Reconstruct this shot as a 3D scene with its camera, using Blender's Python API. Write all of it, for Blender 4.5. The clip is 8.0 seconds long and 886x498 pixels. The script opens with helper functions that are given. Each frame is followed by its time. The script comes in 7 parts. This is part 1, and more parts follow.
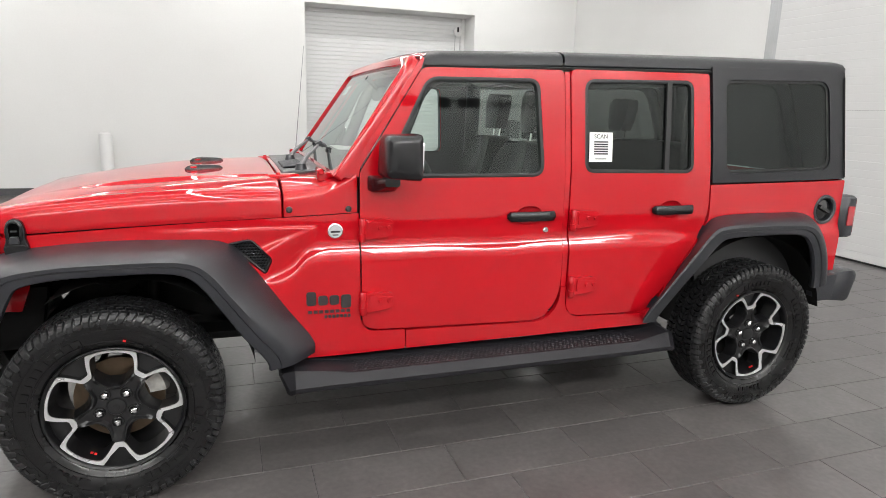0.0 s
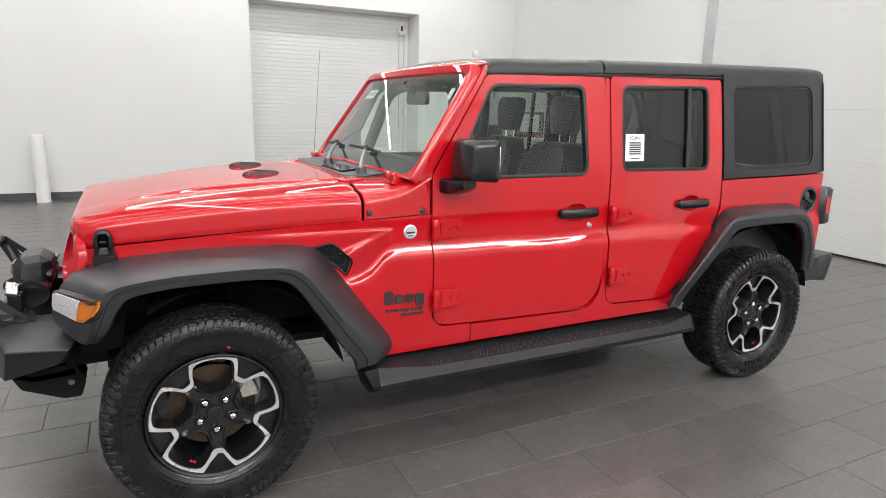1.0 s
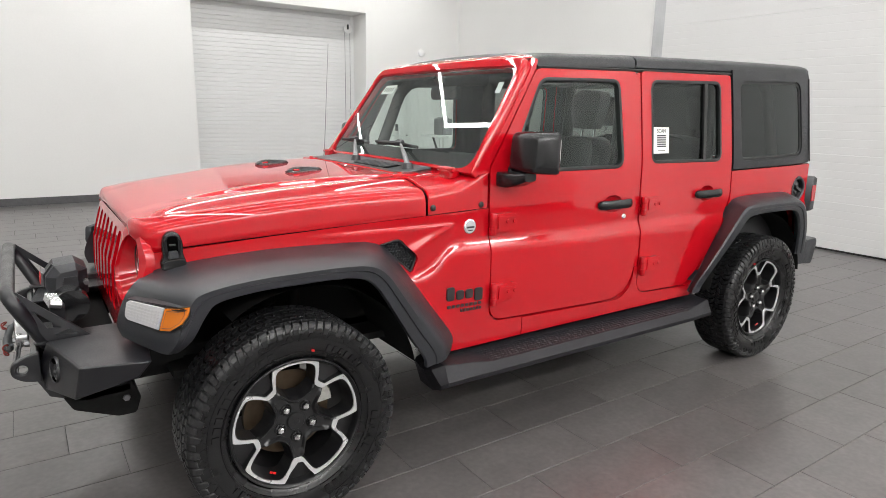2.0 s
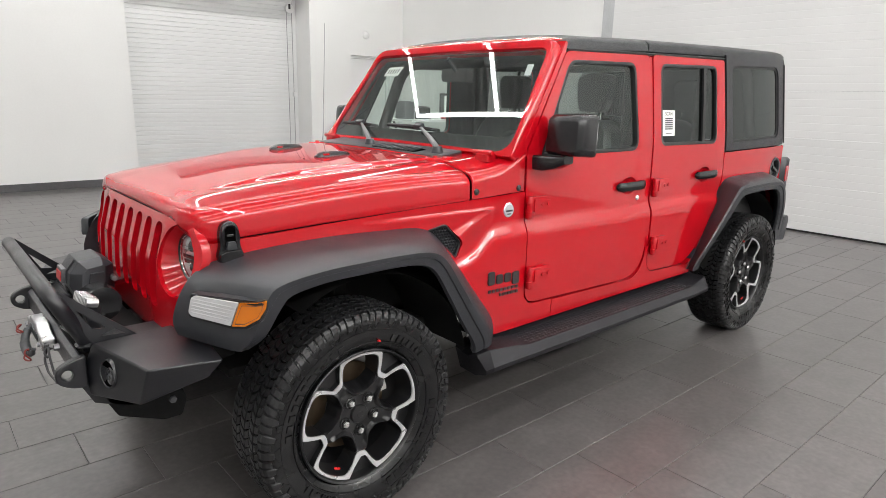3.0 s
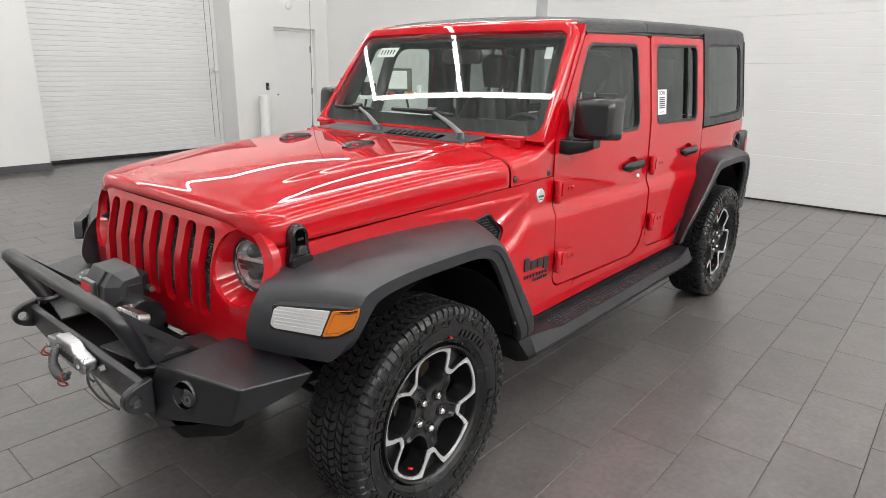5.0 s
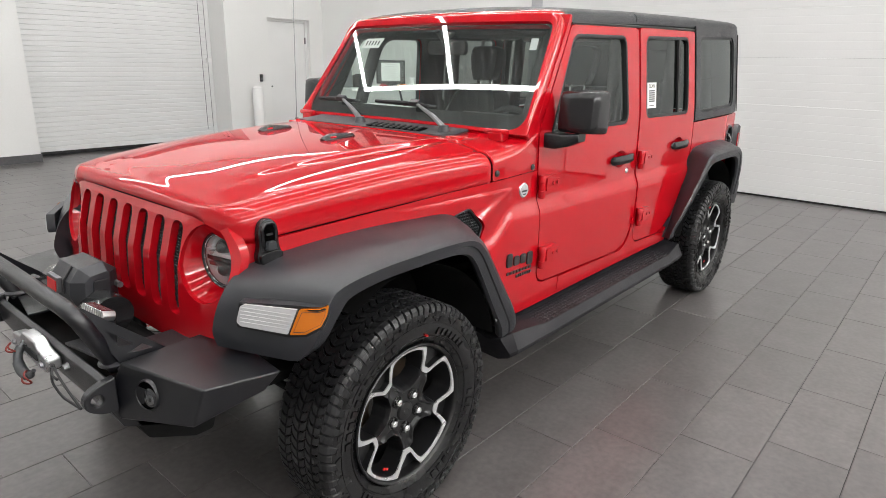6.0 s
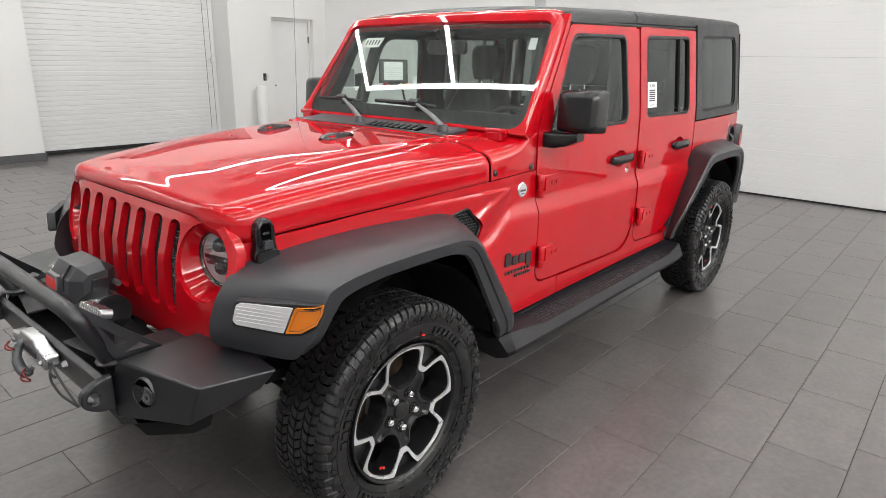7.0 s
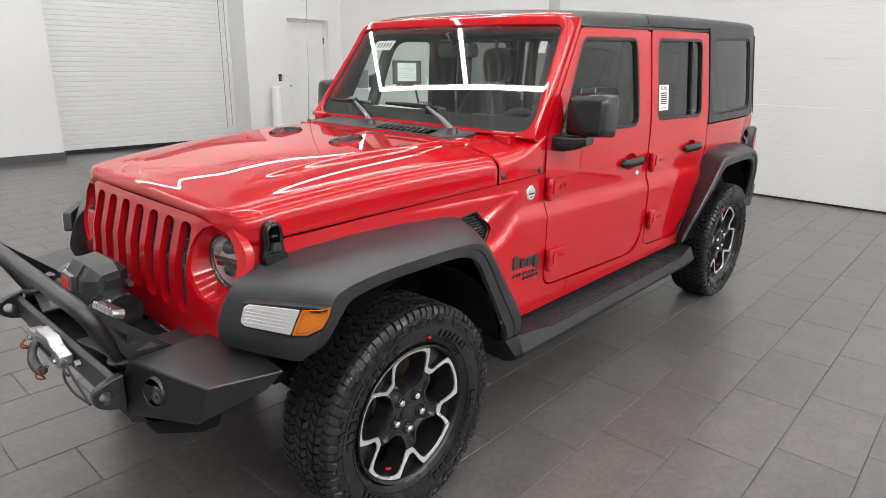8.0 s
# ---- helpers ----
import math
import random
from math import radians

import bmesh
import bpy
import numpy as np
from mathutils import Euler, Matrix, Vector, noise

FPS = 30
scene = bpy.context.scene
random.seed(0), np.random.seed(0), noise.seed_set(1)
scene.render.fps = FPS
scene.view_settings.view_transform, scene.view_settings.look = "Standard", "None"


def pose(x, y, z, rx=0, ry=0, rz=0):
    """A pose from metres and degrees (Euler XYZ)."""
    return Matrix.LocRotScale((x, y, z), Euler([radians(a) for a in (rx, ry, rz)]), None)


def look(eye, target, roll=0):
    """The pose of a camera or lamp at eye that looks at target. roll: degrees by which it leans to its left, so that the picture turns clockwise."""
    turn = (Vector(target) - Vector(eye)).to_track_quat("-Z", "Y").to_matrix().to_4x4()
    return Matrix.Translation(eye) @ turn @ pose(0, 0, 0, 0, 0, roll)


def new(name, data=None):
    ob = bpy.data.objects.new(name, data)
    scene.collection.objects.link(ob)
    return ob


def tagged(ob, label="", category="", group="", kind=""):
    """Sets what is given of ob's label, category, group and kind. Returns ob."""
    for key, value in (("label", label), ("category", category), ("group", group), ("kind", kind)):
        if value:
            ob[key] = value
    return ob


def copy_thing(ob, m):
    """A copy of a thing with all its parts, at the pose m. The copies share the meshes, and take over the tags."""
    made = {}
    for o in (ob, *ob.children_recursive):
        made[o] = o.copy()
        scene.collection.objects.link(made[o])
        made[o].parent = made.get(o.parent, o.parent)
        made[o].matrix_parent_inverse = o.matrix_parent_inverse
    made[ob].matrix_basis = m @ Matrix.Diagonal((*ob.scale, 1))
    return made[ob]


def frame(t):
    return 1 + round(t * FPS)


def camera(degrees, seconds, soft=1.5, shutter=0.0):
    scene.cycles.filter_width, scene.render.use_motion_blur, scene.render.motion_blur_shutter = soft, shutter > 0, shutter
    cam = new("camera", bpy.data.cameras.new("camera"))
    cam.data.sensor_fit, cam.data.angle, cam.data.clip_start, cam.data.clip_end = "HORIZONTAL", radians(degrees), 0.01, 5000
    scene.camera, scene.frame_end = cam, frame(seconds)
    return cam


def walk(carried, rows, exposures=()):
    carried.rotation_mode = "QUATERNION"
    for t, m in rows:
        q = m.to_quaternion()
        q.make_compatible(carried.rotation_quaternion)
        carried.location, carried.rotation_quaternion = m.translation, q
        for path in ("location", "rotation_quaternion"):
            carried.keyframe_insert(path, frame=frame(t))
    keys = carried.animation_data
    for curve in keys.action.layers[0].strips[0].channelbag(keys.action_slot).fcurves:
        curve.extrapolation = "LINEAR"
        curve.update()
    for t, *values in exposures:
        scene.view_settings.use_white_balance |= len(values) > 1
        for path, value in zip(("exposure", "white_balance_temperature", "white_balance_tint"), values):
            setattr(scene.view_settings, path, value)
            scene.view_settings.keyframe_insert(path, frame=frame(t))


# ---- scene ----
cam = camera(70.9, 8.0, 0.45)
PATH = [
    (0, (0.446, -3.293, 1.503), (1.082, -1.447, 1.069), 1.6),
    (0.5, (0.087, -3.221, 1.497), (0.85, -1.424, 1.061), 1.5),
    (1, (-0.218, -3.169, 1.524), (0.663, -1.428, 1.086), 1.4),
    (1.5, (-0.481, -3.002, 1.493), (0.503, -1.317, 1.053), 1.4),
    (1.7, (-0.574, -2.942, 1.483), (0.452, -1.281, 1.049), 1.2),
    (2.8, (-1.043, -2.622, 1.479), (0.209, -1.131, 1.021), 1.4),
    (3, (-1.085, -2.543, 1.464), (0.192, -1.078, 0.991), 1.3),
    (3.5, (-1.211, -2.346, 1.478), (0.132, -0.965, 0.943), 1.4),
    (4, (-1.37, -2.201, 1.499), (0.054, -0.911, 0.943), 1.3),
    (4.2, (-1.425, -2.182, 1.506), (0.016, -0.91, 0.954), 1.1),
    (5.3, (-1.412, -2.128, 1.52), (0.052, -0.888, 0.956), 0.9),
    (5.5, (-1.378, -2.129, 1.518), (0.084, -0.891, 0.945), 1.1),
    (6, (-1.332, -2.154, 1.514), (0.129, -0.917, 0.937), 1.1),
    (6.5, (-1.323, -2.162, 1.511), (0.138, -0.925, 0.933), 1.1),
    (7, (-1.318, -2.174, 1.516), (0.134, -0.927, 0.936), 1.1),
    (7.5, (-1.318, -2.184, 1.522), (0.116, -0.917, 0.94), 1.1),
    (8, (-1.31, -2.199, 1.531), (0.112, -0.918, 0.95), 1.1),
]
walk(cam, [(t, look(eye, target, roll)) for t, eye, target, roll in PATH])

# ---------- world, lights ----------
world = bpy.data.worlds.new("showroom_world")
scene.world = world
world.use_nodes = True
world.node_tree.nodes["Background"].inputs[0].default_value = (0.9, 0.95, 1.0, 1)
world.node_tree.nodes["Background"].inputs[1].default_value = 0.02

CEIL, LAMP = 5.6, 4.2              # the steel deck, and the lights hung below it
STRIP_POWER = 44.5


# ---------- materials ----------
def material(name, color, rough=0.5, metal=0.0, coat=0.0, spec=0.5, grain=0.0, grain_scale=60.0, blotch=0.0, blotch_scale=3.0,
             bump=0.0, bump_scale=200.0, rough_var=0.0, random=0.0, coat_rough=0.03, island=False, placed=False):
    m = bpy.data.materials.new(name)
    m.use_nodes = True
    nt = m.node_tree
    b = nt.nodes["Principled BSDF"]
    b.inputs["Roughness"].default_value = rough
    b.inputs["Metallic"].default_value = metal
    b.inputs["Coat Weight"].default_value = coat
    b.inputs["Coat Roughness"].default_value = coat_rough
    b.inputs["Specular IOR Level"].default_value = spec
    b.inputs["Base Color"].default_value = (*color, 1)
    link = nt.links.new
    co = nt.nodes.new("ShaderNodeNewGeometry" if placed else "ShaderNodeTexCoord")
    where = "Position" if placed else "Object"
    if grain or blotch or random:
        value = None
        for amount, scale, detail in ((grain, grain_scale, 4), (blotch, blotch_scale, 3)):
            if not amount:
                continue
            n = nt.nodes.new("ShaderNodeTexNoise")
            n.inputs["Scale"].default_value, n.inputs["Detail"].default_value = scale, detail
            link(co.outputs[where], n.inputs["Vector"])
            r = nt.nodes.new("ShaderNodeMapRange")
            r.inputs["From Min"].default_value, r.inputs["From Max"].default_value = 0.3, 0.7
            r.inputs["To Min"].default_value, r.inputs["To Max"].default_value = 1 - amount, 1 + amount
            link(n.outputs["Fac"], r.inputs["Value"])
            if value is None:
                value = r.outputs[0]
            else:
                x = nt.nodes.new("ShaderNodeMath")
                x.operation = "MULTIPLY"
                link(value, x.inputs[0]), link(r.outputs[0], x.inputs[1])
                value = x.outputs[0]
        if random:
            o = nt.nodes.new("ShaderNodeNewGeometry" if island else "ShaderNodeObjectInfo")
            r = nt.nodes.new("ShaderNodeMapRange")
            r.inputs["To Min"].default_value, r.inputs["To Max"].default_value = 1 - random, 1 + random
            link(o.outputs["Random Per Island" if island else "Random"], r.inputs["Value"])
            if value is None:
                value = r.outputs[0]
            else:
                x = nt.nodes.new("ShaderNodeMath")
                x.operation = "MULTIPLY"
                link(value, x.inputs[0]), link(r.outputs[0], x.inputs[1])
                value = x.outputs[0]
        v = nt.nodes.new("ShaderNodeVectorMath")
        v.operation = "SCALE"
        v.inputs[0].default_value = color
        link(value, v.inputs["Scale"])
        link(v.outputs[0], b.inputs["Base Color"])
    if rough_var:
        n = nt.nodes.new("ShaderNodeTexNoise")
        n.inputs["Scale"].default_value, n.inputs["Detail"].default_value = 9.0, 5
        link(co.outputs[where], n.inputs["Vector"])
        r = nt.nodes.new("ShaderNodeMapRange")
        r.inputs["From Min"].default_value, r.inputs["From Max"].default_value = 0.3, 0.7
        r.inputs["To Min"].default_value, r.inputs["To Max"].default_value = max(0, rough - rough_var), rough + rough_var
        link(n.outputs["Fac"], r.inputs["Value"]), link(r.outputs[0], b.inputs["Roughness"])
    if bump:
        n = nt.nodes.new("ShaderNodeTexNoise")
        n.inputs["Scale"].default_value, n.inputs["Detail"].default_value = bump_scale, 3
        link(co.outputs[where], n.inputs["Vector"])
        u = nt.nodes.new("ShaderNodeBump")
        u.inputs["Strength"].default_value, u.inputs["Distance"].default_value = bump, 0.002
        link(n.outputs["Fac"], u.inputs["Height"]), link(u.outputs[0], b.inputs["Normal"])
    return m


def glass(name, tint, mirror=0.04):
    """A thin pane: tinted clear passage with a Fresnel gloss."""
    m = bpy.data.materials.new(name)
    m.use_nodes = True
    nt = m.node_tree
    nt.nodes.remove(nt.nodes["Principled BSDF"])
    out = nt.nodes["Material Output"]
    t, g, x = (nt.nodes.new("ShaderNodeBsdfTransparent"), nt.nodes.new("ShaderNodeBsdfGlossy"), nt.nodes.new("ShaderNodeMixShader"))
    w, p, f = nt.nodes.new("ShaderNodeLayerWeight"), nt.nodes.new("ShaderNodeMath"), nt.nodes.new("ShaderNodeMapRange")
    w.inputs["Blend"].default_value = 0.5
    p.operation, p.inputs[1].default_value = "POWER", 4.2
    f.inputs["To Min"].default_value, f.inputs["To Max"].default_value = mirror, 1.0
    t.inputs[0].default_value = (*(c ** 0.5 for c in tint), 1)
    g.inputs["Roughness"].default_value = 0.0
    g.inputs["Color"].default_value = (0.77, 0.82, 0.81, 1)
    nt.links.new(w.outputs["Facing"], p.inputs[0])
    nt.links.new(p.outputs[0], f.inputs["Value"])
    nt.links.new(f.outputs[0], x.inputs[0])
    nt.links.new(t.outputs[0], x.inputs[1])
    nt.links.new(g.outputs[0], x.inputs[2])
    nt.links.new(x.outputs[0], out.inputs[0])
    return m


def glow(name, color, strength):
    m = bpy.data.materials.new(name)
    m.use_nodes = True
    b = m.node_tree.nodes["Principled BSDF"]
    b.inputs["Base Color"].default_value = (0.8, 0.8, 0.8, 1)
    b.inputs["Emission Color"].default_value = (*color, 1)
    b.inputs["Emission Strength"].default_value = strength
    return m


RED = material("red_clearcoat", (0.425, 0.0028, 0.0085), 0.45, 0.0, 1.0, 0.0, grain=0.02, grain_scale=700, coat_rough=0.012)
RED.node_tree.nodes["Principled BSDF"].inputs["Coat IOR"].default_value = 1.57
BLACK = material("black_moulded_plastic", (0.0142, 0.0154, 0.0195), 0.40, spec=0.72, grain=0.12, grain_scale=300, blotch=0.08, blotch_scale=6, bump=0.25, bump_scale=1600, rough_var=0.05)
TOPBLACK = material("black_hardtop_grain", (0.0072, 0.0078, 0.0104), 0.38, grain=0.1, grain_scale=500, blotch=0.06, blotch_scale=4, bump=0.3, bump_scale=1800, rough_var=0.05)
STEEL = material("black_powder_coat", (0.0066, 0.0069, 0.0092), 0.34, spec=0.66, grain=0.12, grain_scale=260, blotch=0.1, blotch_scale=8, bump=0.2, bump_scale=1200, rough_var=0.06)
BOARD = material("black_step_plastic", (0.0110, 0.0105, 0.0132), 0.50, spec=0.34, grain=0.12, grain_scale=300, blotch=0.1, blotch_scale=6, bump=0.25, bump_scale=1600, rough_var=0.05)
GLOSSBLACK = material("gloss_black", (0.012, 0.012, 0.013), 0.16, coat=0.5, rough_var=0.04, grain=0.05)
SATIN = material("satin_black_alloy", (0.0075, 0.0075, 0.0082), 0.34, spec=0.5, grain=0.06, rough_var=0.05)
RUBBER = material("dressed_tyre_rubber", (0.0040, 0.0040, 0.0045), 0.25, coat=0.22, coat_rough=0.12, spec=0.36, grain=0.2, grain_scale=120, blotch=0.25, blotch_scale=9, bump=1.0, bump_scale=24, rough_var=0.14)
TREADRUBBER = material("dull_tread_rubber", (0.0112, 0.0112, 0.0121), 0.36, spec=0.45, grain=0.25, grain_scale=120, blotch=0.3, blotch_scale=14, bump=0.3, bump_scale=260, rough_var=0.12)
SEAL = material("rubber_seal", (0.0055, 0.0056, 0.0062), 0.45, grain=0.1)
FRIT = material("black_ceramic_border", (0.010, 0.0105, 0.011), 0.6, spec=0.2, grain=0.1)
# near-black without gloss: painted shade for holes and gaps
HOLE = material("black_void", (0.002, 0.002, 0.002), 1.0, spec=0.0, grain=0.1)
DARK = material("dark_underbody", (0.006, 0.006, 0.006), 0.75, spec=0.2, grain=0.2, blotch=0.2)
SILVER = material("machined_alloy", (0.62, 0.62, 0.63), 0.30, 0.6, grain=0.04, grain_scale=300, rough_var=0.05)
NUTCHROME = material("bright_nut_chrome", (0.85, 0.85, 0.86), 0.10, 1.0)
CHROME = material("chrome", (0.86, 0.86, 0.87), 0.08, 1.0, rough_var=0.03)
CASTALU = material("cast_aluminium", (0.62, 0.62, 0.63), 0.30, 1.0, grain=0.08, bump=0.3, bump_scale=300, rough_var=0.08)
DISC = material("brake_disc_rust_film", (0.12, 0.085, 0.055), 0.42, 0.8, blotch=0.25, blotch_scale=20, rough_var=0.1)
GREYMETAL = material("grey_metal", (0.22, 0.22, 0.23), 0.4, 0.9, grain=0.1, rough_var=0.08)
AMBER = material("amber_lens", (0.62, 0.17, 0.008), 0.10, coat=0.8, bump=0.2, bump_scale=90)
CLEARLENS = material("clear_ribbed_lens", (0.52, 0.52, 0.53), 0.2, coat=0.8, bump=0.25, bump_scale=70)
REDLENS = material("red_lens", (0.35, 0.012, 0.018), 0.12, coat=0.8, bump=0.2, bump_scale=200)
LAMPGLASS = material("lamp_glass_dark", (0.028, 0.030, 0.034), 0.06, 0.1, coat=1.0)
SEATCLOTH = material("black_seat_cloth", (0.010, 0.010, 0.011), 0.42, grain=0.08, grain_scale=40, blotch=0.08)
CABIN = material("cabin_plastic", (0.016, 0.016, 0.017), 0.6, grain=0.08, grain_scale=30)
HEADLINER = material("grey_headliner", (0.10, 0.10, 0.10), 0.85, grain=0.1)
LATCH = material("black_rubber_latch", (0.0055, 0.0055, 0.0065), 0.26, grain=0.1, bump=0.1, bump_scale=800)
WIPERGREY = material("grey_wiper_paint", (0.15, 0.152, 0.156), 0.36, grain=0.06)
MIRRORBLACK = material("black_mirror_shell", (0.0062, 0.0062, 0.0075), 0.24, grain=0.08, grain_scale=300, bump=0.06, bump_scale=1500)
HOOKGREY = material("dark_hook_steel", (0.09, 0.095, 0.10), 0.45, 0.4, grain=0.15, bump=0.2, bump_scale=300)
CALIPER = material("pale_caliper", (0.50, 0.49, 0.46), 0.5, 0.3, grain=0.1, blotch=0.15, blotch_scale=15)
PRINT = material("white_paper_print", (0.78, 0.78, 0.76), 0.6, grain=0.03)
INK = material("dark_ink", (0.02, 0.02, 0.022), 0.55, grain=0.05)
BADGESILVER = material("dull_badge_silver", (0.52, 0.52, 0.53), 0.4, 0.3, grain=0.1)
BADGEGREY = material("dark_badge", (0.022, 0.02, 0.02), 0.4, grain=0.1)
REDMARK = material("red_mark", (0.6, 0.015, 0.015), 0.4, grain=0.05)
ROPE = material("grey_rope", (0.12, 0.12, 0.12), 0.8, grain=0.3, grain_scale=300, bump=0.8, bump_scale=400)
REDCORD = material("dark_red_cord", (0.22, 0.025, 0.02), 0.6, grain=0.2)

CEILPAINT = material("grey_deck_ceiling", (0.64, 0.64, 0.635), 0.7, grain=0.08, grain_scale=4, blotch=0.10, blotch_scale=0.8)
PAINT = material("white_wall_paint", (0.80, 0.80, 0.785), 0.55, grain=0.012, grain_scale=40, blotch=0.02, blotch_scale=0.7, bump=0.10, bump_scale=260)
SHUTTER = material("white_shutter_steel", (0.74, 0.745, 0.74), 0.42, grain=0.02, blotch=0.02, blotch_scale=1.5, random=0.015)
SECTION = material("white_door_steel", (0.64, 0.64, 0.635), 0.40, grain=0.015, blotch=0.02, blotch_scale=1.2, bump=0.15, bump_scale=60, random=0.01)
DOORWHITE = material("white_door_paint", (0.79, 0.79, 0.78), 0.4, grain=0.012, blotch=0.015)
SKIRT = material("dark_grey_skirting", (0.075, 0.075, 0.078), 0.35, grain=0.12, grain_scale=30, blotch=0.12, blotch_scale=3)
TILE_LOOK = dict(rough=0.28, spec=0.53, coat=0.17, coat_rough=0.30, grain=0.17, grain_scale=38, blotch=0.13, blotch_scale=7.0, rough_var=0.0, random=0.10, placed=True)
TILE = material("grey_porcelain_tile", (0.1010, 0.0930, 0.0910), **TILE_LOOK)
TILE_FAR = material("grey_porcelain_tile_joined", (0.1010, 0.0930, 0.0910), island=True, **TILE_LOOK)
GROUT = material("dark_grout", (0.072, 0.070, 0.069), 0.8, grain=0.2)
TRACK = material("galvanised_track", (0.45, 0.46, 0.47), 0.35, 0.8, grain=0.06, blotch=0.08)
WINDSHIELD = glass("windscreen_glass", (0.84, 0.96, 0.91), 0.15)
FRONTGLASS = glass("front_door_glass", (0.63, 0.76, 0.70), 0.048)
LAMPCLEAR = glass("clear_lamp_glass", (0.92, 0.94, 0.94), 0.06)
TINT = glass("privacy_glass", (0.058, 0.070, 0.064), 0.040)
PANELGLOW = glow("panel_diffuser", (1.0, 0.99, 0.975), STRIP_POWER * 0.8)
STRIP = glow("strip_diffuser", (1.0, 0.99, 0.975), STRIP_POWER)


# ---------- mesh helpers ----------
def finish(me, smooth):
    if smooth:
        for p in me.polygons:
            p.use_smooth = True
        me.set_sharp_from_angle(angle=radians(smooth))


def part(name, bm, mat, parent=None, label="", smooth=35, bevel=0.0, seg=2, recalc=True):
    """Links a bmesh as one mesh object under a thing or a part."""
    if recalc:
        bmesh.ops.recalc_face_normals(bm, faces=bm.faces)
    me = bpy.data.meshes.new(name)
    bm.to_mesh(me)
    bm.free()
    me.materials.append(mat)
    finish(me, smooth)
    ob = new(name, me)
    if parent is not None:
        ob.parent = parent
    if label:
        ob["label"] = label
    if bevel:
        mod = ob.modifiers.new("bevel", "BEVEL")
        mod.width, mod.segments, mod.limit_method, mod.angle_limit = bevel, seg, "ANGLE", radians(32)
        mod.use_clamp_overlap = True
        mod.harden_normals = True
    return ob


def thing(name, label, category, group="", at=(0, 0, 0)):
    ob = new(name)
    ob.location = at
    ob.empty_display_size = 0.1
    return tagged(ob, label, category, group)


def box(x0, x1, y0, y1, z0, z1, bm=None):
    bm = bm or bmesh.new()
    v = [bm.verts.new((x, y, z)) for x in (x0, x1) for y in (y0, y1) for z in (z0, z1)]
    for f in ((0, 1, 3, 2), (4, 6, 7, 5), (0, 4, 5, 1), (2, 3, 7, 6), (0, 2, 6, 4), (1, 5, 7, 3)):
        bm.faces.new([v[i] for i in f])
    return bm


def prism(poly, axis, a, b, bm=None):
    """A polygon in the plane across the axis (order x, y, z without it), extruded from a to b."""
    bm = bm or bmesh.new()
    put = {"x": lambda p, c: (c, p[0], p[1]), "y": lambda p, c: (p[0], c, p[1]), "z": lambda p, c: (p[0], p[1], c)}[axis]
    lo = [bm.verts.new(put(p, a)) for p in poly]
    hi = [bm.verts.new(put(p, b)) for p in poly]
    n = len(poly)
    bm.faces.new(lo[::-1]), bm.faces.new(hi)
    for i in range(n):
        bm.faces.new((lo[i], lo[(i + 1) % n], hi[(i + 1) % n], hi[i]))
    return bm


def loft(rows, close_u=False, close_v=False, cap=False, bm=None):
    """Quads between rows of equally many points."""
    bm = bm or bmesh.new()
    g = [[bm.verts.new(p) for p in r] for r in rows]
    nu, nv = len(g), len(g[0])
    for i in range(nu if close_u else nu - 1):
        for j in range(nv if close_v else nv - 1):
            q = (g[i][j], g[(i + 1) % nu][j], g[(i + 1) % nu][(j + 1) % nv], g[i][(j + 1) % nv])
            bm.faces.new(q)
    if cap:
        bm.faces.new(g[0][::-1]), bm.faces.new(g[-1])
    return bm


def tube(points, r, n=12, bm=None, cap=True):
    """A round bar along points, with mitred bends; r a number or one for each point."""
    pts = [Vector(p) for p in points]
    rows = []
    up = Vector((0.13, 0.27, 1)).normalized()
    for i, p in enumerate(pts):
        a = (pts[i] - pts[i - 1]).normalized() if i else None
        b = (pts[i + 1] - p).normalized() if i + 1 < len(pts) else None
        d = ((a or b) + (b or a)).normalized()
        s = d.cross(up).normalized()
        u = s.cross(d).normalized()
        k = 1 / max(0.5, d.dot(a or b))
        rr = r[i] if isinstance(r, (list, tuple)) else r
        rows.append([p + (s * math.cos(2 * math.pi * j / n) * k + u * math.sin(2 * math.pi * j / n)) * rr for j in range(n)])
    return loft(rows, close_v=True, cap=cap, bm=bm)


def arc(points, radius, steps=5):
    """Rounds the inner corners of a polyline of 3D points."""
    pts = [Vector(p) for p in points]
    out = [pts[0]]
    for i in range(1, len(pts) - 1):
        a, p, b = pts[i - 1], pts[i], pts[i + 1]
        k = min(radius, (a - p).length * 0.49, (b - p).length * 0.49)
        s, e = p + (a - p).normalized() * k, p + (b - p).normalized() * k
        for j in range(steps + 1):
            t = j / steps
            out.append(s * (1 - t) ** 2 + p * 2 * t * (1 - t) + e * t * t)
    return out + [pts[-1]]


def rounded(poly, radius, steps=5):
    """Rounds all corners of a closed 2D polygon; radius a number or one for each corner."""
    n, out = len(poly), []
    for i, p in enumerate(poly):
        r = radius[i] if isinstance(radius, (list, tuple)) else radius
        a, p, b = Vector(poly[i - 1]), Vector(p), Vector(poly[(i + 1) % n])
        if r <= 0:
            out.append(tuple(p))
            continue
        k = min(r, (a - p).length * 0.48, (b - p).length * 0.48)
        s, e = p + (a - p).normalized() * k, p + (b - p).normalized() * k
        for j in range(steps + 1):
            t = j / steps
            out.append(tuple(s * (1 - t) ** 2 + p * 2 * t * (1 - t) + e * t * t))
    return out


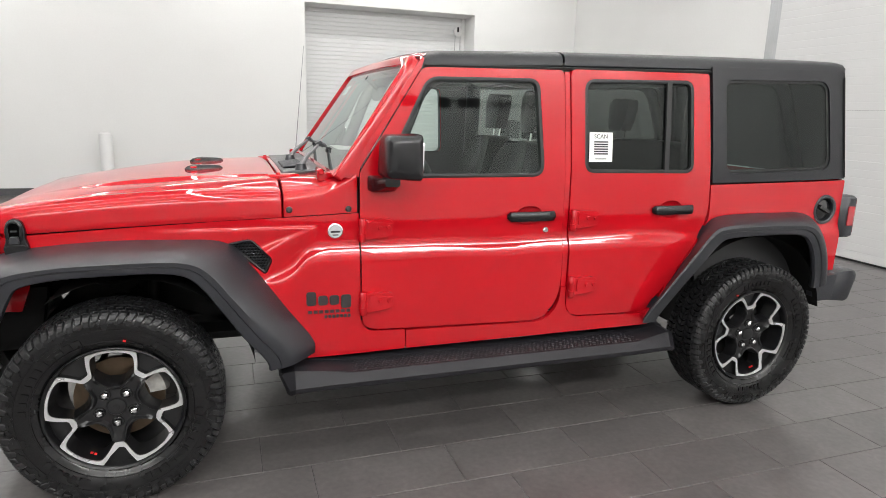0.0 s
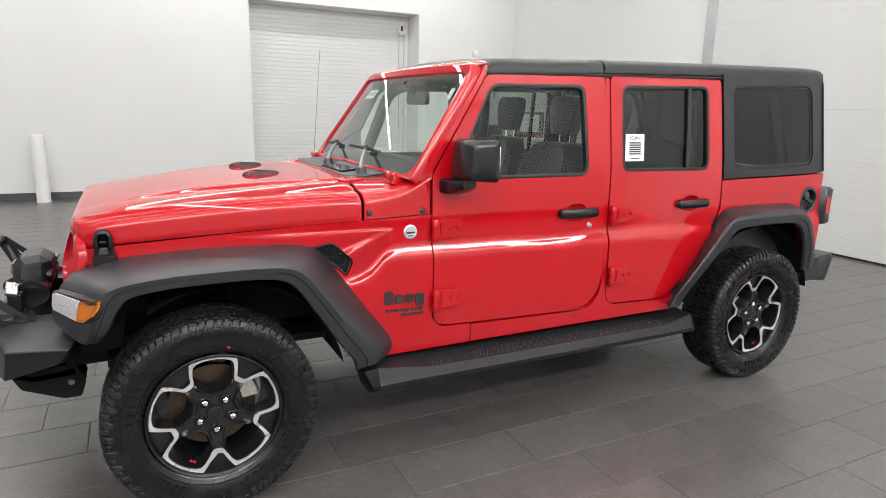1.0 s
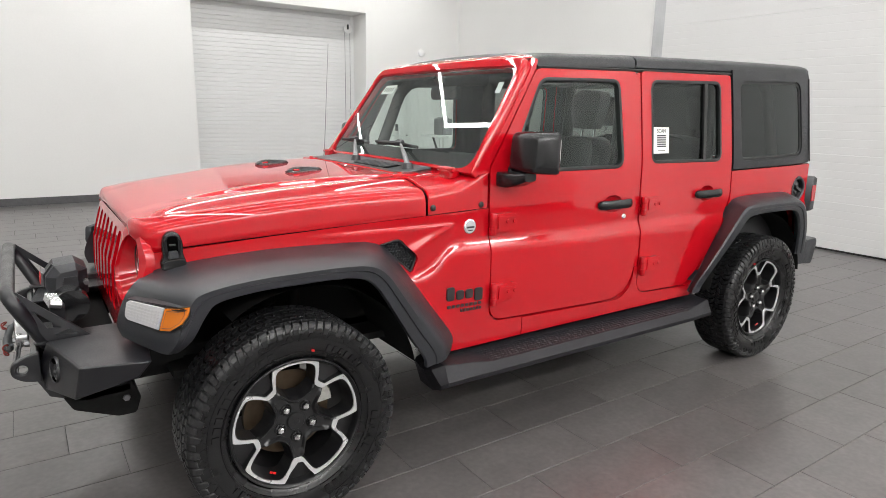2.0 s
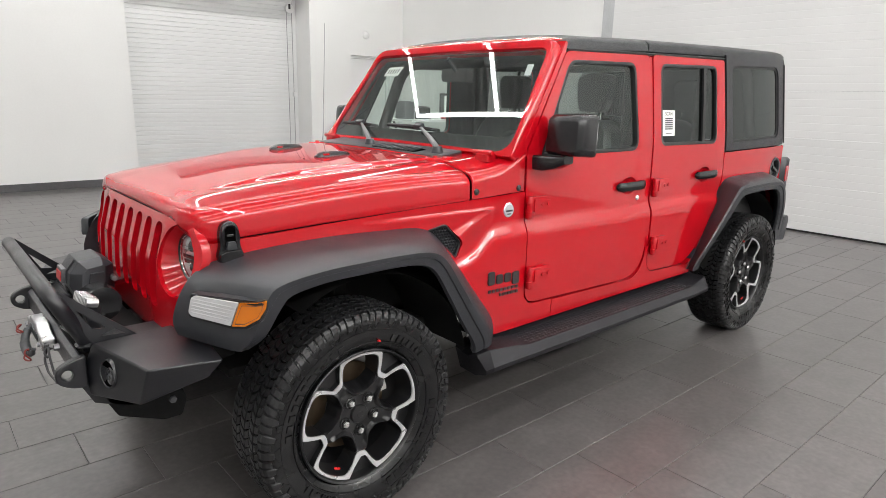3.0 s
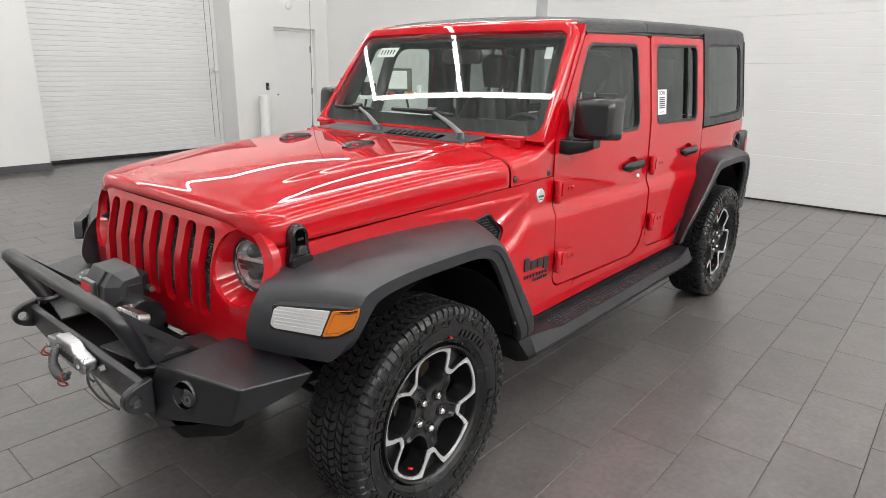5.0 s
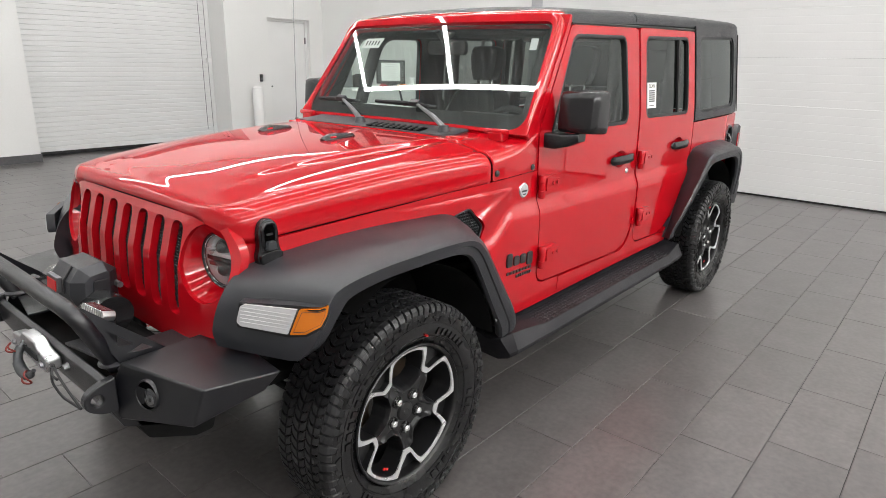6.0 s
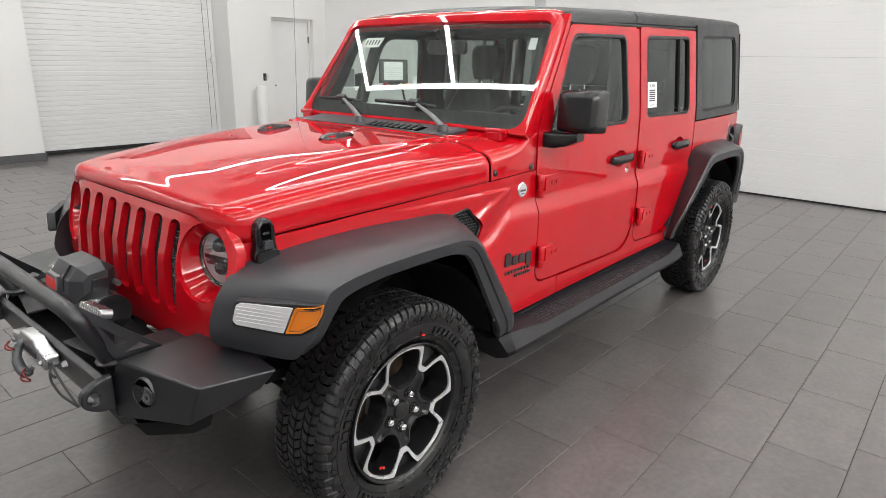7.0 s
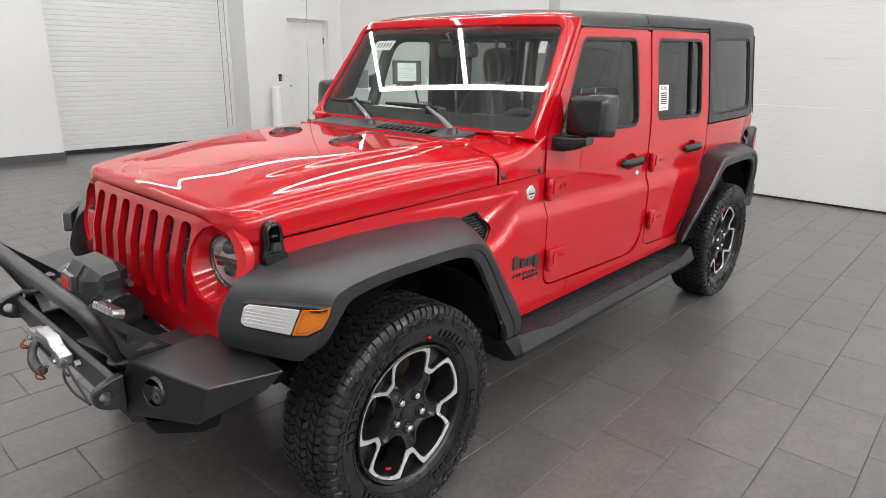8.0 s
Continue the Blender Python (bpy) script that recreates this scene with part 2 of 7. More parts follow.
def revolve(profile, n=48, axis="y", bm=None, close=False):
    """A profile of (radius, height) turned about an axis through the origin."""
    rows = []
    for i in range(n):
        a = 2 * math.pi * i / n
        c, s = math.cos(a), math.sin(a)
        rows.append([{"y": (r * c, h, r * s), "x": (h, r * c, r * s), "z": (r * c, r * s, h)}[axis] for r, h in profile])
    return loft(rows, close_u=True, close_v=close, bm=bm)


def moved(bm, m):
    bmesh.ops.transform(bm, matrix=m, verts=bm.verts)
    return bm


def lerp_table(t, x):
    if x <= t[0][0]:
        return t[0][1]
    for (a, u), (b, v) in zip(t, t[1:]):
        if x <= b:
            k = (x - a) / (b - a)
            return u + (v - u) * k
    return t[-1][1]


def smooth_table(t, x):
    """Smooth curve through a table of (x, value) rows."""
    if x <= t[0][0]:
        return t[0][1]
    if x >= t[-1][0]:
        return t[-1][1]
    i = max(j for j in range(len(t) - 1) if t[j][0] <= x)
    def slope(j):
        if j == 0 or j == len(t) - 1:
            return 0 if len(t) < 3 else (t[min(j + 1, len(t) - 1)][1] - t[max(j - 1, 0)][1]) / (t[min(j + 1, len(t) - 1)][0] - t[max(j - 1, 0)][0])
        d0 = (t[j][1] - t[j - 1][1]) / (t[j][0] - t[j - 1][0])
        d1 = (t[j + 1][1] - t[j][1]) / (t[j + 1][0] - t[j][0])
        return 0 if d0 * d1 <= 0 else 2 * d0 * d1 / (d0 + d1)
    (a, u), (b, v) = t[i], t[i + 1]
    h = b - a
    k = (x - a) / h
    m0, m1 = slope(i) * h, slope(i + 1) * h
    return (2 * k**3 - 3 * k**2 + 1) * u + (k**3 - 2 * k**2 + k) * m0 + (-2 * k**3 + 3 * k**2) * v + (k**3 - k**2) * m1


def sheet(outline, holes, place, step=0.06, lip=0.02, inward=None, cuts=()):
    """A skin in a 2D outline with holes, cut into cells of the step, laid on a surface by place(u, v), with its rims turned inwards."""
    bm = bmesh.new()
    edges = []
    for loop in (outline, *holes):
        vs = [bm.verts.new((u, 0, v)) for u, v in loop]
        edges += [bm.edges.new((vs[i], vs[(i + 1) % len(vs)])) for i in range(len(vs))]
    bmesh.ops.triangle_fill(bm, use_beauty=True, use_dissolve=False, edges=edges, normal=(0, -1, 0))
    us, vs_ = [p[0] for p in outline], [p[1] for p in outline]
    for lo, hi, no, ax in ((min(us), max(us), (1, 0, 0), 0), (min(vs_), max(vs_), (0, 0, 1), 2)):
        c = math.floor(lo / step) * step + step * 0.5
        while c < hi:
            co = [0, 0, 0]
            co[ax] = c
            bmesh.ops.bisect_plane(bm, geom=bm.verts[:] + bm.edges[:] + bm.faces[:], plane_co=co, plane_no=no, dist=1e-5)
            c += step
    for c in cuts:
        if min(vs_) < c < max(vs_):
            bmesh.ops.bisect_plane(bm, geom=bm.verts[:] + bm.edges[:] + bm.faces[:], plane_co=(0, 0, c), plane_no=(0, 0, 1), dist=1e-5)
    bmesh.ops.remove_doubles(bm, verts=bm.verts, dist=2e-4)
    for v in bm.verts:
        v.co = Vector(place(v.co.x, v.co.z))
    if lip:
        rim = [e for e in bm.edges if e.is_boundary]
        ext = bmesh.ops.extrude_edge_only(bm, edges=rim)
        for v in (g for g in ext["geom"] if isinstance(g, bmesh.types.BMVert)):
            v.co += Vector(inward) * lip
    return bm

# ---------- the room ----------
X0, X1, Y0, Y1 = -8.3, 7.05, -6.4, 8.2


def structure(name, bm, mat, label, smooth=0):
    return tagged(part(name, bm, mat, None, smooth=smooth), label, name.split("_")[0], kind="structure")


OX0, OX1, OZ = 1.775, 4.91, 3.26            # opening of the roller shutter
DX0, DX1, DZ = 5.785, 6.735, 2.225            # recess of the white door
bm = box(X0 - 0.3, OX0, Y1, Y1 + 0.65, 0, CEIL)
box(OX0, OX1, Y1, Y1 + 0.65, OZ, CEIL, bm)
box(OX1, DX0, Y1, Y1 + 0.65, 0, CEIL, bm)
box(DX0, DX1, Y1, Y1 + 0.65, DZ, CEIL, bm)
box(DX0, DX1, Y1 + 0.16, Y1 + 0.65, 0, DZ, bm)
box(DX1, X1 + 0.3, Y1, Y1 + 0.65, 0, CEIL, bm)
structure("wall_north", bm, PAINT, "white painted wall with a deep shutter opening")
bm = box(X1, X1 + 0.3, 3.15, Y1, 0, CEIL)
box(X1, X1 + 0.3, Y0, -4.2, 0, CEIL, bm)
box(X1, X1 + 0.3, -4.2, 3.15, 3.95, CEIL, bm)
structure("wall_east", bm, PAINT, "white painted wall round a wide sectional door")
structure("wall_west", box(X0 - 0.3, X0, Y0, Y1, 0, CEIL), PAINT, "plain white painted wall")
structure("wall_south", box(X0 - 0.3, X1 + 0.3, Y0 - 0.3, Y0, 0, CEIL), PAINT, "plain white painted wall")
bm = box(X0 - 0.3, X1 + 0.3, Y0 - 0.3, Y1 + 0.65, CEIL, CEIL + 0.2)
y = Y0
while y < Y1:                                # pressed ribs of the steel deck
    w = 0.055 + 0.02 * math.sin(y * 3.1)
    prism([(y, CEIL + 0.001), (y + 0.03, CEIL - 0.045), (y + 0.03 + w, CEIL - 0.045), (y + 0.06 + w, CEIL + 0.001)], "x", X0, X1, bm)
    y += 0.19
structure("ceiling", bm, CEILPAINT, "grey ribbed steel deck ceiling")
bm = box(X0, OX0 + 0.0, Y1 - 0.012, Y1, 0, 0.115)
box(OX0, OX0 + 0.012, Y1 - 0.012, Y1 + 0.5, 0, 0.115, bm)
box(OX1, DX0, Y1 - 0.012, Y1, 0, 0.115, bm)
box(OX1 - 0.012, OX1, Y1 - 0.012, Y1 + 0.5, 0, 0.115, bm)
box(X0, X0 + 0.012, Y0, Y1 - 0.012, 0, 0.115, bm)
box(X0 + 0.012, X1, Y0, Y0 + 0.012, 0, 0.115, bm)
structure("baseboard", bm, SKIRT, "dark grey tiled skirting")

# roller shutter in the deep opening
shutter = tagged(new("roller_shutter"), "closed white steel roller shutter in a deep opening", "shutter")
SY = Y1 + 0.55
curtain_z = 0.06
PITCH = 0.0745
L_, R_ = OX0 + 0.05, OX1 - 0.07
slat = loft([[(L_, SY + d, z), (R_, SY + d, z)] for d, z in ((-0.003, 0.0), (-0.010, 0.0022), (-0.0132, 0.006), (-0.0145, 0.030), (-0.0132, 0.066), (-0.010, 0.0715), (-0.003, PITCH))])
first = part("slat", slat, SHUTTER, shutter, smooth=20)
first.location.z = curtain_z
for i in range(1, 43):
    o = new("slat", first.data)
    o.parent, o.location.z = shutter, curtain_z + i * PITCH
part("backing", box(OX0 + 0.05, OX1 - 0.07, SY + 0.004, SY + 0.03, 0.02, 3.3), SHUTTER, shutter, smooth=0)
part("bottom_bar", box(OX0 + 0.05, OX1 - 0.07, SY - 0.03, SY + 0.003, 0.012, 0.062), SEAL, shutter, "black rubber bottom seal", bevel=0.006)
part("guide_rail", box(OX1 - 0.075, OX1 - 0.002, SY - 0.035, SY - 0.018, 0, 3.3), SHUTTER, shutter, "white side rail", bevel=0.004)
part("guide_rail", box(OX0 + 0.002, OX0 + 0.06, SY - 0.06, SY - 0.018, 0, 3.3), SHUTTER, shutter, "white side rail", bevel=0.004)
part("chain", tube([(OX1 - 0.22, SY - 0.09, 0.25), (OX1 - 0.22, SY - 0.09, 3.0)], 0.0045, 6), GREYMETAL, shutter, "hanging hand chain")
part("chain_return", tube([(OX1 - 0.12, SY - 0.10, 0.3), (OX1 - 0.12, SY - 0.10, 3.0)], 0.0035, 6), GREYMETAL, shutter, "hanging hand chain")
wheel = moved(revolve([(0.0, -0.02), (0.075, -0.02), (0.085, -0.012), (0.085, 0.012), (0.075, 0.02), (0.0, 0.02)], 28), pose(OX1 - 0.17, SY - 0.11, 3.0))
hoist = part("chain_wheel", wheel, DOORWHITE, shutter, "white round chain wheel")
part("stop", box(OX1 - 0.195, OX1 - 0.165, SY - 0.16, SY - 0.131, 2.99, 3.08), SEAL, hoist, "black stop", bevel=0.004)
part("chain_keeper", box(OX1 - 0.13, OX1 - 0.06, SY - 0.125, SY - 0.062, 1.42, 1.50), DOORWHITE, shutter, bevel=0.006)

# lettering high on the south wall: plain dark shapes after the short prefix
sign = thing("wall_lettering", "dark flat lettering on the white wall", "wall lettering")
cu = bpy.data.curves.new("letters", "FONT")
cu.body, cu.size, cu.extrude = "www.", 0.34, 0.004
tmp = new("letters_tmp", cu)
bpy.context.view_layer.update()
me = bpy.data.meshes.new_from_object(tmp.evaluated_get(bpy.context.evaluated_depsgraph_get()))
bpy.data.objects.remove(tmp)
bpy.data.curves.remove(cu)
me.materials.clear()
me.materials.append(INK)
for v in me.vertices:
    v.co = (4.66 - v.co.x * 1.08, Y0 + 0.006 + v.co.z, 2.775 + v.co.y * 0.62)
letters = new("letters", me)
letters.parent = sign
x = 3.72
for k in range(9):
    part("letter_shape", moved(prism(rounded([(-0.15, 0), (0.15, 0), (0.15, 0.165), (-0.15, 0.165)], 0.05, 4), "y", Y0 + 0.002, Y0 + 0.010), pose(x - 0.15, 0, 2.77)), INK, sign)
    x -= 0.43

# white flush door in its recess
flush = thing("flush_door", "closed white flush metal door in a recess", "door")
part("leaf", box(DX0 + 0.055, DX1 - 0.055, Y1 + 0.10, Y1 + 0.145, 0.01, DZ - 0.055), DOORWHITE, flush, bevel=0.003)
bm = box(DX0, DX0 + 0.05, Y1 + 0.085, Y1 + 0.158, 0, DZ)
box(DX1 - 0.05, DX1, Y1 + 0.085, Y1 + 0.158, 0, DZ, bm)
box(DX0 + 0.05, DX1 - 0.05, Y1 + 0.085, Y1 + 0.158, DZ - 0.05, DZ, bm)
part("frame", bm, DOORWHITE, flush, bevel=0.003)
for z in (0.25, 1.05, 1.85):
    part("hinge", box(DX1 - 0.068, DX1 - 0.040, Y1 + 0.078, Y1 + 0.10, z - 0.06, z + 0.06), GREYMETAL, flush, "grey steel hinge", bevel=0.003)
part("lock_cylinder", moved(revolve([(0, -0.012), (0.013, -0.012), (0.015, 0)], 16), pose(DX0 + 0.09, Y1 + 0.10, 1.0)), INK, flush, "small dark lock cylinder")

reader = thing("card_reader", "black wall reader beside the white door", "card reader")
part("body", box(5.545, 5.60, Y1 - 0.03, Y1, 1.095, 1.225), INK, reader, bevel=0.006)
part("keys", box(5.558, 5.587, Y1 - 0.033, Y1 - 0.029, 1.115, 1.165), GREYMETAL, reader, "grey key field")
switch = thing("light_switch", "white light switch plate on the wall", "switch")
part("plate", box(5.63, 5.695, Y1 - 0.008, Y1, 1.11, 1.22), DOORWHITE, switch, bevel=0.003)
part("rocker", box(5.652, 5.673, Y1 - 0.014, Y1 - 0.007, 1.14, 1.19), DOORWHITE, switch, bevel=0.002)
det = thing("wall_detector", "round white detector high on the wall", "detector")
part("body", moved(revolve([(0, -0.05), (0.05, -0.046), (0.07, -0.03), (0.075, 0)], 24), pose(6.14, Y1, 2.62)), DOORWHITE, det)

bollard_a = thing("bollard", "white painted steel bollard beside the shutter", "bollard", "white bollards", (5.33, Y1 - 0.24, 0))
part("post", revolve([(0.0, 1.02), (0.06, 1.015), (0.085, 0.995), (0.094, 0.96), (0.094, 0.02), (0.10, 0.0)], 28, "z"), DOORWHITE, bollard_a)
copy_thing(bollard_a, pose(-1.42, Y1 - 0.24, 0))

# sectional door
sect = tagged(new("sectional_door"), "closed wide white sectional door with ribbed panels", "garage door")
SX = 6.915
PH = 0.535
rows = []
for k in range(6):
    z = k * PH / 6
    rows += [(0.0, z + 0.001), (-0.0009, z + 0.006), (-0.0009, z + PH / 6 - 0.005), (0.0, z + PH / 6 - 0.0005)]
bm = loft([[(SX + d, -4.1, z), (SX + d, 3.03, z)] for d, z in rows])
rows = [[(SX + 0.05, -4.1, PH - 0.001), (SX + 0.05, 3.03, PH - 0.001)], [(SX + 0.05, -4.1, 0.003), (SX + 0.05, 3.03, 0.003)]]
loft([[(SX, -4.1, PH - 0.001), (SX, 3.03, PH - 0.001)], rows[0], rows[1], [(SX, -4.1, 0.003), (SX, 3.03, 0.003)]], bm=bm)
panel = part("panel", bm, SECTION, sect, smooth=0)
panel.location.z = 0.022
for k in range(1, 8):
    o = new("panel", panel.data)
    o.parent, o.location.z = sect, 0.022 + k * PH
part("bottom_seal", box(SX + 0.005, SX + 0.045, -4.1, 3.03, 0.0, 0.024), SEAL, sect, "black rubber bottom seal")
part("track", box(6.93, 7.05, 3.035, 3.10, 0, 4.0), TRACK, sect, "galvanised vertical track", bevel=0.004)
part("jamb_plate", box(6.94, 7.05, 3.102, 3.235, 0, 4.0), TRACK, sect, "grey jamb plate")
# light strips hung below the deck: long runs along the room and one across
SW, SZ = 0.029, LAMP - 0.07
YS = [-4.65, -2.95, -1.25, 0.45, 2.15, 3.79, 7.2]
def strip(name, x0, x1, y0, y1):
    ob = thing(name, "white hanging linear light, switched on", "ceiling light", "ceiling light strips")
    part("housing", box(x0, x1, y0, y1, LAMP - 0.051, LAMP - 0.001), DOORWHITE, ob, bevel=0.004)
    part("diffuser", box(x0 + 0.006, x1 - 0.006, y0 + 0.006, y1 - 0.006, SZ, LAMP - 0.052), STRIP, ob, "glowing white diffuser")
    for k in (0.06, 0.94):
        cx, cy = x0 + (x1 - x0) * (k if x1 - x0 > y1 - y0 else 0.5), y0 + (y1 - y0) * (0.5 if x1 - x0 > y1 - y0 else k)
        part("wire", tube([(cx, cy, LAMP - 0.002), (cx, cy, CEIL - 0.001)], 0.003, 6), GREYMETAL, ob, "thin steel hanging wire")
for y in YS:
    strip("ceiling_strip", -0.257 if y < 5 else -0.9, 6.3, y - SW, y + SW)
    # at y > 2 these runs are unseen, added to brighten wall and floor
    if y > 5 or -4 < y < 4:
        strip("ceiling_strip", -6.9 if y > 5 else -4.6, -1.9 if y > 2 else -0.34, y - SW, y + SW)
# unseen extra run, added only to lift the floor below it
strip("ceiling_strip", -4.6, -1.9, 5.5 - SW, 5.5 + SW)
strip("ceiling_strip", -0.29 - SW, -0.29 + SW, YS[0] - SW, 3.79 + SW)
wide = thing("ceiling_panel_light", "wide white hanging linear light, switched on", "ceiling light")
part("housing", box(-5.5, 6.42, -6.24, -5.88, LAMP - 0.051, LAMP - 0.001), DOORWHITE, wide, bevel=0.004)
part("diffuser", box(-5.48, 6.40, -6.225, -5.895, SZ, LAMP - 0.052), PANELGLOW, wide, "glowing white diffuser")
for x in (-5.0, 0.4, 5.9):
    part("wire", tube([(x, -6.06, LAMP - 0.002), (x, -6.06, CEIL - 0.001)], 0.003, 6), GREYMETAL, wide, "thin steel hanging wire")

# high table with office things beyond the vehicle
table = thing("high_table", "white high table with dark crossed legs", "table")
TX, TY = 4.30, 3.70
part("tabletop", box(TX - 0.75, TX + 0.75, TY - 0.32, TY + 0.32, 1.17, 1.20), DOORWHITE, table, bevel=0.004)
for sx in (-0.6, 0.6):
    for sy in (-1, 1):
        part("leg", tube([(TX + sx, TY - 0.26 * sy, 1.17), (TX + sx * 0.75, TY + 0.26 * sy, 0.0)], 0.014, 8), INK, table, "dark metal leg")
frame_ = thing("framed_notice", "framed printed notice standing on the table", "framed notice")
part("stand", box(TX + 0.05, TX + 0.21, TY - 0.10, TY + 0.04, 1.201, 1.235), INK, frame_, "dark foot", bevel=0.004)
m = pose(TX + 0.13, TY - 0.06, 1.232, -8, 0, -38) @ Matrix.Diagonal((0.70, 1, 0.80, 1))
part("frame", moved(box(-0.26, 0.26, 0, 0.02, 0, 0.36), m), INK, frame_, "dark thin frame", bevel=0.004)
part("mount", moved(box(-0.235, 0.235, -0.003, -0.001, 0.022, 0.338), m), HEADLINER, frame_, "grey mount in the frame")
sheet_ = part("sheet", moved(box(-0.17, 0.17, -0.0045, -0.003, 0.045, 0.318), m), PRINT, frame_, "white printed sheet")
for k, (w, z) in enumerate(((0.07, 0.295), (0.12, 0.262), (0.13, 0.240), (0.12, 0.22), (0.13, 0.195), (0.13, 0.16), (0.09, 0.13), (0.13, 0.10))):
    part("text_bar", moved(box(-w, w, -0.006, -0.0045, z - 0.0028, z + 0.0028), m), BADGESILVER, sheet_, "grey line of small print")
cup = thing("paper_cup", "white paper cup on the table", "cup")
part("cup_wall", moved(revolve([(0.0, 0.0), (0.028, 0.0), (0.04, 0.11), (0.037, 0.11), (0.026, 0.006), (0, 0.006)], 24, "z"), pose(TX + 0.36, TY - 0.2, 1.201)), DOORWHITE, cup)
for dx, dy, w, d, h, mt, nm, lb in ((-0.42, -0.1, 0.16, 0.12, 0.14, INK, "desk_phone", "black desk phone on the table"), (-0.16, -0.22, 0.08, 0.06, 0.03, REDLENS, "small_box", "small red box on the table"),
                                    (0.16, -0.24, 0.10, 0.08, 0.025, AMBER, "note_block", "yellow note block on the table"), (-0.62, 0.0, 0.14, 0.2, 0.2, GREYMETAL, "file_tray", "grey file tray on the table")):
    o = thing(nm, lb, nm.replace("_", " "))
    part("body", box(TX + dx - w / 2, TX + dx + w / 2, TY + dy - d / 2, TY + dy + d / 2, 1.201, 1.201 + h), mt, o, bevel=0.008)
    part("top_piece", box(TX + dx - w / 3, TX + dx + w / 3, TY + dy - d / 3, TY + dy + d / 3, 1.201 + h, 1.201 + h + 0.012), mt, o, bevel=0.004)

# ---------- the vehicle: front towards -x, front axle over the origin ----------
car = thing("off_road_car", "glossy red four-door off-road car with black hardtop", "car")
W0 = [(-0.45, 0.585), (-0.3, 0.615), (0.0, 0.663), (0.3, 0.702), (0.645, 0.735), (0.94, 0.748), (1.5, 0.753), (2.1, 0.760), (2.7, 0.768), (3.3, 0.764), (3.67, 0.745)]
ZP = [(0.44, 0.0115), (0.55, 0.0170), (0.70, 0.0217), (0.82, 0.0230), (0.868, 0.0224), (0.886, 0.0210), (0.898, 0.0178), (0.909, 0.0134), (0.920, 0.0089), (0.931, 0.0042), (0.942, 0.0010), (0.956, -0.0004), (1.0, -0.0009), (1.06, -0.0013), (1.22, -0.0040), (1.45, -0.024), (1.69, -0.050), (1.80, -0.064)]
ZK = [(-0.5, 0.0), (0.42, 0.0), (0.56, 0.78), (0.64, 0.96), (0.74, 1.0), (4.0, 1.0)]
ZDROP = [(0.45, 0.110), (0.585, 0.104), (0.635, 0.090), (0.675, 0.068), (0.705, 0.038), (0.735, 0.010), (0.775, 0.0), (4.0, 0.0)]      # the shoulder dives behind the fender vent


def half(x, z):
    """Half width of the body at a place."""
    wave = 0.0045 * math.sin(5.2 * x - 0.4) + 0.0022 * math.sin(13.0 * x) if 0.8 < z < 1.05 else 0.0      # slight waves in the pressed shoulder
    wave += smooth_table(ZDROP, max(x, 0.45)) * min(1.0, max(0.0, (1.04 - z) / 0.06)) if x < 0.8 else 0.0
    if x < 0.8:
        crisp = 1 + 0.35 * min(1.0, max(0.0, (0.775 - x) / 0.06))
        zz = z + wave
        zz = 0.916 + (zz - 0.916) * crisp if abs(zz - 0.916) < 0.03 else zz + (crisp - 1) * 0.03 * (1 if zz > 0.916 else -1) * max(0.0, 1 - (abs(zz - 0.916) - 0.03) / 0.10)
        return smooth_table(W0, x) + smooth_table(ZP, zz) * lerp_table(ZK, x)
    return smooth_table(W0, x) + smooth_table(ZP, z + wave * max(0.0, 1 - abs(z - 0.925) / 0.12)) * lerp_table(ZK, x)


def pocket(x, z):
    """The pressed arrow behind the fender vent: a fine edge along the fender's top and one back down to the vent."""
    def ledge(d, width, run):
        """A quick step outwards below a crease, then a slow return."""
        k = min(1.0, max(0.0, d / width))
        return k * k * (3 - 2 * k) * max(0.0, 1 - max(0.0, d - width) / run)
    fore, tip = min(1.0, max(0.0, (x - 0.12) / 0.25)), min(1.0, max(0.0, (0.768 - x) / 0.025))
    top = (1.0285 + (x - 0.75) * 0.012) - z
    back = (1.024 + (x - 0.75) * 0.34 - 0.10 * max(0.0, 0.62 - x)) - z
    near = min(1.0, max(0.0, (0.70 - x) / 0.14))
    return 0.0050 * fore * tip * ledge(top, 0.013, 0.012 + 0.34 * max(0.0, 0.75 - x) * 0.8) + (0.0075 + 0.0095 * near) * tip * (x > 0.40) * ledge(back, 0.020 + 0.022 * near, 0.06 + 0.05 * near)


def on_side(s, out=0.0):
    return lambda x, z: (x, s * (half(x, z) + out), z)


def side_sheet(s, outline, holes=(), out=0.0, step=0.055, lip=0.028):
    return sheet(outline, holes, on_side(s, out), step, lip, (0, -s, 0), (0.872, 0.886, 0.896, 0.904, 0.912, 0.919, 0.926, 0.933, 0.940, 0.947, 0.955, 0.966, 0.98))


FDOOR = rounded([(0.952, 1.245), (0.955, 0.566), (1.905, 0.540), (1.908, 1.25), (1.893, 1.697), (1.228, 1.680)], [0.02, 0.075, 0.20, 0, 0.03, 0.03], 7)
RDOOR = rounded([(1.927, 1.702), (1.940, 1.25), (1.945, 0.553), (2.40, 0.540), (2.735, 1.00), (2.727, 1.17), (2.690, 1.714)], [0.03, 0, 0.075, 0.16, 0.08, 0, 0.02], 7)
FWIN = rounded([(1.040, 1.222), (1.800, 1.224), (1.768, 1.652), (1.250, 1.640)], [0.03, 0.06, 0.05, 0.05], 6)
RWIN = rounded([(2.002, 1.659), (2.012, 1.240), (2.617, 1.236), (2.596, 1.675)], [0.05, 0.05, 0.05, 0.05], 6)
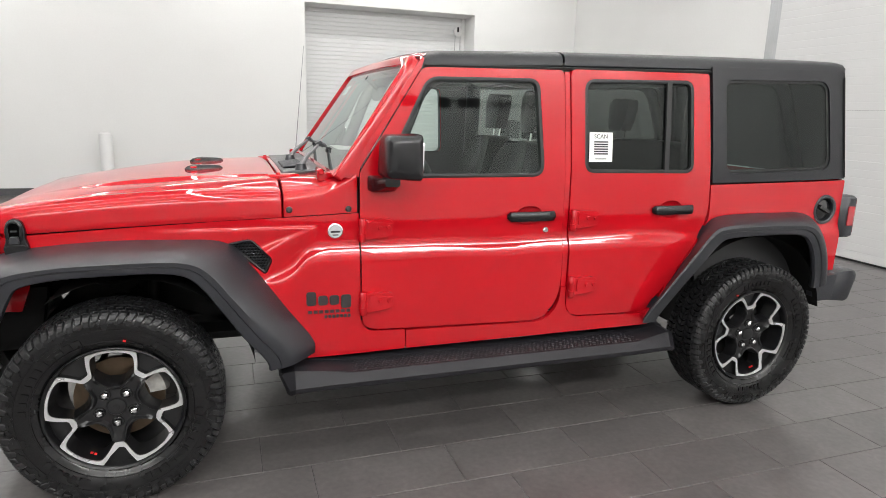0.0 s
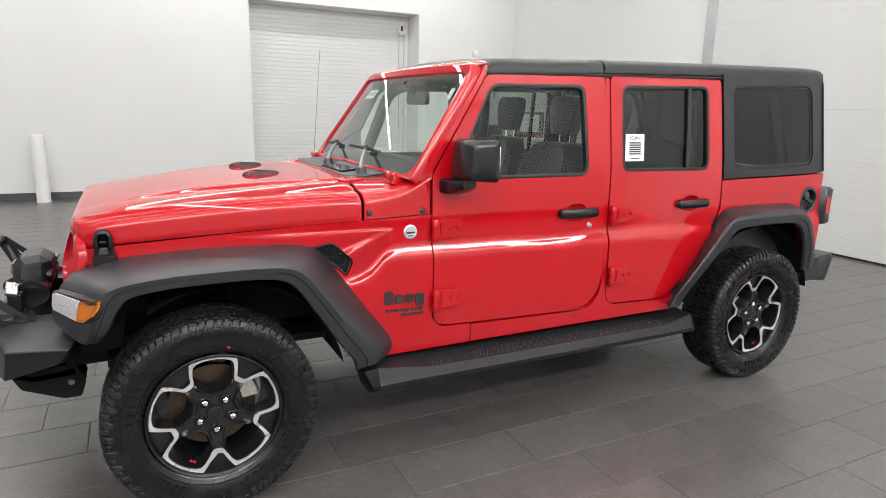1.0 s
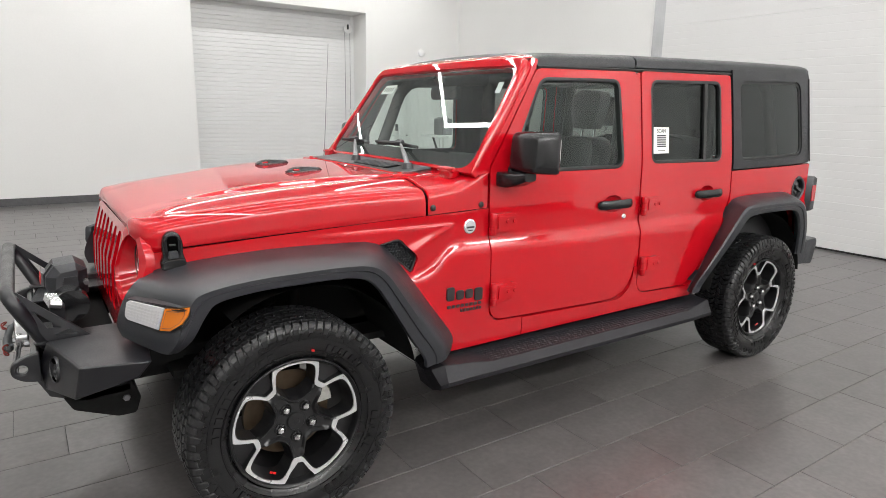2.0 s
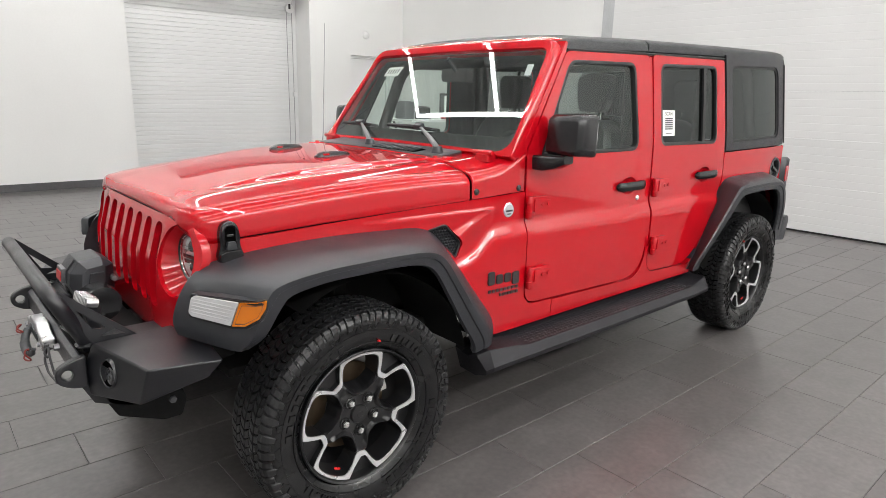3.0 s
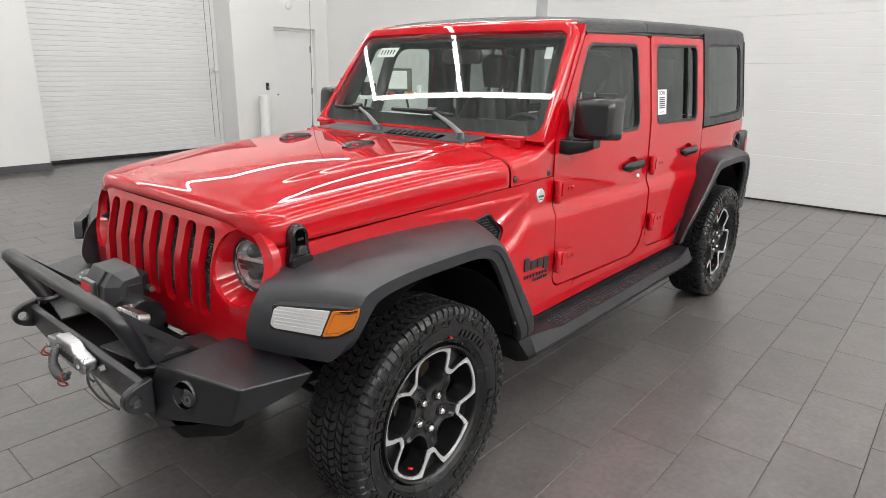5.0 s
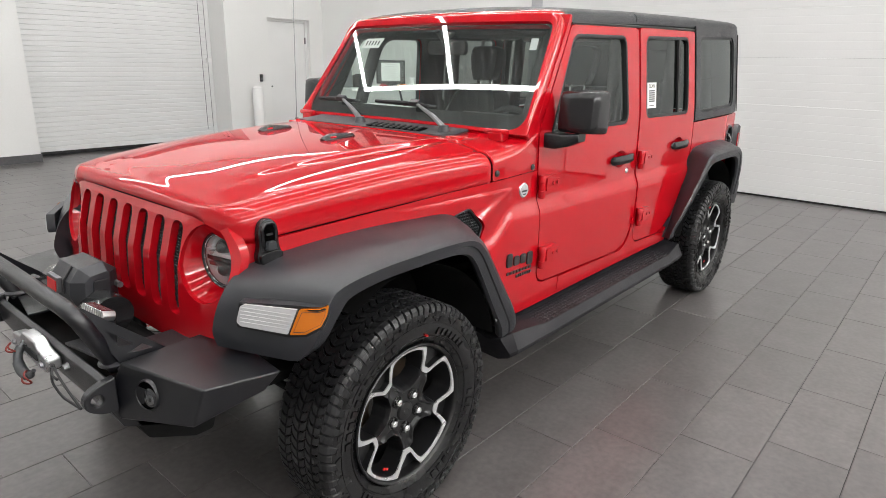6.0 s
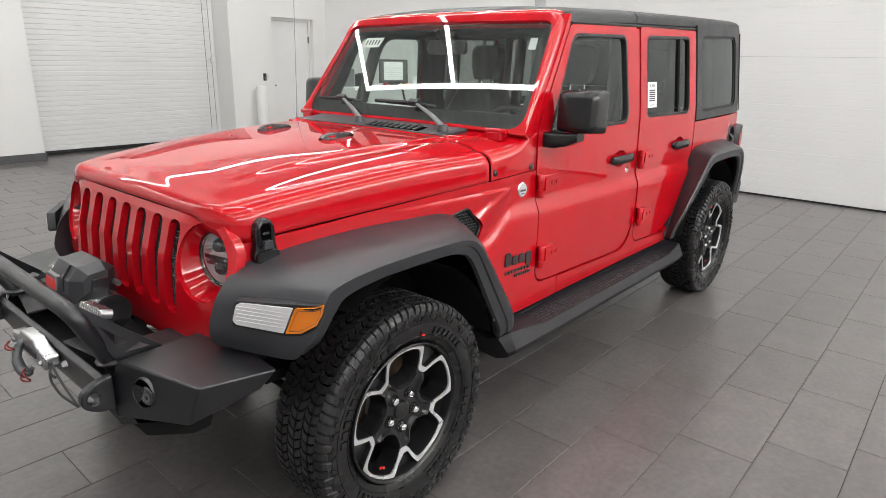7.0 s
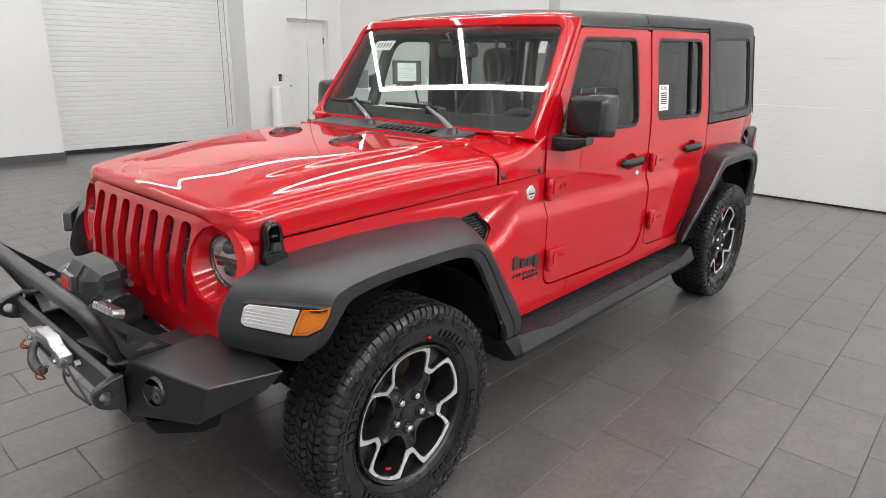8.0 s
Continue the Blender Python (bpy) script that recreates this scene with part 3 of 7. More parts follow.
QWIN = rounded([(2.796, 1.678), (2.826, 1.242), (3.520, 1.258), (3.470, 1.698)], [0.04, 0.04, 0.06, 0.06], 6)


def grow(poly, d):
    """A closed polygon moved outwards by d."""
    n = len(poly)
    area = sum(poly[i][0] * poly[(i + 1) % n][1] - poly[(i + 1) % n][0] * poly[i][1] for i in range(n))
    sg = 1 if area > 0 else -1
    out = []
    for i in range(n):
        a, p, b = Vector(poly[i - 1]), Vector(poly[i]), Vector(poly[(i + 1) % n])
        t = ((p - a).normalized() + (b - p).normalized()).normalized()
        out.append((p.x + t.y * d * sg, p.y - t.x * d * sg))
    return out


def ring_strip(poly, d0, d1, place, depth, bm=None):
    """A frame between two offsets of a polygon, laid on a surface, with depth inwards."""
    a, b = grow(poly, d0), grow(poly, d1)
    mid = [((p[0] + q[0]) / 2, (p[1] + q[1]) / 2) for p, q in zip(a, b)]
    rows = [[place(p[0], p[1], -depth) for p in a], [place(p[0], p[1], -0.001) for p in a], [place(p[0], p[1], 0.002) for p in mid],
            [place(p[0], p[1], -0.001) for p in b], [place(p[0], p[1], -depth) for p in b]]
    return loft([list(c) for c in zip(*rows)], close_u=True, bm=bm)


def hinge(s, x, z, parent, z_top):
    """A red cast door hinge: leaf with two bolts and a knuckle."""
    y = half(x + 0.05, z)
    f = lambda u, v: (x + u, v + z)
    leaf = prism(rounded([f(0.008, -0.044), f(0.085, -0.036), f(0.126, -0.026), f(0.130, 0.030), f(0.115, 0.042), f(0.008, 0.042)], 0.010, 3), "y", s * (y - 0.002), s * (y + 0.026))
    h = part("hinge", leaf, RED, parent, bevel=0.005, seg=3)
    part("hinge_base", prism(rounded([f(0.004, -0.048), f(0.086, -0.040), f(0.130, -0.030), f(0.134, 0.033), f(0.117, 0.046), f(0.004, 0.046)], 0.010, 3), "y", s * (y - 0.004), s * (y + 0.0022)), RED, h)
    part("knuckle", moved(revolve([(0.0, -0.05), (0.013, -0.05), (0.016, -0.046), (0.016, -0.018), (0.0135, -0.016), (0.0135, 0.016), (0.016, 0.018), (0.016, 0.046), (0.013, 0.05), (0.0, 0.05)], 18, "z"), pose(x - 0.004, s * (y + 0.020), z - 0.002)), RED, h, smooth=40)
    part("rib", prism(rounded([f(0.018, -0.026), f(0.06, 0.012), f(0.128, 0.014), f(0.128, 0.024), f(0.02, 0.034)], 0.006, 3), "y", s * (y + 0.024), s * (y + 0.032)), RED, h, bevel=0.003)
    for u in (0.070, 0.108):
        part("bolt", moved(revolve([(0, -0.004), (0.008, -0.004), (0.010, 0.0)], 12, "y"), pose(x + u, s * (y + 0.0325), z + 0.008, 0, 0, 0 if s < 0 else 180)), RED, h)


def cup_plan(x0, x1, z, k=1.0):
    """Outline of the finger cup behind a door handle."""
    xm = (x0 + x1) / 2 - 0.008
    plan = rounded([(-0.066, -0.020), (-0.030, -0.042), (0.030, -0.042), (0.066, -0.020), (0.066, 0.022), (0.030, 0.044), (-0.030, 0.044), (-0.066, 0.022)], 0.02, 4)
    return [(xm + u * k, z + w * k) for u, w in plan]


def door_handle(s, x0, x1, z, parent):
    y = half((x0 + x1) / 2, z)
    cup = loft([[(x, s * (half(x, w) + o), w) for x, w in cup_plan(x0, x1, z, k)] for k, o in ((1.0, -0.001), (0.97, -0.004), (0.90, -0.010), (0.78, -0.017), (0.5, -0.022), (0.2, -0.024))], close_v=True)
    cup.verts.ensure_lookup_table()
    cup.faces.new(cup.verts[-len(cup_plan(x0, x1, z)):])
    part("handle_cup", cup, RED, parent, "red recessed finger cup", smooth=60)
    rows = []
    for k, (u, hgt, o) in enumerate(((0.0, 0.010, 0.010), (0.012, 0.021, 0.024), (0.05, 0.022, 0.031), (0.17, 0.022, 0.032), (0.20, 0.0225, 0.030), (0.232, 0.022, 0.024), (0.243, 0.012, 0.012))):
        x = x0 + u * (x1 - x0) / 0.243
        i = 0.004 if u in (0.0, 0.243) else (0.008 if u < 0.02 or u > 0.19 else 0.018)
        rows.append([(x, s * (y + i), z - hgt), (x, s * (y + o - 0.006), z - hgt), (x, s * (y + o), z - hgt * 0.65), (x, s * (y + o + 0.002), z), (x, s * (y + o - 0.001), z + hgt * 0.7), (x, s * (y + o - 0.007), z + hgt), (x, s * (y + i), z + hgt)])
    part("handle", loft(rows, close_v=True, cap=True), LATCH, parent, "black grab handle", smooth=40)


def mirror(s, parent):
    rows = []
    for y, x0, x1, z0, z1 in ((0.782, 1.030, 1.125, 1.242, 1.392), (0.787, 1.018, 1.148, 1.231, 1.404), (0.80, 1.012, 1.158, 1.226, 1.409), (0.88, 1.014, 1.163, 1.224, 1.412), (0.932, 1.020, 1.165, 1.226, 1.409), (0.944, 1.026, 1.163, 1.231, 1.403), (0.952, 1.038, 1.152, 1.243, 1.391), (0.955, 1.050, 1.140, 1.256, 1.378)):
        pts = rounded([(x0, z0 + 0.012), (x1, z0), (x1, z1), (x0 + 0.012, z1 - 0.006)], [0.022, 0.014, 0.014, 0.030], 4)
        rows.append([(px, s * y, pz) for px, pz in pts])
    h = part("mirror_housing", loft(rows, close_v=True, cap=True), MIRRORBLACK, parent, "black door mirror housing", smooth=35)
    part("mirror_glass", prism(rounded([(s * 0.808, 1.262), (s * 0.942, 1.262), (s * 0.942, 1.385), (s * 0.808, 1.385)], 0.02, 4), "x", 1.1635, 1.168), CHROME, h, "mirror glass")
    arm = loft([[(px, s * y, pz) for px, pz in rounded([(x0, z0), (x1, z0), (x1, z1), (x0, z1)], 0.012, 3)] for y, x0, x1, z0, z1 in
                ((0.735, 0.982, 1.066, 1.168, 1.232), (0.79, 0.990, 1.074, 1.166, 1.230), (0.84, 1.006, 1.084, 1.178, 1.230), (0.885, 1.026, 1.088, 1.200, 1.236))], close_v=True, cap=True)
    part("mirror_arm", arm, MIRRORBLACK, parent, "black mirror arm", smooth=40)


for s in (-1, 1):
    P = lambda x, z, d=0.0: (x, s * (half(x, z) + d), z)
    # front door
    fd = part("front_door", side_sheet(s, FDOOR, [grow(FWIN, 0.003), cup_plan(1.622, 1.865, 1.043)]), RED, car, "red front door", bevel=0.004, seg=3)
    part("window_seal", ring_strip(FWIN, -0.013, 0.004, P, 0.03), SEAL, fd, "black rubber window seal", smooth=50)
    part("window_pane", sheet(FWIN, [], lambda x, z: P(x, z, -0.014), 0.12, 0.004, (0, -s, 0)), FRONTGLASS, fd, "lightly tinted glass")
    door_handle(s, 1.622, 1.865, 1.043, fd)
    part("lock_cylinder", moved(revolve([(0, -0.006), (0.010, -0.006), (0.014, -0.003), (0.016, 0.003)], 20), pose(1.822, s * half(1.82, 0.975), 0.975, 0, 0, 0 if s < 0 else 180)), CHROME, fd, "chrome door lock")
    hinge(s, 0.960, 1.008, fd, 1.05), hinge(s, 0.960, 0.694, fd, 0.75)
    mirror(s, fd)
    # rear door
    rd = part("rear_door", side_sheet(s, RDOOR, [grow(RWIN, 0.003), cup_plan(2.392, 2.632, 1.056)]), RED, car, "red rear door", bevel=0.004, seg=3)
    part("window_seal", ring_strip(RWIN, -0.013, 0.004, P, 0.03), SEAL, rd, "black rubber window seal", smooth=50)
    part("window_pane", sheet(RWIN, [], lambda x, z: P(x, z, -0.014), 0.12, 0.004, (0, -s, 0)), TINT, rd, "dark privacy glass")
    bar = [[P(2.448, z, -0.012), P(2.448, z, 0.0), P(2.474, z, 0.0), P(2.474, z, -0.012)] for z in (1.228, 1.45, 1.668)]
    part("window_divider", loft(bar, close_v=True, cap=True), SEAL, rd, "black window divider")
    door_handle(s, 2.392, 2.632, 1.056, rd)
    hinge(s, 1.956, 1.022, rd, 1.07), hinge(s, 1.958, 0.705, rd, 0.76)
    part("inner_frame", side_sheet(s, grow(FDOOR, -0.012), [grow(FWIN, -0.004)], out=-0.034, step=0.2, lip=0.0), CABIN, fd, "dark inner door frame")
    part("inner_frame", side_sheet(s, grow(RDOOR, -0.012), [grow(RWIN, -0.004)], out=-0.034, step=0.2, lip=0.0), CABIN, rd, "dark inner door frame")
    # cowl side, fender side, rocker, quarter
    fender = rounded([(-0.402, 0.70), (-0.402, 0.990), (0.0, 1.024), (0.40, 1.051), (0.946, 1.0755), (0.949, 0.60), (0.985, 0.558), (1.148, 0.552), (1.150, 0.462), (0.72, 0.455), (0.74, 0.53),
                      (0.505, 0.845), (0.44, 0.915), (0.38, 0.94), (-0.2, 0.94), (-0.28, 0.86), (-0.34, 0.70)], [0, 0.02, 0, 0, 0.005, 0.06, 0.03, 0.004, 0.004, 0.01, 0.02, 0, 0.04, 0.03, 0, 0.02, 0], 4)
    vent = rounded([(0.425, 0.958), (0.510, 0.976), (0.590, 0.892), (0.564, 0.832)], [0.01, 0.02, 0.014, 0.01], 4)
    fs = part("fender_side", sheet(fender, [grow(vent, 0.004)], lambda x, z: (x, s * (half(x, z) + pocket(x, z)), z), 0.0085, 0.028, (0, -s, 0), (1.0165, 1.0195, 1.0225, 1.0255, 1.0285)), RED, car, "red front fender side", bevel=0.004, seg=3)
    part("vent_frame", ring_strip(vent, -0.006, 0.003, P, 0.025), SEAL, fs, "black vent frame", smooth=50)
    part("vent_back", sheet(vent, [], lambda x, z: P(x, z, -0.02), 0.2, 0.0), DARK, fs)
    net = bmesh.new()
    for i in range(16):
        for j in range(14):
            cx, cz = 0.40 + i * 0.0135 + (j % 2) * 0.00675, 0.825 + j * 0.0118
            inside = all(((b[0] - a[0]) * (cz - a[1]) - (b[1] - a[1]) * (cx - a[0])) < -0.0006 * 0 for a, b in zip(vent, vent[1:] + vent[:1]))
            if not inside:
                continue
            o = [P(cx + 0.0074 * math.cos(radians(60 * k + 30)), cz + 0.0074 * math.sin(radians(60 * k + 30)), -0.008) for k in range(6)]
            n_ = [P(cx + 0.0052 * math.cos(radians(60 * k + 30)), cz + 0.0052 * math.sin(radians(60 * k + 30)), -0.010) for k in range(6)]
            d_ = [P(cx + 0.0052 * math.cos(radians(60 * k + 30)), cz + 0.0052 * math.sin(radians(60 * k + 30)), -0.019) for k in range(6)]
            loft([o, n_, d_], close_v=True, bm=net)
    part("vent_mesh", net, BLACK, fs, "black honeycomb mesh", smooth=0)
    rock = rounded([(1.154, 0.462), (1.154, 0.548), (1.80, 0.533), (1.852, 0.553), (1.890, 0.592), (1.907, 0.64), (1.911, 0.70), (1.936, 0.70), (1.938, 0.625), (1.952, 0.575), (1.99, 0.545), (2.40, 0.530), (2.45, 0.57), (2.495, 0.66), (2.475, 0.60), (2.43, 0.470)], [0.004, 0.004, 0.03, 0.02, 0.02, 0.02, 0, 0, 0.02, 0.02, 0.03, 0.06, 0.02, 0, 0, 0.02], 4)
    part("rocker_panel", side_sheet(s, rock), RED, car, "red rocker panel", bevel=0.003)
    quarter = rounded([(2.735, 1.175), (2.745, 1.0), (2.66, 0.87), (2.50, 0.68), (2.475, 0.60), (2.505, 0.66), (2.625, 0.84), (2.71, 0.945), (2.80, 0.972), (3.33, 0.975), (3.46, 0.86), (3.52, 0.66), (3.655, 0.66), (3.668, 1.188)], [0.01, 0.03, 0, 0.02, 0, 0, 0, 0.02, 0.02, 0.08, 0.02, 0, 0.01, 0.01], 4)
    filler = [(3.535 + 0.079 * math.cos(-2 * math.pi * k / 32), 1.028 + 0.079 * math.sin(-2 * math.pi * k / 32)) for k in range(32)]
    part("quarter_panel", side_sheet(s, quarter, [filler] if s < 0 else []), RED, car, "red rear quarter panel", bevel=0.004, seg=3)
    part("b_pillar", side_sheet(s, [(1.8985, 1.69), (1.9115, 1.25), (1.911, 0.702), (1.9365, 0.702), (1.9365, 1.25), (1.9225, 1.69)], out=-0.005, lip=0.02), RED, car, "red pillar between the doors")
    part("pillar_trim", side_sheet(s, [(1.84, 1.70), (1.86, 0.6), (2.0, 0.6), (1.99, 1.70)], out=-0.045, lip=0.0, step=0.3), CABIN, car, "dark pillar trim")
    part("sill_inner", side_sheet(s, [(0.95, 0.50), (2.43, 0.50), (2.46, 0.62), (2.42, 0.575), (2.02, 0.57), (0.95, 0.60)], out=-0.030, lip=0.0), RED, car, "red inner sill")
    # fuel filler
    y = half(3.53, 1.03)
    fc = part("fuel_filler", moved(revolve([(0.062, 0.03), (0.062, -0.004), (0.068, -0.009), (0.078, -0.009), (0.083, 0.002)], 36), pose(3.535, s * y, 1.028, 0, 0, 0 if s < 0 else 180)), BLACK, car, "black fuel filler surround") if s < 0 else None
    if fc:
        part("filler_cap", moved(revolve([(0, 0.006), (0.05, 0.008), (0.058, 0.012), (0.0625, 0.03)], 30), pose(3.535, -y, 1.028)), GLOSSBLACK, fc)
        part("cap_grip", moved(box(-0.042, 0.042, -0.012, 0.012, -0.010, 0.010), pose(3.535, -y, 1.028, 0, 25, 0)), GLOSSBLACK, fc, bevel=0.004)
    # tail lamp
    lamp = loft([[(px, s * py, z) for px, py in rounded([(3.655, 0.735 - k), (3.69, 0.772 - k), (3.752 - k, 0.772 - k), (3.768 - k, 0.70), (3.655, 0.66)], 0.012, 3)] for z, k in ((0.868, 0.012), (0.880, 0.0), (1.088, 0.0), (1.102, 0.012))], close_v=True, cap=True)
    tl = part("tail_lamp", lamp, BLACK, car, "black tail lamp housing with red lens", smooth=40)
    part("lens", box(3.692, 3.738, s * 0.770, s * 0.778, 0.935, 1.045), REDLENS, tl, "red lens", bevel=0.004)
    part("rear_lens", box(3.765, 3.772, s * 0.675, s * 0.755, 0.89, 1.08), REDLENS, tl, "red lens", bevel=0.003)


# ---------- flares ----------
def flare(name, s, inner, crown, lip, parent_label):
    rows = []
    n = len(inner)
    for i in range(n):
        a, c, l = (Vector((p[0], s * p[2], p[1])) for p in (inner[i], crown[i], (*lip[i][:2], lip[i][2] - 0.011)))
        m1, m2 = a.lerp(c, 0.45), a.lerp(c, 0.90)
        up = (c - l).normalized()
        m1 += up * 0.006
        m2 += up * 0.004
        c1, c2 = c.lerp(l, 0.12), c.lerp(l, 0.85)
        back = Vector((l.x, l.y - s * 0.012, l.z)) - up * 0.006
        ret = Vector((l.x, l.y - s * 0.045, l.z)) + up * 0.012
        rows.append([a + (Vector((0.10, 0, -0.01)) if i < 3 and name == "front_flare" else Vector((0, -s * 0.05, 0))), a, m1, m2, c1, c1.lerp(c2, 0.45) + Vector((0, s * 0.002, 0)), c1.lerp(c2, 0.52) - Vector((0, s * 0.003, 0)), c2, l, back, ret])
    # smooth the run along the arch
    fine = []
    for i in range(n - 1):
        p0, p1, p2, p3 = rows[max(i - 1, 0)], rows[i], rows[i + 1], rows[min(i + 2, n - 1)]
        for k in range(4):
            t = k / 4
            fine.append([0.5 * ((2 * b) + (c - a) * t + (2 * a - 5 * b + 4 * c - d) * t * t + (3 * b - a - 3 * c + d) * t ** 3) for a, b, c, d in zip(p0, p1, p2, p3)])
    fine.append(rows[-1])
    return part(name, loft(fine), BLACK, car, parent_label, smooth=32)


FI = [(-0.500, 0.716, 0.605), (-0.512, 0.772, 0.605), (-0.475, 0.865, 0.605), (-0.405, 0.925, 0.605), (-0.24, 0.958, 0.625), (0.0, 0.978, 0.663), (0.25, 0.980, 0.70), (0.38, 0.974, 0.715), (0.46, 0.935, 0.725), (0.54, 0.83, 0.745), (0.65, 0.675, 0.765), (0.745, 0.545, 0.772), (0.752, 0.485, 0.770)]
FC = [(-0.405, 0.714, 0.850), (-0.382, 0.768, 0.893), (-0.345, 0.88, 0.915), (-0.300, 0.922, 0.920), (-0.16, 0.944, 0.925), (0.0, 0.950, 0.928), (0.18, 0.950, 0.928), (0.29, 0.938, 0.925), (0.36, 0.895, 0.920), (0.44, 0.79, 0.912), (0.54, 0.655, 0.900), (0.63, 0.535, 0.882), (0.642, 0.478, 0.876)]
FL = [(-0.368, 0.708, 0.845), (-0.332, 0.756, 0.890), (-0.290, 0.84, 0.914), (-0.250, 0.878, 0.920), (-0.13, 0.898, 0.925), (0.0, 0.903, 0.928), (0.16, 0.903, 0.928), (0.255, 0.890, 0.925), (0.315, 0.850, 0.920), (0.385, 0.75, 0.912), (0.47, 0.62, 0.900), (0.552, 0.510, 0.882), (0.565, 0.462, 0.876)]
RI = [(2.395, 0.495, 0.790), (2.42, 0.54, 0.790), (2.52, 0.68, 0.790), (2.64, 0.85, 0.790), (2.73, 0.975, 0.785), (2.80, 1.012, 0.780), (2.95, 1.022, 0.775), (3.20, 1.022, 0.772), (3.36, 1.015, 0.772), (3.46, 0.965, 0.772), (3.535, 0.86, 0.77), (3.59, 0.72, 0.77), (3.61, 0.64, 0.765)]
RC = [(2.345, 0.505, 0.850), (2.365, 0.555, 0.855), (2.455, 0.70, 0.890), (2.57, 0.86, 0.915), (2.65, 0.955, 0.925), (2.72, 0.982, 0.928), (2.90, 0.990, 0.930), (3.12, 0.990, 0.930), (3.25, 0.980, 0.928), (3.335, 0.935, 0.925), (3.41, 0.83, 0.912), (3.465, 0.70, 0.890), (3.48, 0.63, 0.880)]
RL = [(2.425, 0.500, 0.850), (2.445, 0.545, 0.855), (2.53, 0.685, 0.890), (2.635, 0.825, 0.915), (2.70, 0.905, 0.925), (2.76, 0.930, 0.928), (2.92, 0.938, 0.930), (3.10, 0.938, 0.930), (3.21, 0.930, 0.928), (3.28, 0.893, 0.925), (3.345, 0.80, 0.912), (3.395, 0.69, 0.890), (3.41, 0.62, 0.880)]
for s in (-1, 1):
    ff = flare("front_flare", s, FI, FC, FL, "black moulded front wheel flare")
    flare("rear_flare", s, RI, RC, RL, "black moulded rear wheel flare")
    # marker lamp on the slanted front face, with clear and amber lenses
    A, B = Vector((-0.515, s * 0.655, 0)), Vector((-0.345, s * 0.925, 0))
    nrm = (B - A).cross(Vector((0, 0, 1))).normalized() * (-s)
    if nrm.x > 0:
        nrm = -nrm
    def face(u, z, o):
        p = A.lerp(B, min(u, 0.94)) + nrm * o + Vector((0.32, -s * 0.02, 0)) * max(0.0, u - 0.94)
        return (p.x, p.y, z)
    def lens(poly, o0, o1):
        bm = bmesh.new()
        lo, hi = [bm.verts.new(face(u, z, o0)) for u, z in poly], [bm.verts.new(face(u, z, o1)) for u, z in poly]
        bm.faces.new(lo), bm.faces.new(hi[::-1])
        for i in range(len(poly)):
            bm.faces.new((lo[i], hi[i], hi[(i + 1) % len(poly)], lo[(i + 1) % len(poly)]))
        return bm
    edge_ = rounded([(0.16, 0.803), (0.64, 0.782), (0.80, 0.788), (0.94, 0.816), (1.03, 0.850), (1.05, 0.884), (0.94, 0.881), (0.20, 0.879)], [0.02, 0.02, 0, 0, 0.02, 0.02, 0, 0.02], 3)
    part("marker_bezel", lens(edge_, -0.02, 0.010), BLACK, ff, bevel=0.004)
    # black ring that stands for the dark gap round the inset lenses
    gl_, gi_ = ([((u - 0.6) * k + 0.6, (z - 0.838) * h + 0.838) for u, z in edge_] for k, h in ((0.975, 0.92), (0.90, 0.70)))
    part("lens_gasket", loft([[face(u, z, o) for u, z in loop] for loop, o in ((gl_, 0.008), (gl_, 0.0122), (gi_, 0.0122), (gi_, 0.008))], close_v=True), SEAL, ff, "black ring for the shaded gap round the lenses")
    cl = part("clear_lens", lens(rounded([(0.180, 0.822), (0.215, 0.810), (0.640, 0.796), (0.735, 0.872), (0.265, 0.876), (0.222, 0.868)], [0.010, 0.012, 0.010, 0.008, 0.012, 0.012], 3), 0.0, 0.017), CLEARLENS, ff, "clear ribbed turn lamp lens", bevel=0.004)
    for k in range(5):
        z = 0.8195 + 0.0105 * k
        part("lens_rib", lens([(0.215 + 0.004 * k, z + 0.002), (0.655 + 0.012 * k, z - 0.010), (0.655 + 0.012 * k, z - 0.006), (0.215 + 0.004 * k, z + 0.006)], 0.016, 0.0185), CLEARLENS, cl)
    part("amber_lens", lens(rounded([(0.655, 0.796), (0.80, 0.801), (0.94, 0.828), (1.01, 0.853), (1.03, 0.880), (0.94, 0.878), (0.755, 0.873)], [0.012, 0, 0, 0.012, 0.012, 0, 0.012], 3), 0.0, 0.019), AMBER, ff, "amber side marker lens", bevel=0.004)
    line = rounded([(0.690, 0.804), (0.80, 0.809), (0.935, 0.834), (0.985, 0.855), (1.0, 0.872), (0.94, 0.871), (0.775, 0.866)], [0.01, 0, 0, 0.01, 0.01, 0, 0.01], 3)
    inner_ = [((u - 0.85) * 0.965 + 0.85, (z - 0.84) * 0.94 + 0.84) for u, z in line]
    part("lens_line", loft([[face(u, z, 0.0198) for u, z in line], [face(u, z, 0.0198) for u, z in inner_]], close_v=True), INK, ff, "dark line in the amber lens")
    for k, (x, z, y) in enumerate(((0.36, 0.80, 0.895), (0.42, 0.705, 0.89), (0.47, 0.625, 0.88), (0.51, 0.555, 0.87))):
        part("clip", moved(revolve([(0, -0.004), (0.006, -0.003), (0.007, 0.0)], 10), pose(x, s * y, z, 0, 0, 0 if s < 0 else 180)), GREYMETAL, ff, "small push clip")
    # wheel housings
    for nm, cx, r, zc in (("front_liner", 0.06, 0.455, 0.42), ("rear_liner", 2.98, 0.48, 0.42)):
        rows = []
        for a in range(10, 126 if nm == "front_liner" else 171, 5):
            c_, s_ = math.cos(radians(a)), math.sin(radians(a))
            rr = r * (1.0 if nm == "front_liner" else 1.04)
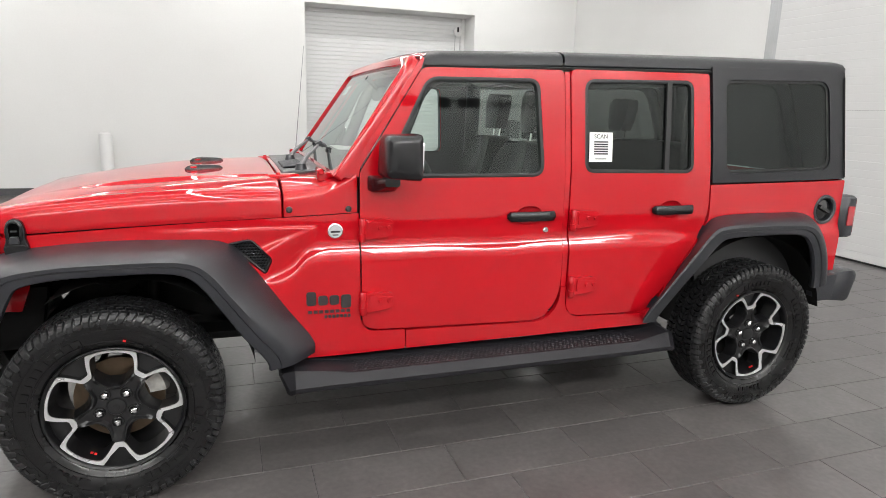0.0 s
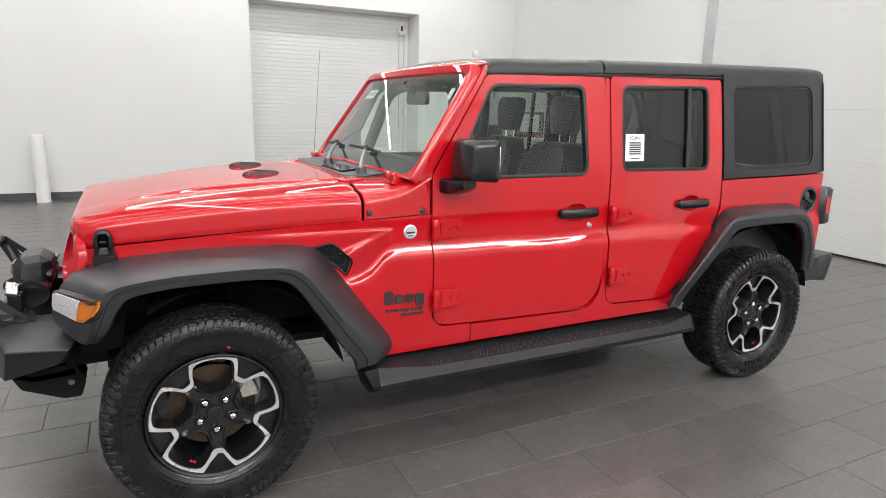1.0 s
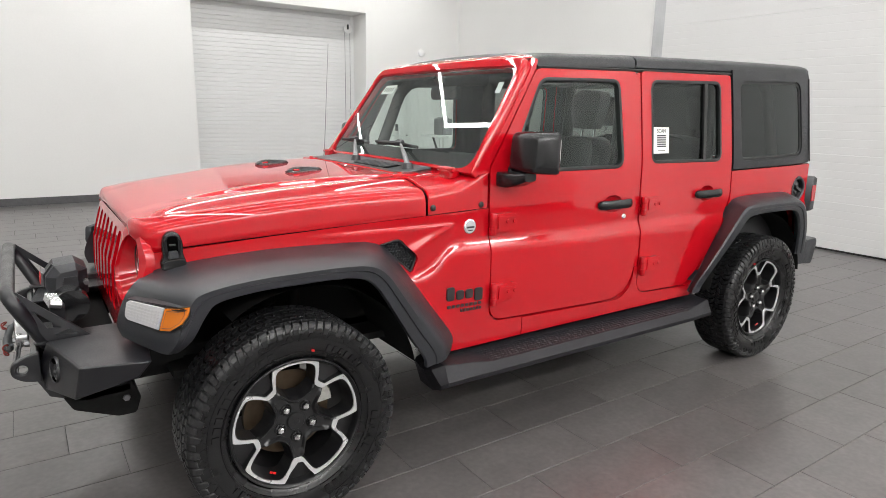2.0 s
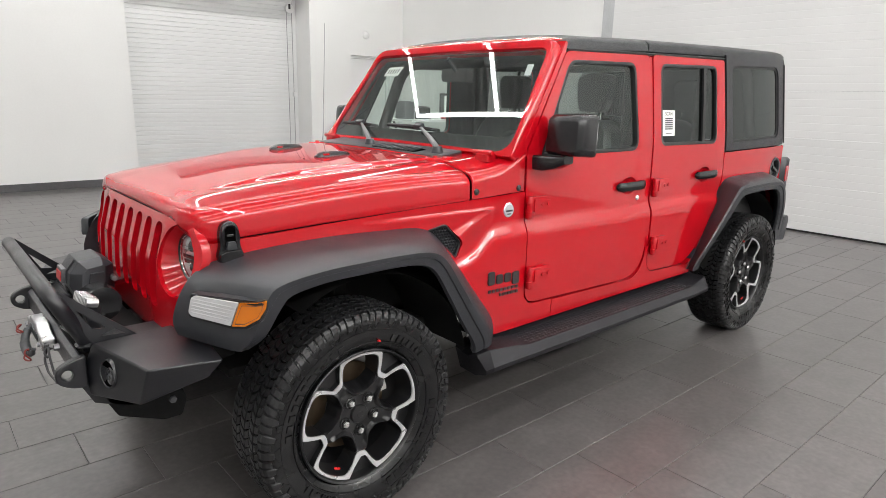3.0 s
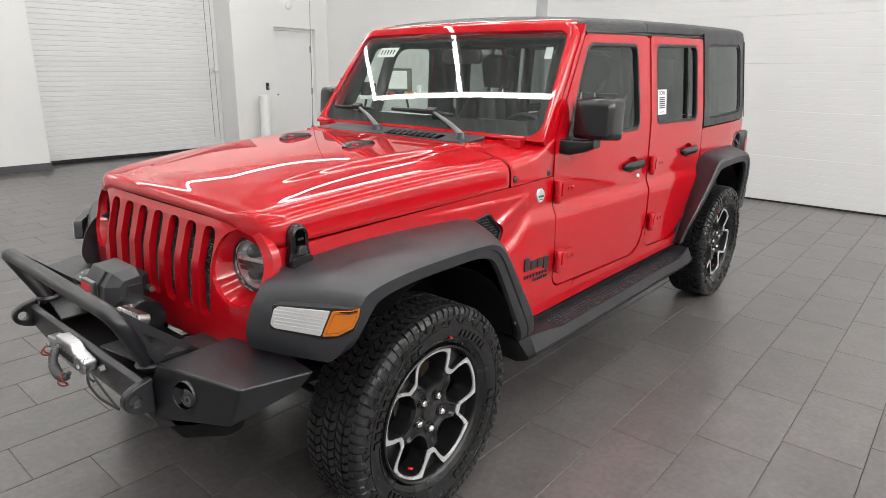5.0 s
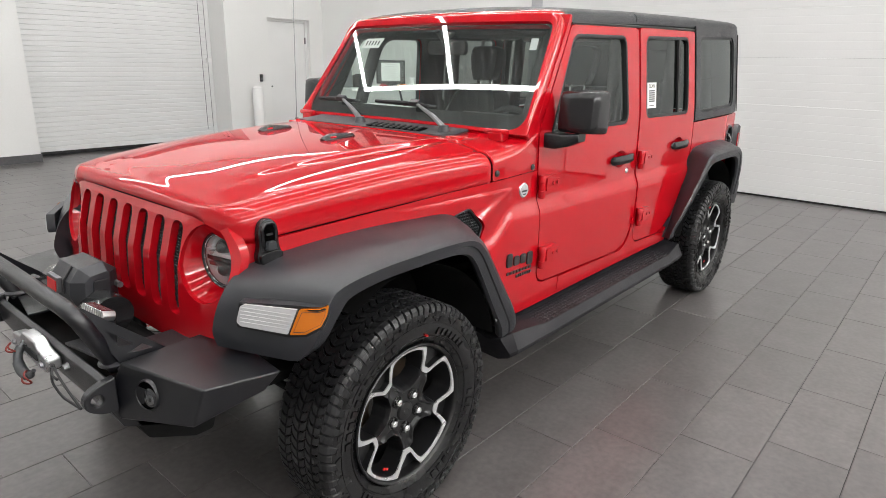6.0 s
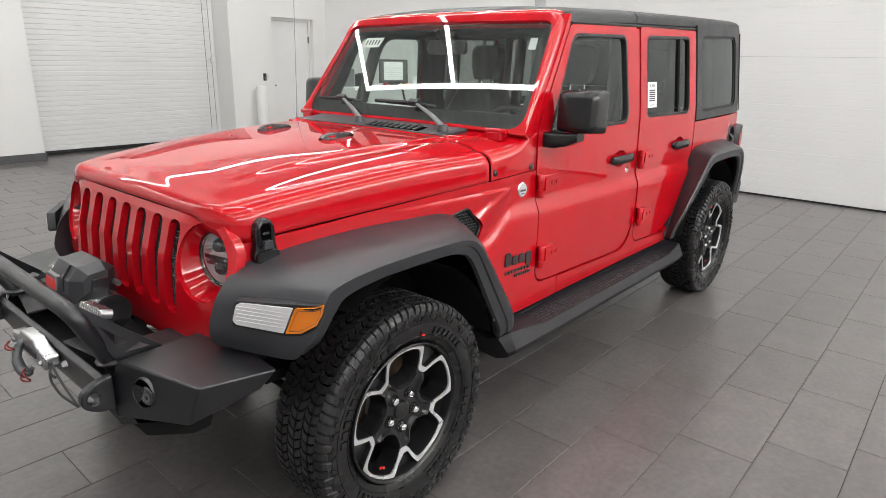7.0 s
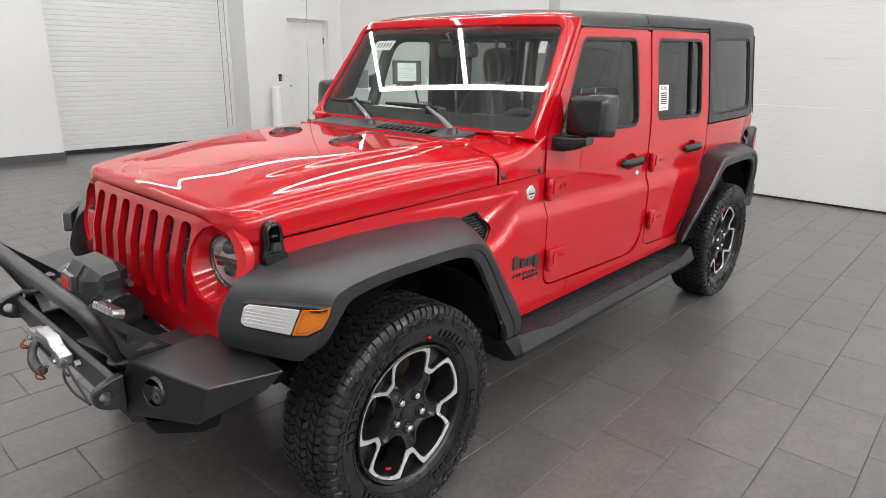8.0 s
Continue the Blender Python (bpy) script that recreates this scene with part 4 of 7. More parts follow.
            rows.append([(cx + rr * c_, s * 0.86, zc + rr * s_), (cx + rr * c_, s * 0.48, zc + rr * s_)])
        bm = loft(rows)
        bm.faces.new([bm.verts.new((cx + r * 1.05 * math.cos(radians(a)), s * 0.48, zc + r * 1.05 * math.sin(radians(a)))) for a in range(10, 126 if nm == "front_liner" else 171, 5)])
        part(nm, bm, DARK, car, "dark wheel housing", smooth=40)

for s in (-1, 1):
    part("nose_filler", prism(rounded([(-0.402, 0.70), (-0.372, 0.70), (-0.368, 0.985), (-0.396, 1.005)], 0.008, 2), "y", s * 0.588, s * 0.600), RED, car, "red fender nose", bevel=0.005)
    part("splash_panel", prism([(-0.44, 0.56), (-0.30, 0.58), (-0.26, 0.78), (-0.44, 0.78)], "y", s * 0.50, s * 0.55), DARK, car, "dark inner panel")

# ---------- bonnet ----------
HX = [-0.440, -0.432, -0.422, -0.405, -0.385, -0.36, -0.335, -0.31, -0.28, -0.25, -0.16, -0.04, 0.10, 0.25, 0.40, 0.52, 0.60, 0.638]
HTOP = [(-0.44, 1.064), (-0.430, 1.092), (-0.410, 1.1048), (-0.39, 1.1088), (-0.36, 1.1158), (-0.33, 1.1237), (-0.30, 1.1307), (-0.25, 1.1410), (-0.16, 1.1570), (-0.04, 1.176), (0.10, 1.194), (0.25, 1.206), (0.40, 1.213), (0.52, 1.217), (0.60, 1.2185), (0.64, 1.218), (0.75, 1.214), (0.80, 1.217), (0.86, 1.228), (0.94, 1.250)]
HLOW = [(-0.44, 1.050), (-0.41, 1.006), (-0.36, 1.003), (0.0, 1.030), (0.40, 1.054), (0.64, 1.0655), (0.94, 1.0795)]
HSIDE = [(-0.44, 0.47), (-0.425, 0.535), (-0.405, 0.575), (-0.375, 0.599), (-0.33, 0.612), (0.64, 0.735)]


def hood_section(x, drop=0.0):
    """Right half of the bonnet's section, from the middle to the lower side edge."""
    zt, zl = smooth_table(HTOP, x) - drop, lerp_table(HLOW, x)
    w = lerp_table(HSIDE, x) if x < -0.33 else half(x, 1.05)
    wb = smooth_table([(-0.44, 0.315), (-0.30, 0.330), (-0.12, 0.355), (0.20, 0.415), (0.64, 0.46), (0.94, 0.47)], x)          # raised middle
    dome = smooth_table([(-0.44, 0.0), (-0.345, 0.0), (-0.15, 0.007), (0.05, 0.0145), (0.18, 0.017), (0.35, 0.014), (0.64, 0.007), (0.75, 0.0), (0.94, 0.0)], x)
    zs = zt - dome
    prof = [(wb * k / 8, zt - 0.004 * (k / 8) ** 2) for k in range(9)]
    for k in range(1, 7):                                                       # step down at the dome's edge
        t = k / 6
        prof.append((wb + 0.065 * t, zt - 0.004 - dome * (3 * t * t - 2 * t ** 3)))
    y0, z0 = wb + 0.065, zs - 0.004
    ys, zsd = max(w - lerp_table([(0.64, 0.075), (0.80, 0.055), (0.94, 0.025)], x), y0 + 0.01), zs - smooth_table([(-0.44, 0.0), (-0.36, 0.010), (-0.2, 0.017), (0.3, 0.022), (0.64, 0.032), (0.80, 0.026), (0.90, 0.010), (0.94, 0.004)], x)
    for k in range(1, 9):
        t = k / 8
        prof.append((y0 + (ys - y0) * t, z0 + (zsd - z0) * t ** 1.6))
    dz = min(lerp_table([(0.64, 0.055), (0.80, 0.042), (0.94, 0.020)], x), zsd - zl)
    for k in range(1, 10):                                                      # rounded shoulder
        a = radians(10 * k)
        prof.append((ys + (w - ys) * math.sin(a), zsd - dz * (1 - math.cos(a))))
    zb = prof[-1][1]
    for k in range(1, 4):
        prof.append((w + 0.002 * k / 3, zb + (min(zl, zb) - zb) * k / 3))
    return prof


rows = []
for x in HX:
    prof = hood_section(x)
    rows.append([(x, y, z) for y, z in reversed(prof)] + [(x, -y, z) for y, z in prof[1:]])
bm = loft(rows)
rim = [e for e in bm.edges if e.is_boundary]
ext = bmesh.ops.extrude_edge_only(bm, edges=rim)
for v in (g for g in ext["geom"] if isinstance(g, bmesh.types.BMVert)):
    v.co += Vector((0.012 if v.co.x < 0 else -0.0, 0.02 if v.co.y < -0.5 else (-0.02 if v.co.y > 0.5 else 0), -0.022))
for s in (-1, 1):
    # black line that stands for the shade in the bonnet's side gap
    line = [(x, s * (half(x, 1.02) - 0.0045), lerp_table(HLOW, x) - 0.0035) for x in [-0.33 + 0.05 * k for k in range(20)]]
    part("fender_gap_seal", tube(line, 0.0030, 6), HOLE, car, "dark line for the shade in the gap along the bonnet edge")
hood = part("bonnet", bm, RED, car, "red bonnet with a raised middle", smooth=40)
mod = hood.modifiers.new("smooth", "SUBSURF")
mod.levels = mod.render_levels = 2
for p in hood.data.polygons:
    p.use_smooth = True

for y in (-0.18, 0.25):      # black footman loops on the bonnet
    rows = []
    for u, w, h in ((0.0, 0.016, 0.006), (0.012, 0.023, 0.015), (0.035, 0.026, 0.021), (0.06, 0.025, 0.023), (0.085, 0.021, 0.021), (0.13, 0.019, 0.018), (0.155, 0.016, 0.014), (0.165, 0.010, 0.006)):
        rows.append([(0.247 + u, y - w, 0), (0.247 + u, y - w * 0.9, h * 0.6), (0.247 + u, y - w * 0.45, h), (0.247 + u, y + w * 0.45, h), (0.247 + u, y + w * 0.9, h * 0.6), (0.247 + u, y + w, 0)])
    lo = part("bonnet_bumper", moved(loft(rows, cap=True), pose(0, 0, 1.1925, 0, -1.6, 0) @ pose(0, 0, 0.006)), LATCH, hood, "black bonnet rest with a loop", smooth=40)
    part("loop_gap", moved(box(0.272, 0.300, y - 0.0272, y + 0.0272, 0.007, 0.015), pose(0, 0, 1.1985, 0, -1.6, 0)), RED, lo, "red gap in the loop", bevel=0.003)

for s in (-1, 1):            # bonnet latches
    bx = -0.326
    w = half(bx, 1.0)
    shape = rounded([(bx - 0.036, 0.930), (bx + 0.040, 0.934), (bx + 0.044, 0.958), (bx + 0.034, 0.985), (bx + 0.036, 1.022), (bx + 0.027, 1.054), (bx + 0.010, 1.067), (bx - 0.010, 1.067), (bx - 0.026, 1.053), (bx - 0.034, 1.022), (bx - 0.031, 0.985), (bx - 0.041, 0.958)], [0.008, 0.008, 0.010, 0.02, 0.03, 0.02, 0.02, 0.02, 0.02, 0.03, 0.02, 0.010], 4)
    base = part("bonnet_latch", prism(shape, "y", s * (w - 0.004), s * (w + 0.026)), LATCH, car, "black rubber bonnet latch", bevel=0.007, seg=3)
    frame2 = rounded([(bx - 0.020, 0.988), (bx + 0.020, 0.988), (bx + 0.022, 1.040), (bx + 0.012, 1.054), (bx - 0.012, 1.054), (bx - 0.022, 1.040)], 0.006, 3)
    part("strap_frame", ring_strip(frame2, -0.004, 0.006, lambda x, z, d=0.0: (x, s * (w + 0.030 + d), z), 0.008), LATCH, base, smooth=40)
    # flat black face for the shade inside the strap's opening
    part("strap_window", prism(grow(frame2, -0.004), "y", s * (w + 0.0262), s * (w + 0.0266)), HOLE, base, "dark window in the strap")
    part("catch", prism(rounded([(bx - 0.011, 1.018), (bx + 0.011, 1.018), (bx + 0.011, 1.026), (bx - 0.011, 1.026)], 0.002, 2), "y", s * (w + 0.0262), s * (w + 0.030)), GLOSSBLACK, base, bevel=0.001)
    part("pull_lip", prism(rounded([(bx - 0.017, 0.976), (bx + 0.017, 0.976), (bx + 0.013, 1.002), (bx - 0.013, 1.002)], 0.003, 2), "y", s * (w + 0.024), s * (w + 0.041)), BLACK, base, "dark grey pull lip", bevel=0.006, seg=2)
    part("latch_foot", prism(rounded([(bx - 0.033, 0.934), (bx + 0.038, 0.938), (bx + 0.038, 0.966), (bx + 0.020, 0.972), (bx - 0.020, 0.970), (bx - 0.038, 0.962)], 0.006, 3), "y", s * (w + 0.020), s * (w + 0.036)), LATCH, base, bevel=0.005, seg=3)

# ---------- grille ----------
def gx(z):
    """Front face of the grille, leaning back above and below its crease."""
    return lerp_table([(0.60, -0.475), (0.66, -0.487), (0.78, -0.492), (0.90, -0.484), (1.03, -0.448), (1.056, -0.436), (1.070, -0.418)], z)


def sweep(y):
    """How far the grille is swept back towards its sides."""
    return 0.10 * max(0, abs(y) - 0.33) ** 1.5 + 9 * max(0, abs(y) - 0.57) ** 2 + 0.026 * (max(0.0, abs(y) - 0.38) / 0.236) ** 1.4


outline = rounded([(-0.616, 0.985), (-0.612, 0.80), (-0.56, 0.69), (-0.50, 0.628), (0.50, 0.628), (0.56, 0.69), (0.612, 0.80), (0.616, 0.985), (0.555, 1.056), (-0.555, 1.056)], [0.06, 0.1, 0.03, 0.04, 0.04, 0.03, 0.1, 0.06, 0.08, 0.08], 6)
slots = [rounded([(y - 0.033, 0.738), (y + 0.033, 0.738), (y + 0.036, 0.90), (y + 0.034, 1.032), (y - 0.034, 1.032), (y - 0.036, 0.90)], [0.025, 0.025, 0, 0.03, 0.03, 0], 5) for y in (-0.339, -0.226, -0.113, 0.0, 0.113, 0.226, 0.339)]
lampc = [(-0.488, 0.925), (0.488, 0.925)]
rings = [[(cy + 0.108 * math.cos(2 * math.pi * k / 36), cz + 0.118 * math.sin(2 * math.pi * k / 36)) for k in range(36)] for cy, cz in lampc]
for sl in slots:
    sl.reverse()
bm = sheet(outline, slots + rings, lambda y, z: (gx(z) + sweep(y), y, z), 0.025, 0.027, (1, 0, 0))
grille = part("grille", bm, RED, car, "red seven-slot grille", bevel=0.006, seg=3)
for sl, y in zip(slots, (-0.339, -0.226, -0.113, 0.0, 0.113, 0.226, 0.339)):
    net = bmesh.new()
    for i in range(-4, 5):
        for j in range(-1, 31):
            cy, cz = y + i * 0.0092 + (j % 2) * 0.0046, 0.752 + j * 0.0092
            if abs(cy - y) > 0.034 or cz > 1.03:
                continue
            xx = gx(cz) + 0.0235
            o = [(xx, cy + 0.0056 * math.cos(radians(60 * k + 30)), cz + 0.0056 * math.sin(radians(60 * k + 30))) for k in range(6)]
            i2 = [(xx + 0.003, cy + 0.0036 * math.cos(radians(60 * k + 30)), cz + 0.0036 * math.sin(radians(60 * k + 30))) for k in range(6)]
            loft([o, i2], close_v=True, bm=net)
    part("mesh_insert", net, LATCH, grille, "black mesh insert", smooth=0)
# shadow line between bonnet lip and grille, drawn as a black tube
gap = [(-0.4325 + 0.10 * max(0, abs(y) - 0.33) ** 1.5 + 14 * max(0, abs(y) - 0.575) ** 2 + 0.35 * max(0, abs(y) - 0.46) ** 1.3, y, 1.0595 - 0.9 * max(0, abs(y) - 0.47) ** 1.4) for y in [-0.56 + 0.04 * k for k in range(29)]]
part("bonnet_seal", tube(gap, 0.0042, 8), HOLE, grille, "black line for the shade under the bonnet edge")
part("radiator_dark", box(-0.400, -0.375, -0.375, 0.375, 0.66, 1.03), DARK, grille)
for s, (cy, cz) in zip((-1, 1), lampc):
    back = gx(cz) + 0.070
    tilt = pose(back, cy, cz, 0, 0, -s * 7)
    rows = []
    for t_, r0, r1 in ((0.0, 0.1085, 0.1185), (0.12, 0.106, 0.115), (0.5, 0.099, 0.105), (0.9, 0.092, 0.094), (1.0, 0.089, 0.090)):
        row = []
        for k in range(48):
            c_, s_ = math.cos(2 * math.pi * k / 48), math.sin(2 * math.pi * k / 48)
            front = gx(cz + 0.118 * s_) + sweep(cy + 0.108 * c_) + 0.012
            row.append((front + (back + s * 0.12 * r0 * c_ + 0.012 - front) * t_, cy + r0 * c_, cz + r1 * s_))
        rows.append(row)
    hl = part("headlamp", loft(rows, close_v=True), RED, grille, "round red lamp recess with a clear lens", smooth=60)
    ring = lambda prof: moved(revolve(prof, 44, "x"), tilt)
    part("lamp_ring", ring([(0.0905, 0.014), (0.089, 0.004), (0.085, 0.001), (0.081, 0.004), (0.079, 0.012)]), GLOSSBLACK, hl, "black lamp ring", smooth=50)
    part("chrome_ring", ring([(0.0812, 0.008), (0.080, 0.005), (0.0787, 0.009)]), CHROME, hl, "thin chrome lamp ring", smooth=50)
    part("lamp_bowl", ring([(0.078, 0.012), (0.070, 0.04), (0.045, 0.055), (0.0, 0.058)]), SILVER, hl, "grey lamp reflector", smooth=50)
    for dz in (-0.034, 0.036):
        part("projector", moved(revolve([(0.0, 0.004), (0.010, 0.006), (0.020, 0.014), (0.025, 0.026), (0.027, 0.05)], 28, "x"), tilt @ pose(0, 0.012, dz)), LAMPGLASS, hl, "dark projector lens", smooth=50)
        part("lamp_fin", moved(prism(rounded([(-0.062, -0.006), (0.062, -0.010), (0.066, 0.004), (-0.064, 0.006)], 0.003, 2), "x", 0.010, 0.05), tilt @ pose(0, 0, dz * 0.45)), SILVER if dz > 0 else GLOSSBLACK, hl, "bright lamp fin", bevel=0.002)
    part("lamp_bar", moved(box(0.012, 0.05, -0.076, 0.076, -0.009, 0.006), tilt), GLOSSBLACK, hl, "black lamp divider", bevel=0.004)
    part("lamp_lens", ring([(0.0, -0.012), (0.03, -0.010), (0.06, -0.003), (0.0785, 0.006)]), LAMPCLEAR, hl, "clear lamp lens", smooth=60)

# ---------- windscreen ----------
U, N = Vector((0.565, 0, 0.825)), Vector((-0.825, 0, 0.565))
BASE = Vector((0.872, 0, 1.252))


def ws(y, v, o=0.0):
    p = BASE + U * v + N * (o + 0.012 * (1 - (y / 0.7) ** 2))
    return (p.x, y, p.z)


def along(poly, step):
    """Cuts the long sides of a closed polygon into pieces; step is the number of pieces of a side, for sides longer than 0.2."""
    out = []
    for i, p in enumerate(poly):
        q = poly[(i + 1) % len(poly)]
        n = step if math.hypot(q[0] - p[0], q[1] - p[1]) > 0.2 else 1
        out += [(p[0] + (q[0] - p[0]) * k / n, p[1] + (q[1] - p[1]) * k / n) for k in range(n)]
    return out


frame_out = rounded([(-0.748, -0.036), (0.748, -0.036), (0.688, 0.585), (-0.688, 0.585)], [0.015, 0.015, 0.085, 0.085], 10)
glass_in = rounded([(-0.722, -0.020), (0.722, -0.020), (0.655, 0.522), (-0.655, 0.522)], [0.10, 0.10, 0.05, 0.05], 10)
rows = []
for (y0, v0), (y1, v1) in zip(along(frame_out, 12), along(glass_in, 12)):
    wide = math.hypot(y1 - y0, v1 - v0)
    roll_r = 0.030 if v0 > 0.0 else 0.006
    row = [ws(y0, v0, 0.012 - roll_r - 0.03)]
    for k in range(13):                      # rolled outer edge, then the flat face
        e = min(roll_r * (1 - math.cos(radians(7.5 * k))), wide * 0.92)
        t = e / wide
        row.append(ws(y0 + (y1 - y0) * t, v0 + (v1 - v0) * t, 0.012 - roll_r * (1 - math.sin(radians(7.5 * k)))))
    row += [ws(y0 + (y1 - y0) * 0.97, v0 + (v1 - v0) * 0.97, 0.0118), ws(y1, v1, 0.009), ws(y1, v1, -0.04)]
    rows.append(row)
wf = part("windscreen_frame", loft(rows, close_u=True), RED, car, "red windscreen frame", smooth=50)
wg = part("windscreen", sheet(glass_in, [], lambda y, v: ws(y, v, 0.0), 0.09, 0.004, tuple(-N)), WINDSHIELD, car, "clear windscreen glass", smooth=60)
part("inner_surround", sheet(frame_out, [grow(glass_in, -0.004)[::-1]], lambda y, v: ws(y * 0.985, v, -0.052), 0.2, 0.0), CABIN, wf, "dark inner windscreen surround")
frit = bmesh.new()
inner = [(y * 0.972, 0.058 + (v + 0.020) * 0.848) for y, v in glass_in]
loft([[ws(y, v, -0.006) for y, v in glass_in], [ws(y, v, -0.006) for y, v in inner]], close_v=True, bm=frit)
part("black_border", frit, FRIT, wg, "black glass border")
part("sticker", loft([[ws(0.515, 0.392, -0.0055), ws(0.375, 0.392, -0.0055)], [ws(0.50, 0.452, -0.0055), ws(0.360, 0.452, -0.0055)]]), PRINT, wg, "white paper sticker")
for k in range(5):
    y = 0.488 - k * 0.023
    part("mark_bar", loft([[ws(y, 0.408, -0.0045), ws(y - 0.009, 0.408, -0.0045)], [ws(y - 0.001, 0.436, -0.0045), ws(y - 0.012, 0.436, -0.0045)]]), INK, wg, "dark handwritten bar")
part("toll_tag", loft([[ws(-0.575, 0.385, -0.0055), ws(-0.612, 0.385, -0.0055)], [ws(-0.565, 0.445, -0.0055), ws(-0.602, 0.445, -0.0055)]]), CLEARLENS, wg, "pale translucent tag")
header = [[(1.178 + u, y, 1.722 + h + 0.010 * (1 - (y / 0.7) ** 2) - 0.7 * max(0.0, abs(y) - 0.58) ** 1.5) for u, h in ((0.0, -0.01), (0.03, 0.012), (0.07, 0.022), (0.13, 0.026), (0.15, 0.0))] for y in (-0.655, -0.62, -0.55, -0.3, 0, 0.3, 0.55, 0.62, 0.655)]
for s in (-1, 1):
    part("a_pillar", side_sheet(s, [(0.893, 1.220), (0.949, 1.226), (0.953, 1.262), (1.222, 1.675), (1.236, 1.715), (1.226, 1.722)], out=-0.002, lip=0.05), RED, wf, "red windscreen pillar side", bevel=0.005, seg=3)
part("windscreen_header", loft(header), RED, wf, "red header above the glass", smooth=60)

# cowl top with wiper grille
rows = []
for x in (0.6425, 0.646, 0.68, 0.74, 0.80, 0.86, 0.90, 0.936, 0.940):
    prof = hood_section(x, 0.006 if x < 0.645 or x > 0.937 else 0.0)
    k = 0.004 if x < 0.645 or x > 0.937 else 0.0
    rows.append([(x, y - k * (y > 0.5), z) for y, z in reversed(prof)] + [(x, -y + k * (y > 0.5), z) for y, z in prof[1:]])
ct = part("cowl", loft(rows), RED, car, "red cowl panel below the windscreen", smooth=50)
for s in (-1, 1):
    for x in (0.664, 0.903):
        part("cowl_bolt", moved(revolve([(0, -0.008), (0.007, -0.008), (0.009, -0.006), (0.013, -0.004), (0.014, 0.002)], 18), pose(x, s * (half(x, 1.05) + 0.001), 1.094, 0, 0, 0 if s < 0 else 180)), BADGEGREY, ct, "dark round bolt")
gr = part("cowl_grille", loft([[(x, y, z + 0.004 * (1 - (y / 0.7) ** 2) - (0.004 if y in (-0.452, 0.56) else 0.0)) for x, z in ((0.660, 1.198), (0.663, 1.216), (0.75, 1.2195), (0.815, 1.227), (0.835, 1.231), (0.838, 1.21))] for y in (-0.452, -0.446, -0.40, -0.2, 0, 0.2, 0.45, 0.555, 0.56)], cap=True), BLACK, car, "black cowl vent panel", smooth=40)
for k in range(9):
    y = -0.270 + k * 0.0375
    # slots are black blocks, their inner shade put into the colour
    part("vent_slot", moved(box(-0.058, 0.048, -0.0115, 0.0115, -0.004, 0.0015), pose(0.735, y, 1.2232, 0, -3.5, 20)), HOLE, gr)
    part("vent_rib", moved(box(-0.058, 0.048, -0.0060, 0.0060, -0.004, 0.008), pose(0.735, y + 0.0188, 1.2232, 8, -3.5, 20)), BLACK, gr, bevel=0.002)
for y in (-0.625, 0.625):
    hb = part("hinge_bracket", tube([(0.802, y - 0.058, 1.240), (0.802, y - 0.054, 1.240), (0.802, y + 0.054, 1.240), (0.802, y + 0.058, 1.240)], [0.009, 0.012, 0.012, 0.009], 14), RED, ct, "red windscreen hinge bracket", smooth=50)
    part("hinge_foot", prism(rounded([(0.79, y - 0.04), (0.86, y - 0.03), (0.86, y + 0.03), (0.79, y + 0.04)], 0.01, 2), "z", 1.200, 1.236), RED, hb, bevel=0.005)
    bh = part("bonnet_hinge", prism(rounded([(0.60, y * 0.80 - 0.03), (0.68, y * 0.80 - 0.04), (0.73, y * 0.8 - 0.015), (0.73, y * 0.8 + 0.015), (0.68, y * 0.8 + 0.04), (0.60, y * 0.8 + 0.03)], 0.012, 3), "z", 1.190, 1.2165), RED, car, "red bonnet hinge", bevel=0.006)
    part("hinge_bolt", moved(revolve([(0, 0.006), (0.008, 0.006), (0.010, 0)], 12, "z"), pose(0.64, y * 0.8, 1.2165)), RED, bh)
for y0, tip, a, b in ((-0.381, (0.888, -0.095, 1.316), (0.905, 0.190, 1.312), (0.925, -0.205, 1.302)), (0.157, (0.900, 0.445, 1.312), (0.925, 0.66, 1.303), (0.924, 0.318, 1.300))):
    piv = (0.752, y0, 1.240)
    wa = part("wiper", tube([piv, Vector(piv).lerp(Vector(tip), 0.35) + Vector((-0.006, 0, 0.012)), Vector(tip) + Vector((-0.012, 0, 0.008))], [0.013, 0.011, 0.006], 10), WIPERGREY, car, "grey wiper arm with black blade")
    part("pivot", moved(revolve([(0.0, 0.012), (0.020, 0.010), (0.026, -0.01), (0.03, -0.02)], 18, "z"), pose(*piv)), BLACK, wa, "black pivot cap")
    part("blade", tube([Vector(a) + Vector((-0.014, 0, 0.006)), Vector(a).lerp(Vector(b), 0.5) + Vector((-0.018, 0, 0.010)), Vector(b) + Vector((-0.014, 0, 0.006))], [0.008, 0.012, 0.008], 8), SEAL, wa, "black wiper blade")
    part("blade_joint", moved(box(-0.014, 0.014, -0.03, 0.03, -0.011, 0.011), pose(tip[0] - 0.016, tip[1], tip[2] + 0.01, 0, -30, 0)), BLACK, wa, bevel=0.004)
ant = part("antenna", tube([(0.83, 0.775, 1.16), (0.845, 0.785, 1.25), (0.915, 0.86, 1.875)], [0.004, 0.0024, 0.0013], 8), GREYMETAL, car, "thin dark aerial")
part("antenna_base", moved(revolve([(0.0, 0.03), (0.010, 0.028), (0.018, 0.0), (0.02, -0.06)], 14, "z"), pose(0.832, 0.768, 1.17)), BLACK, ant)

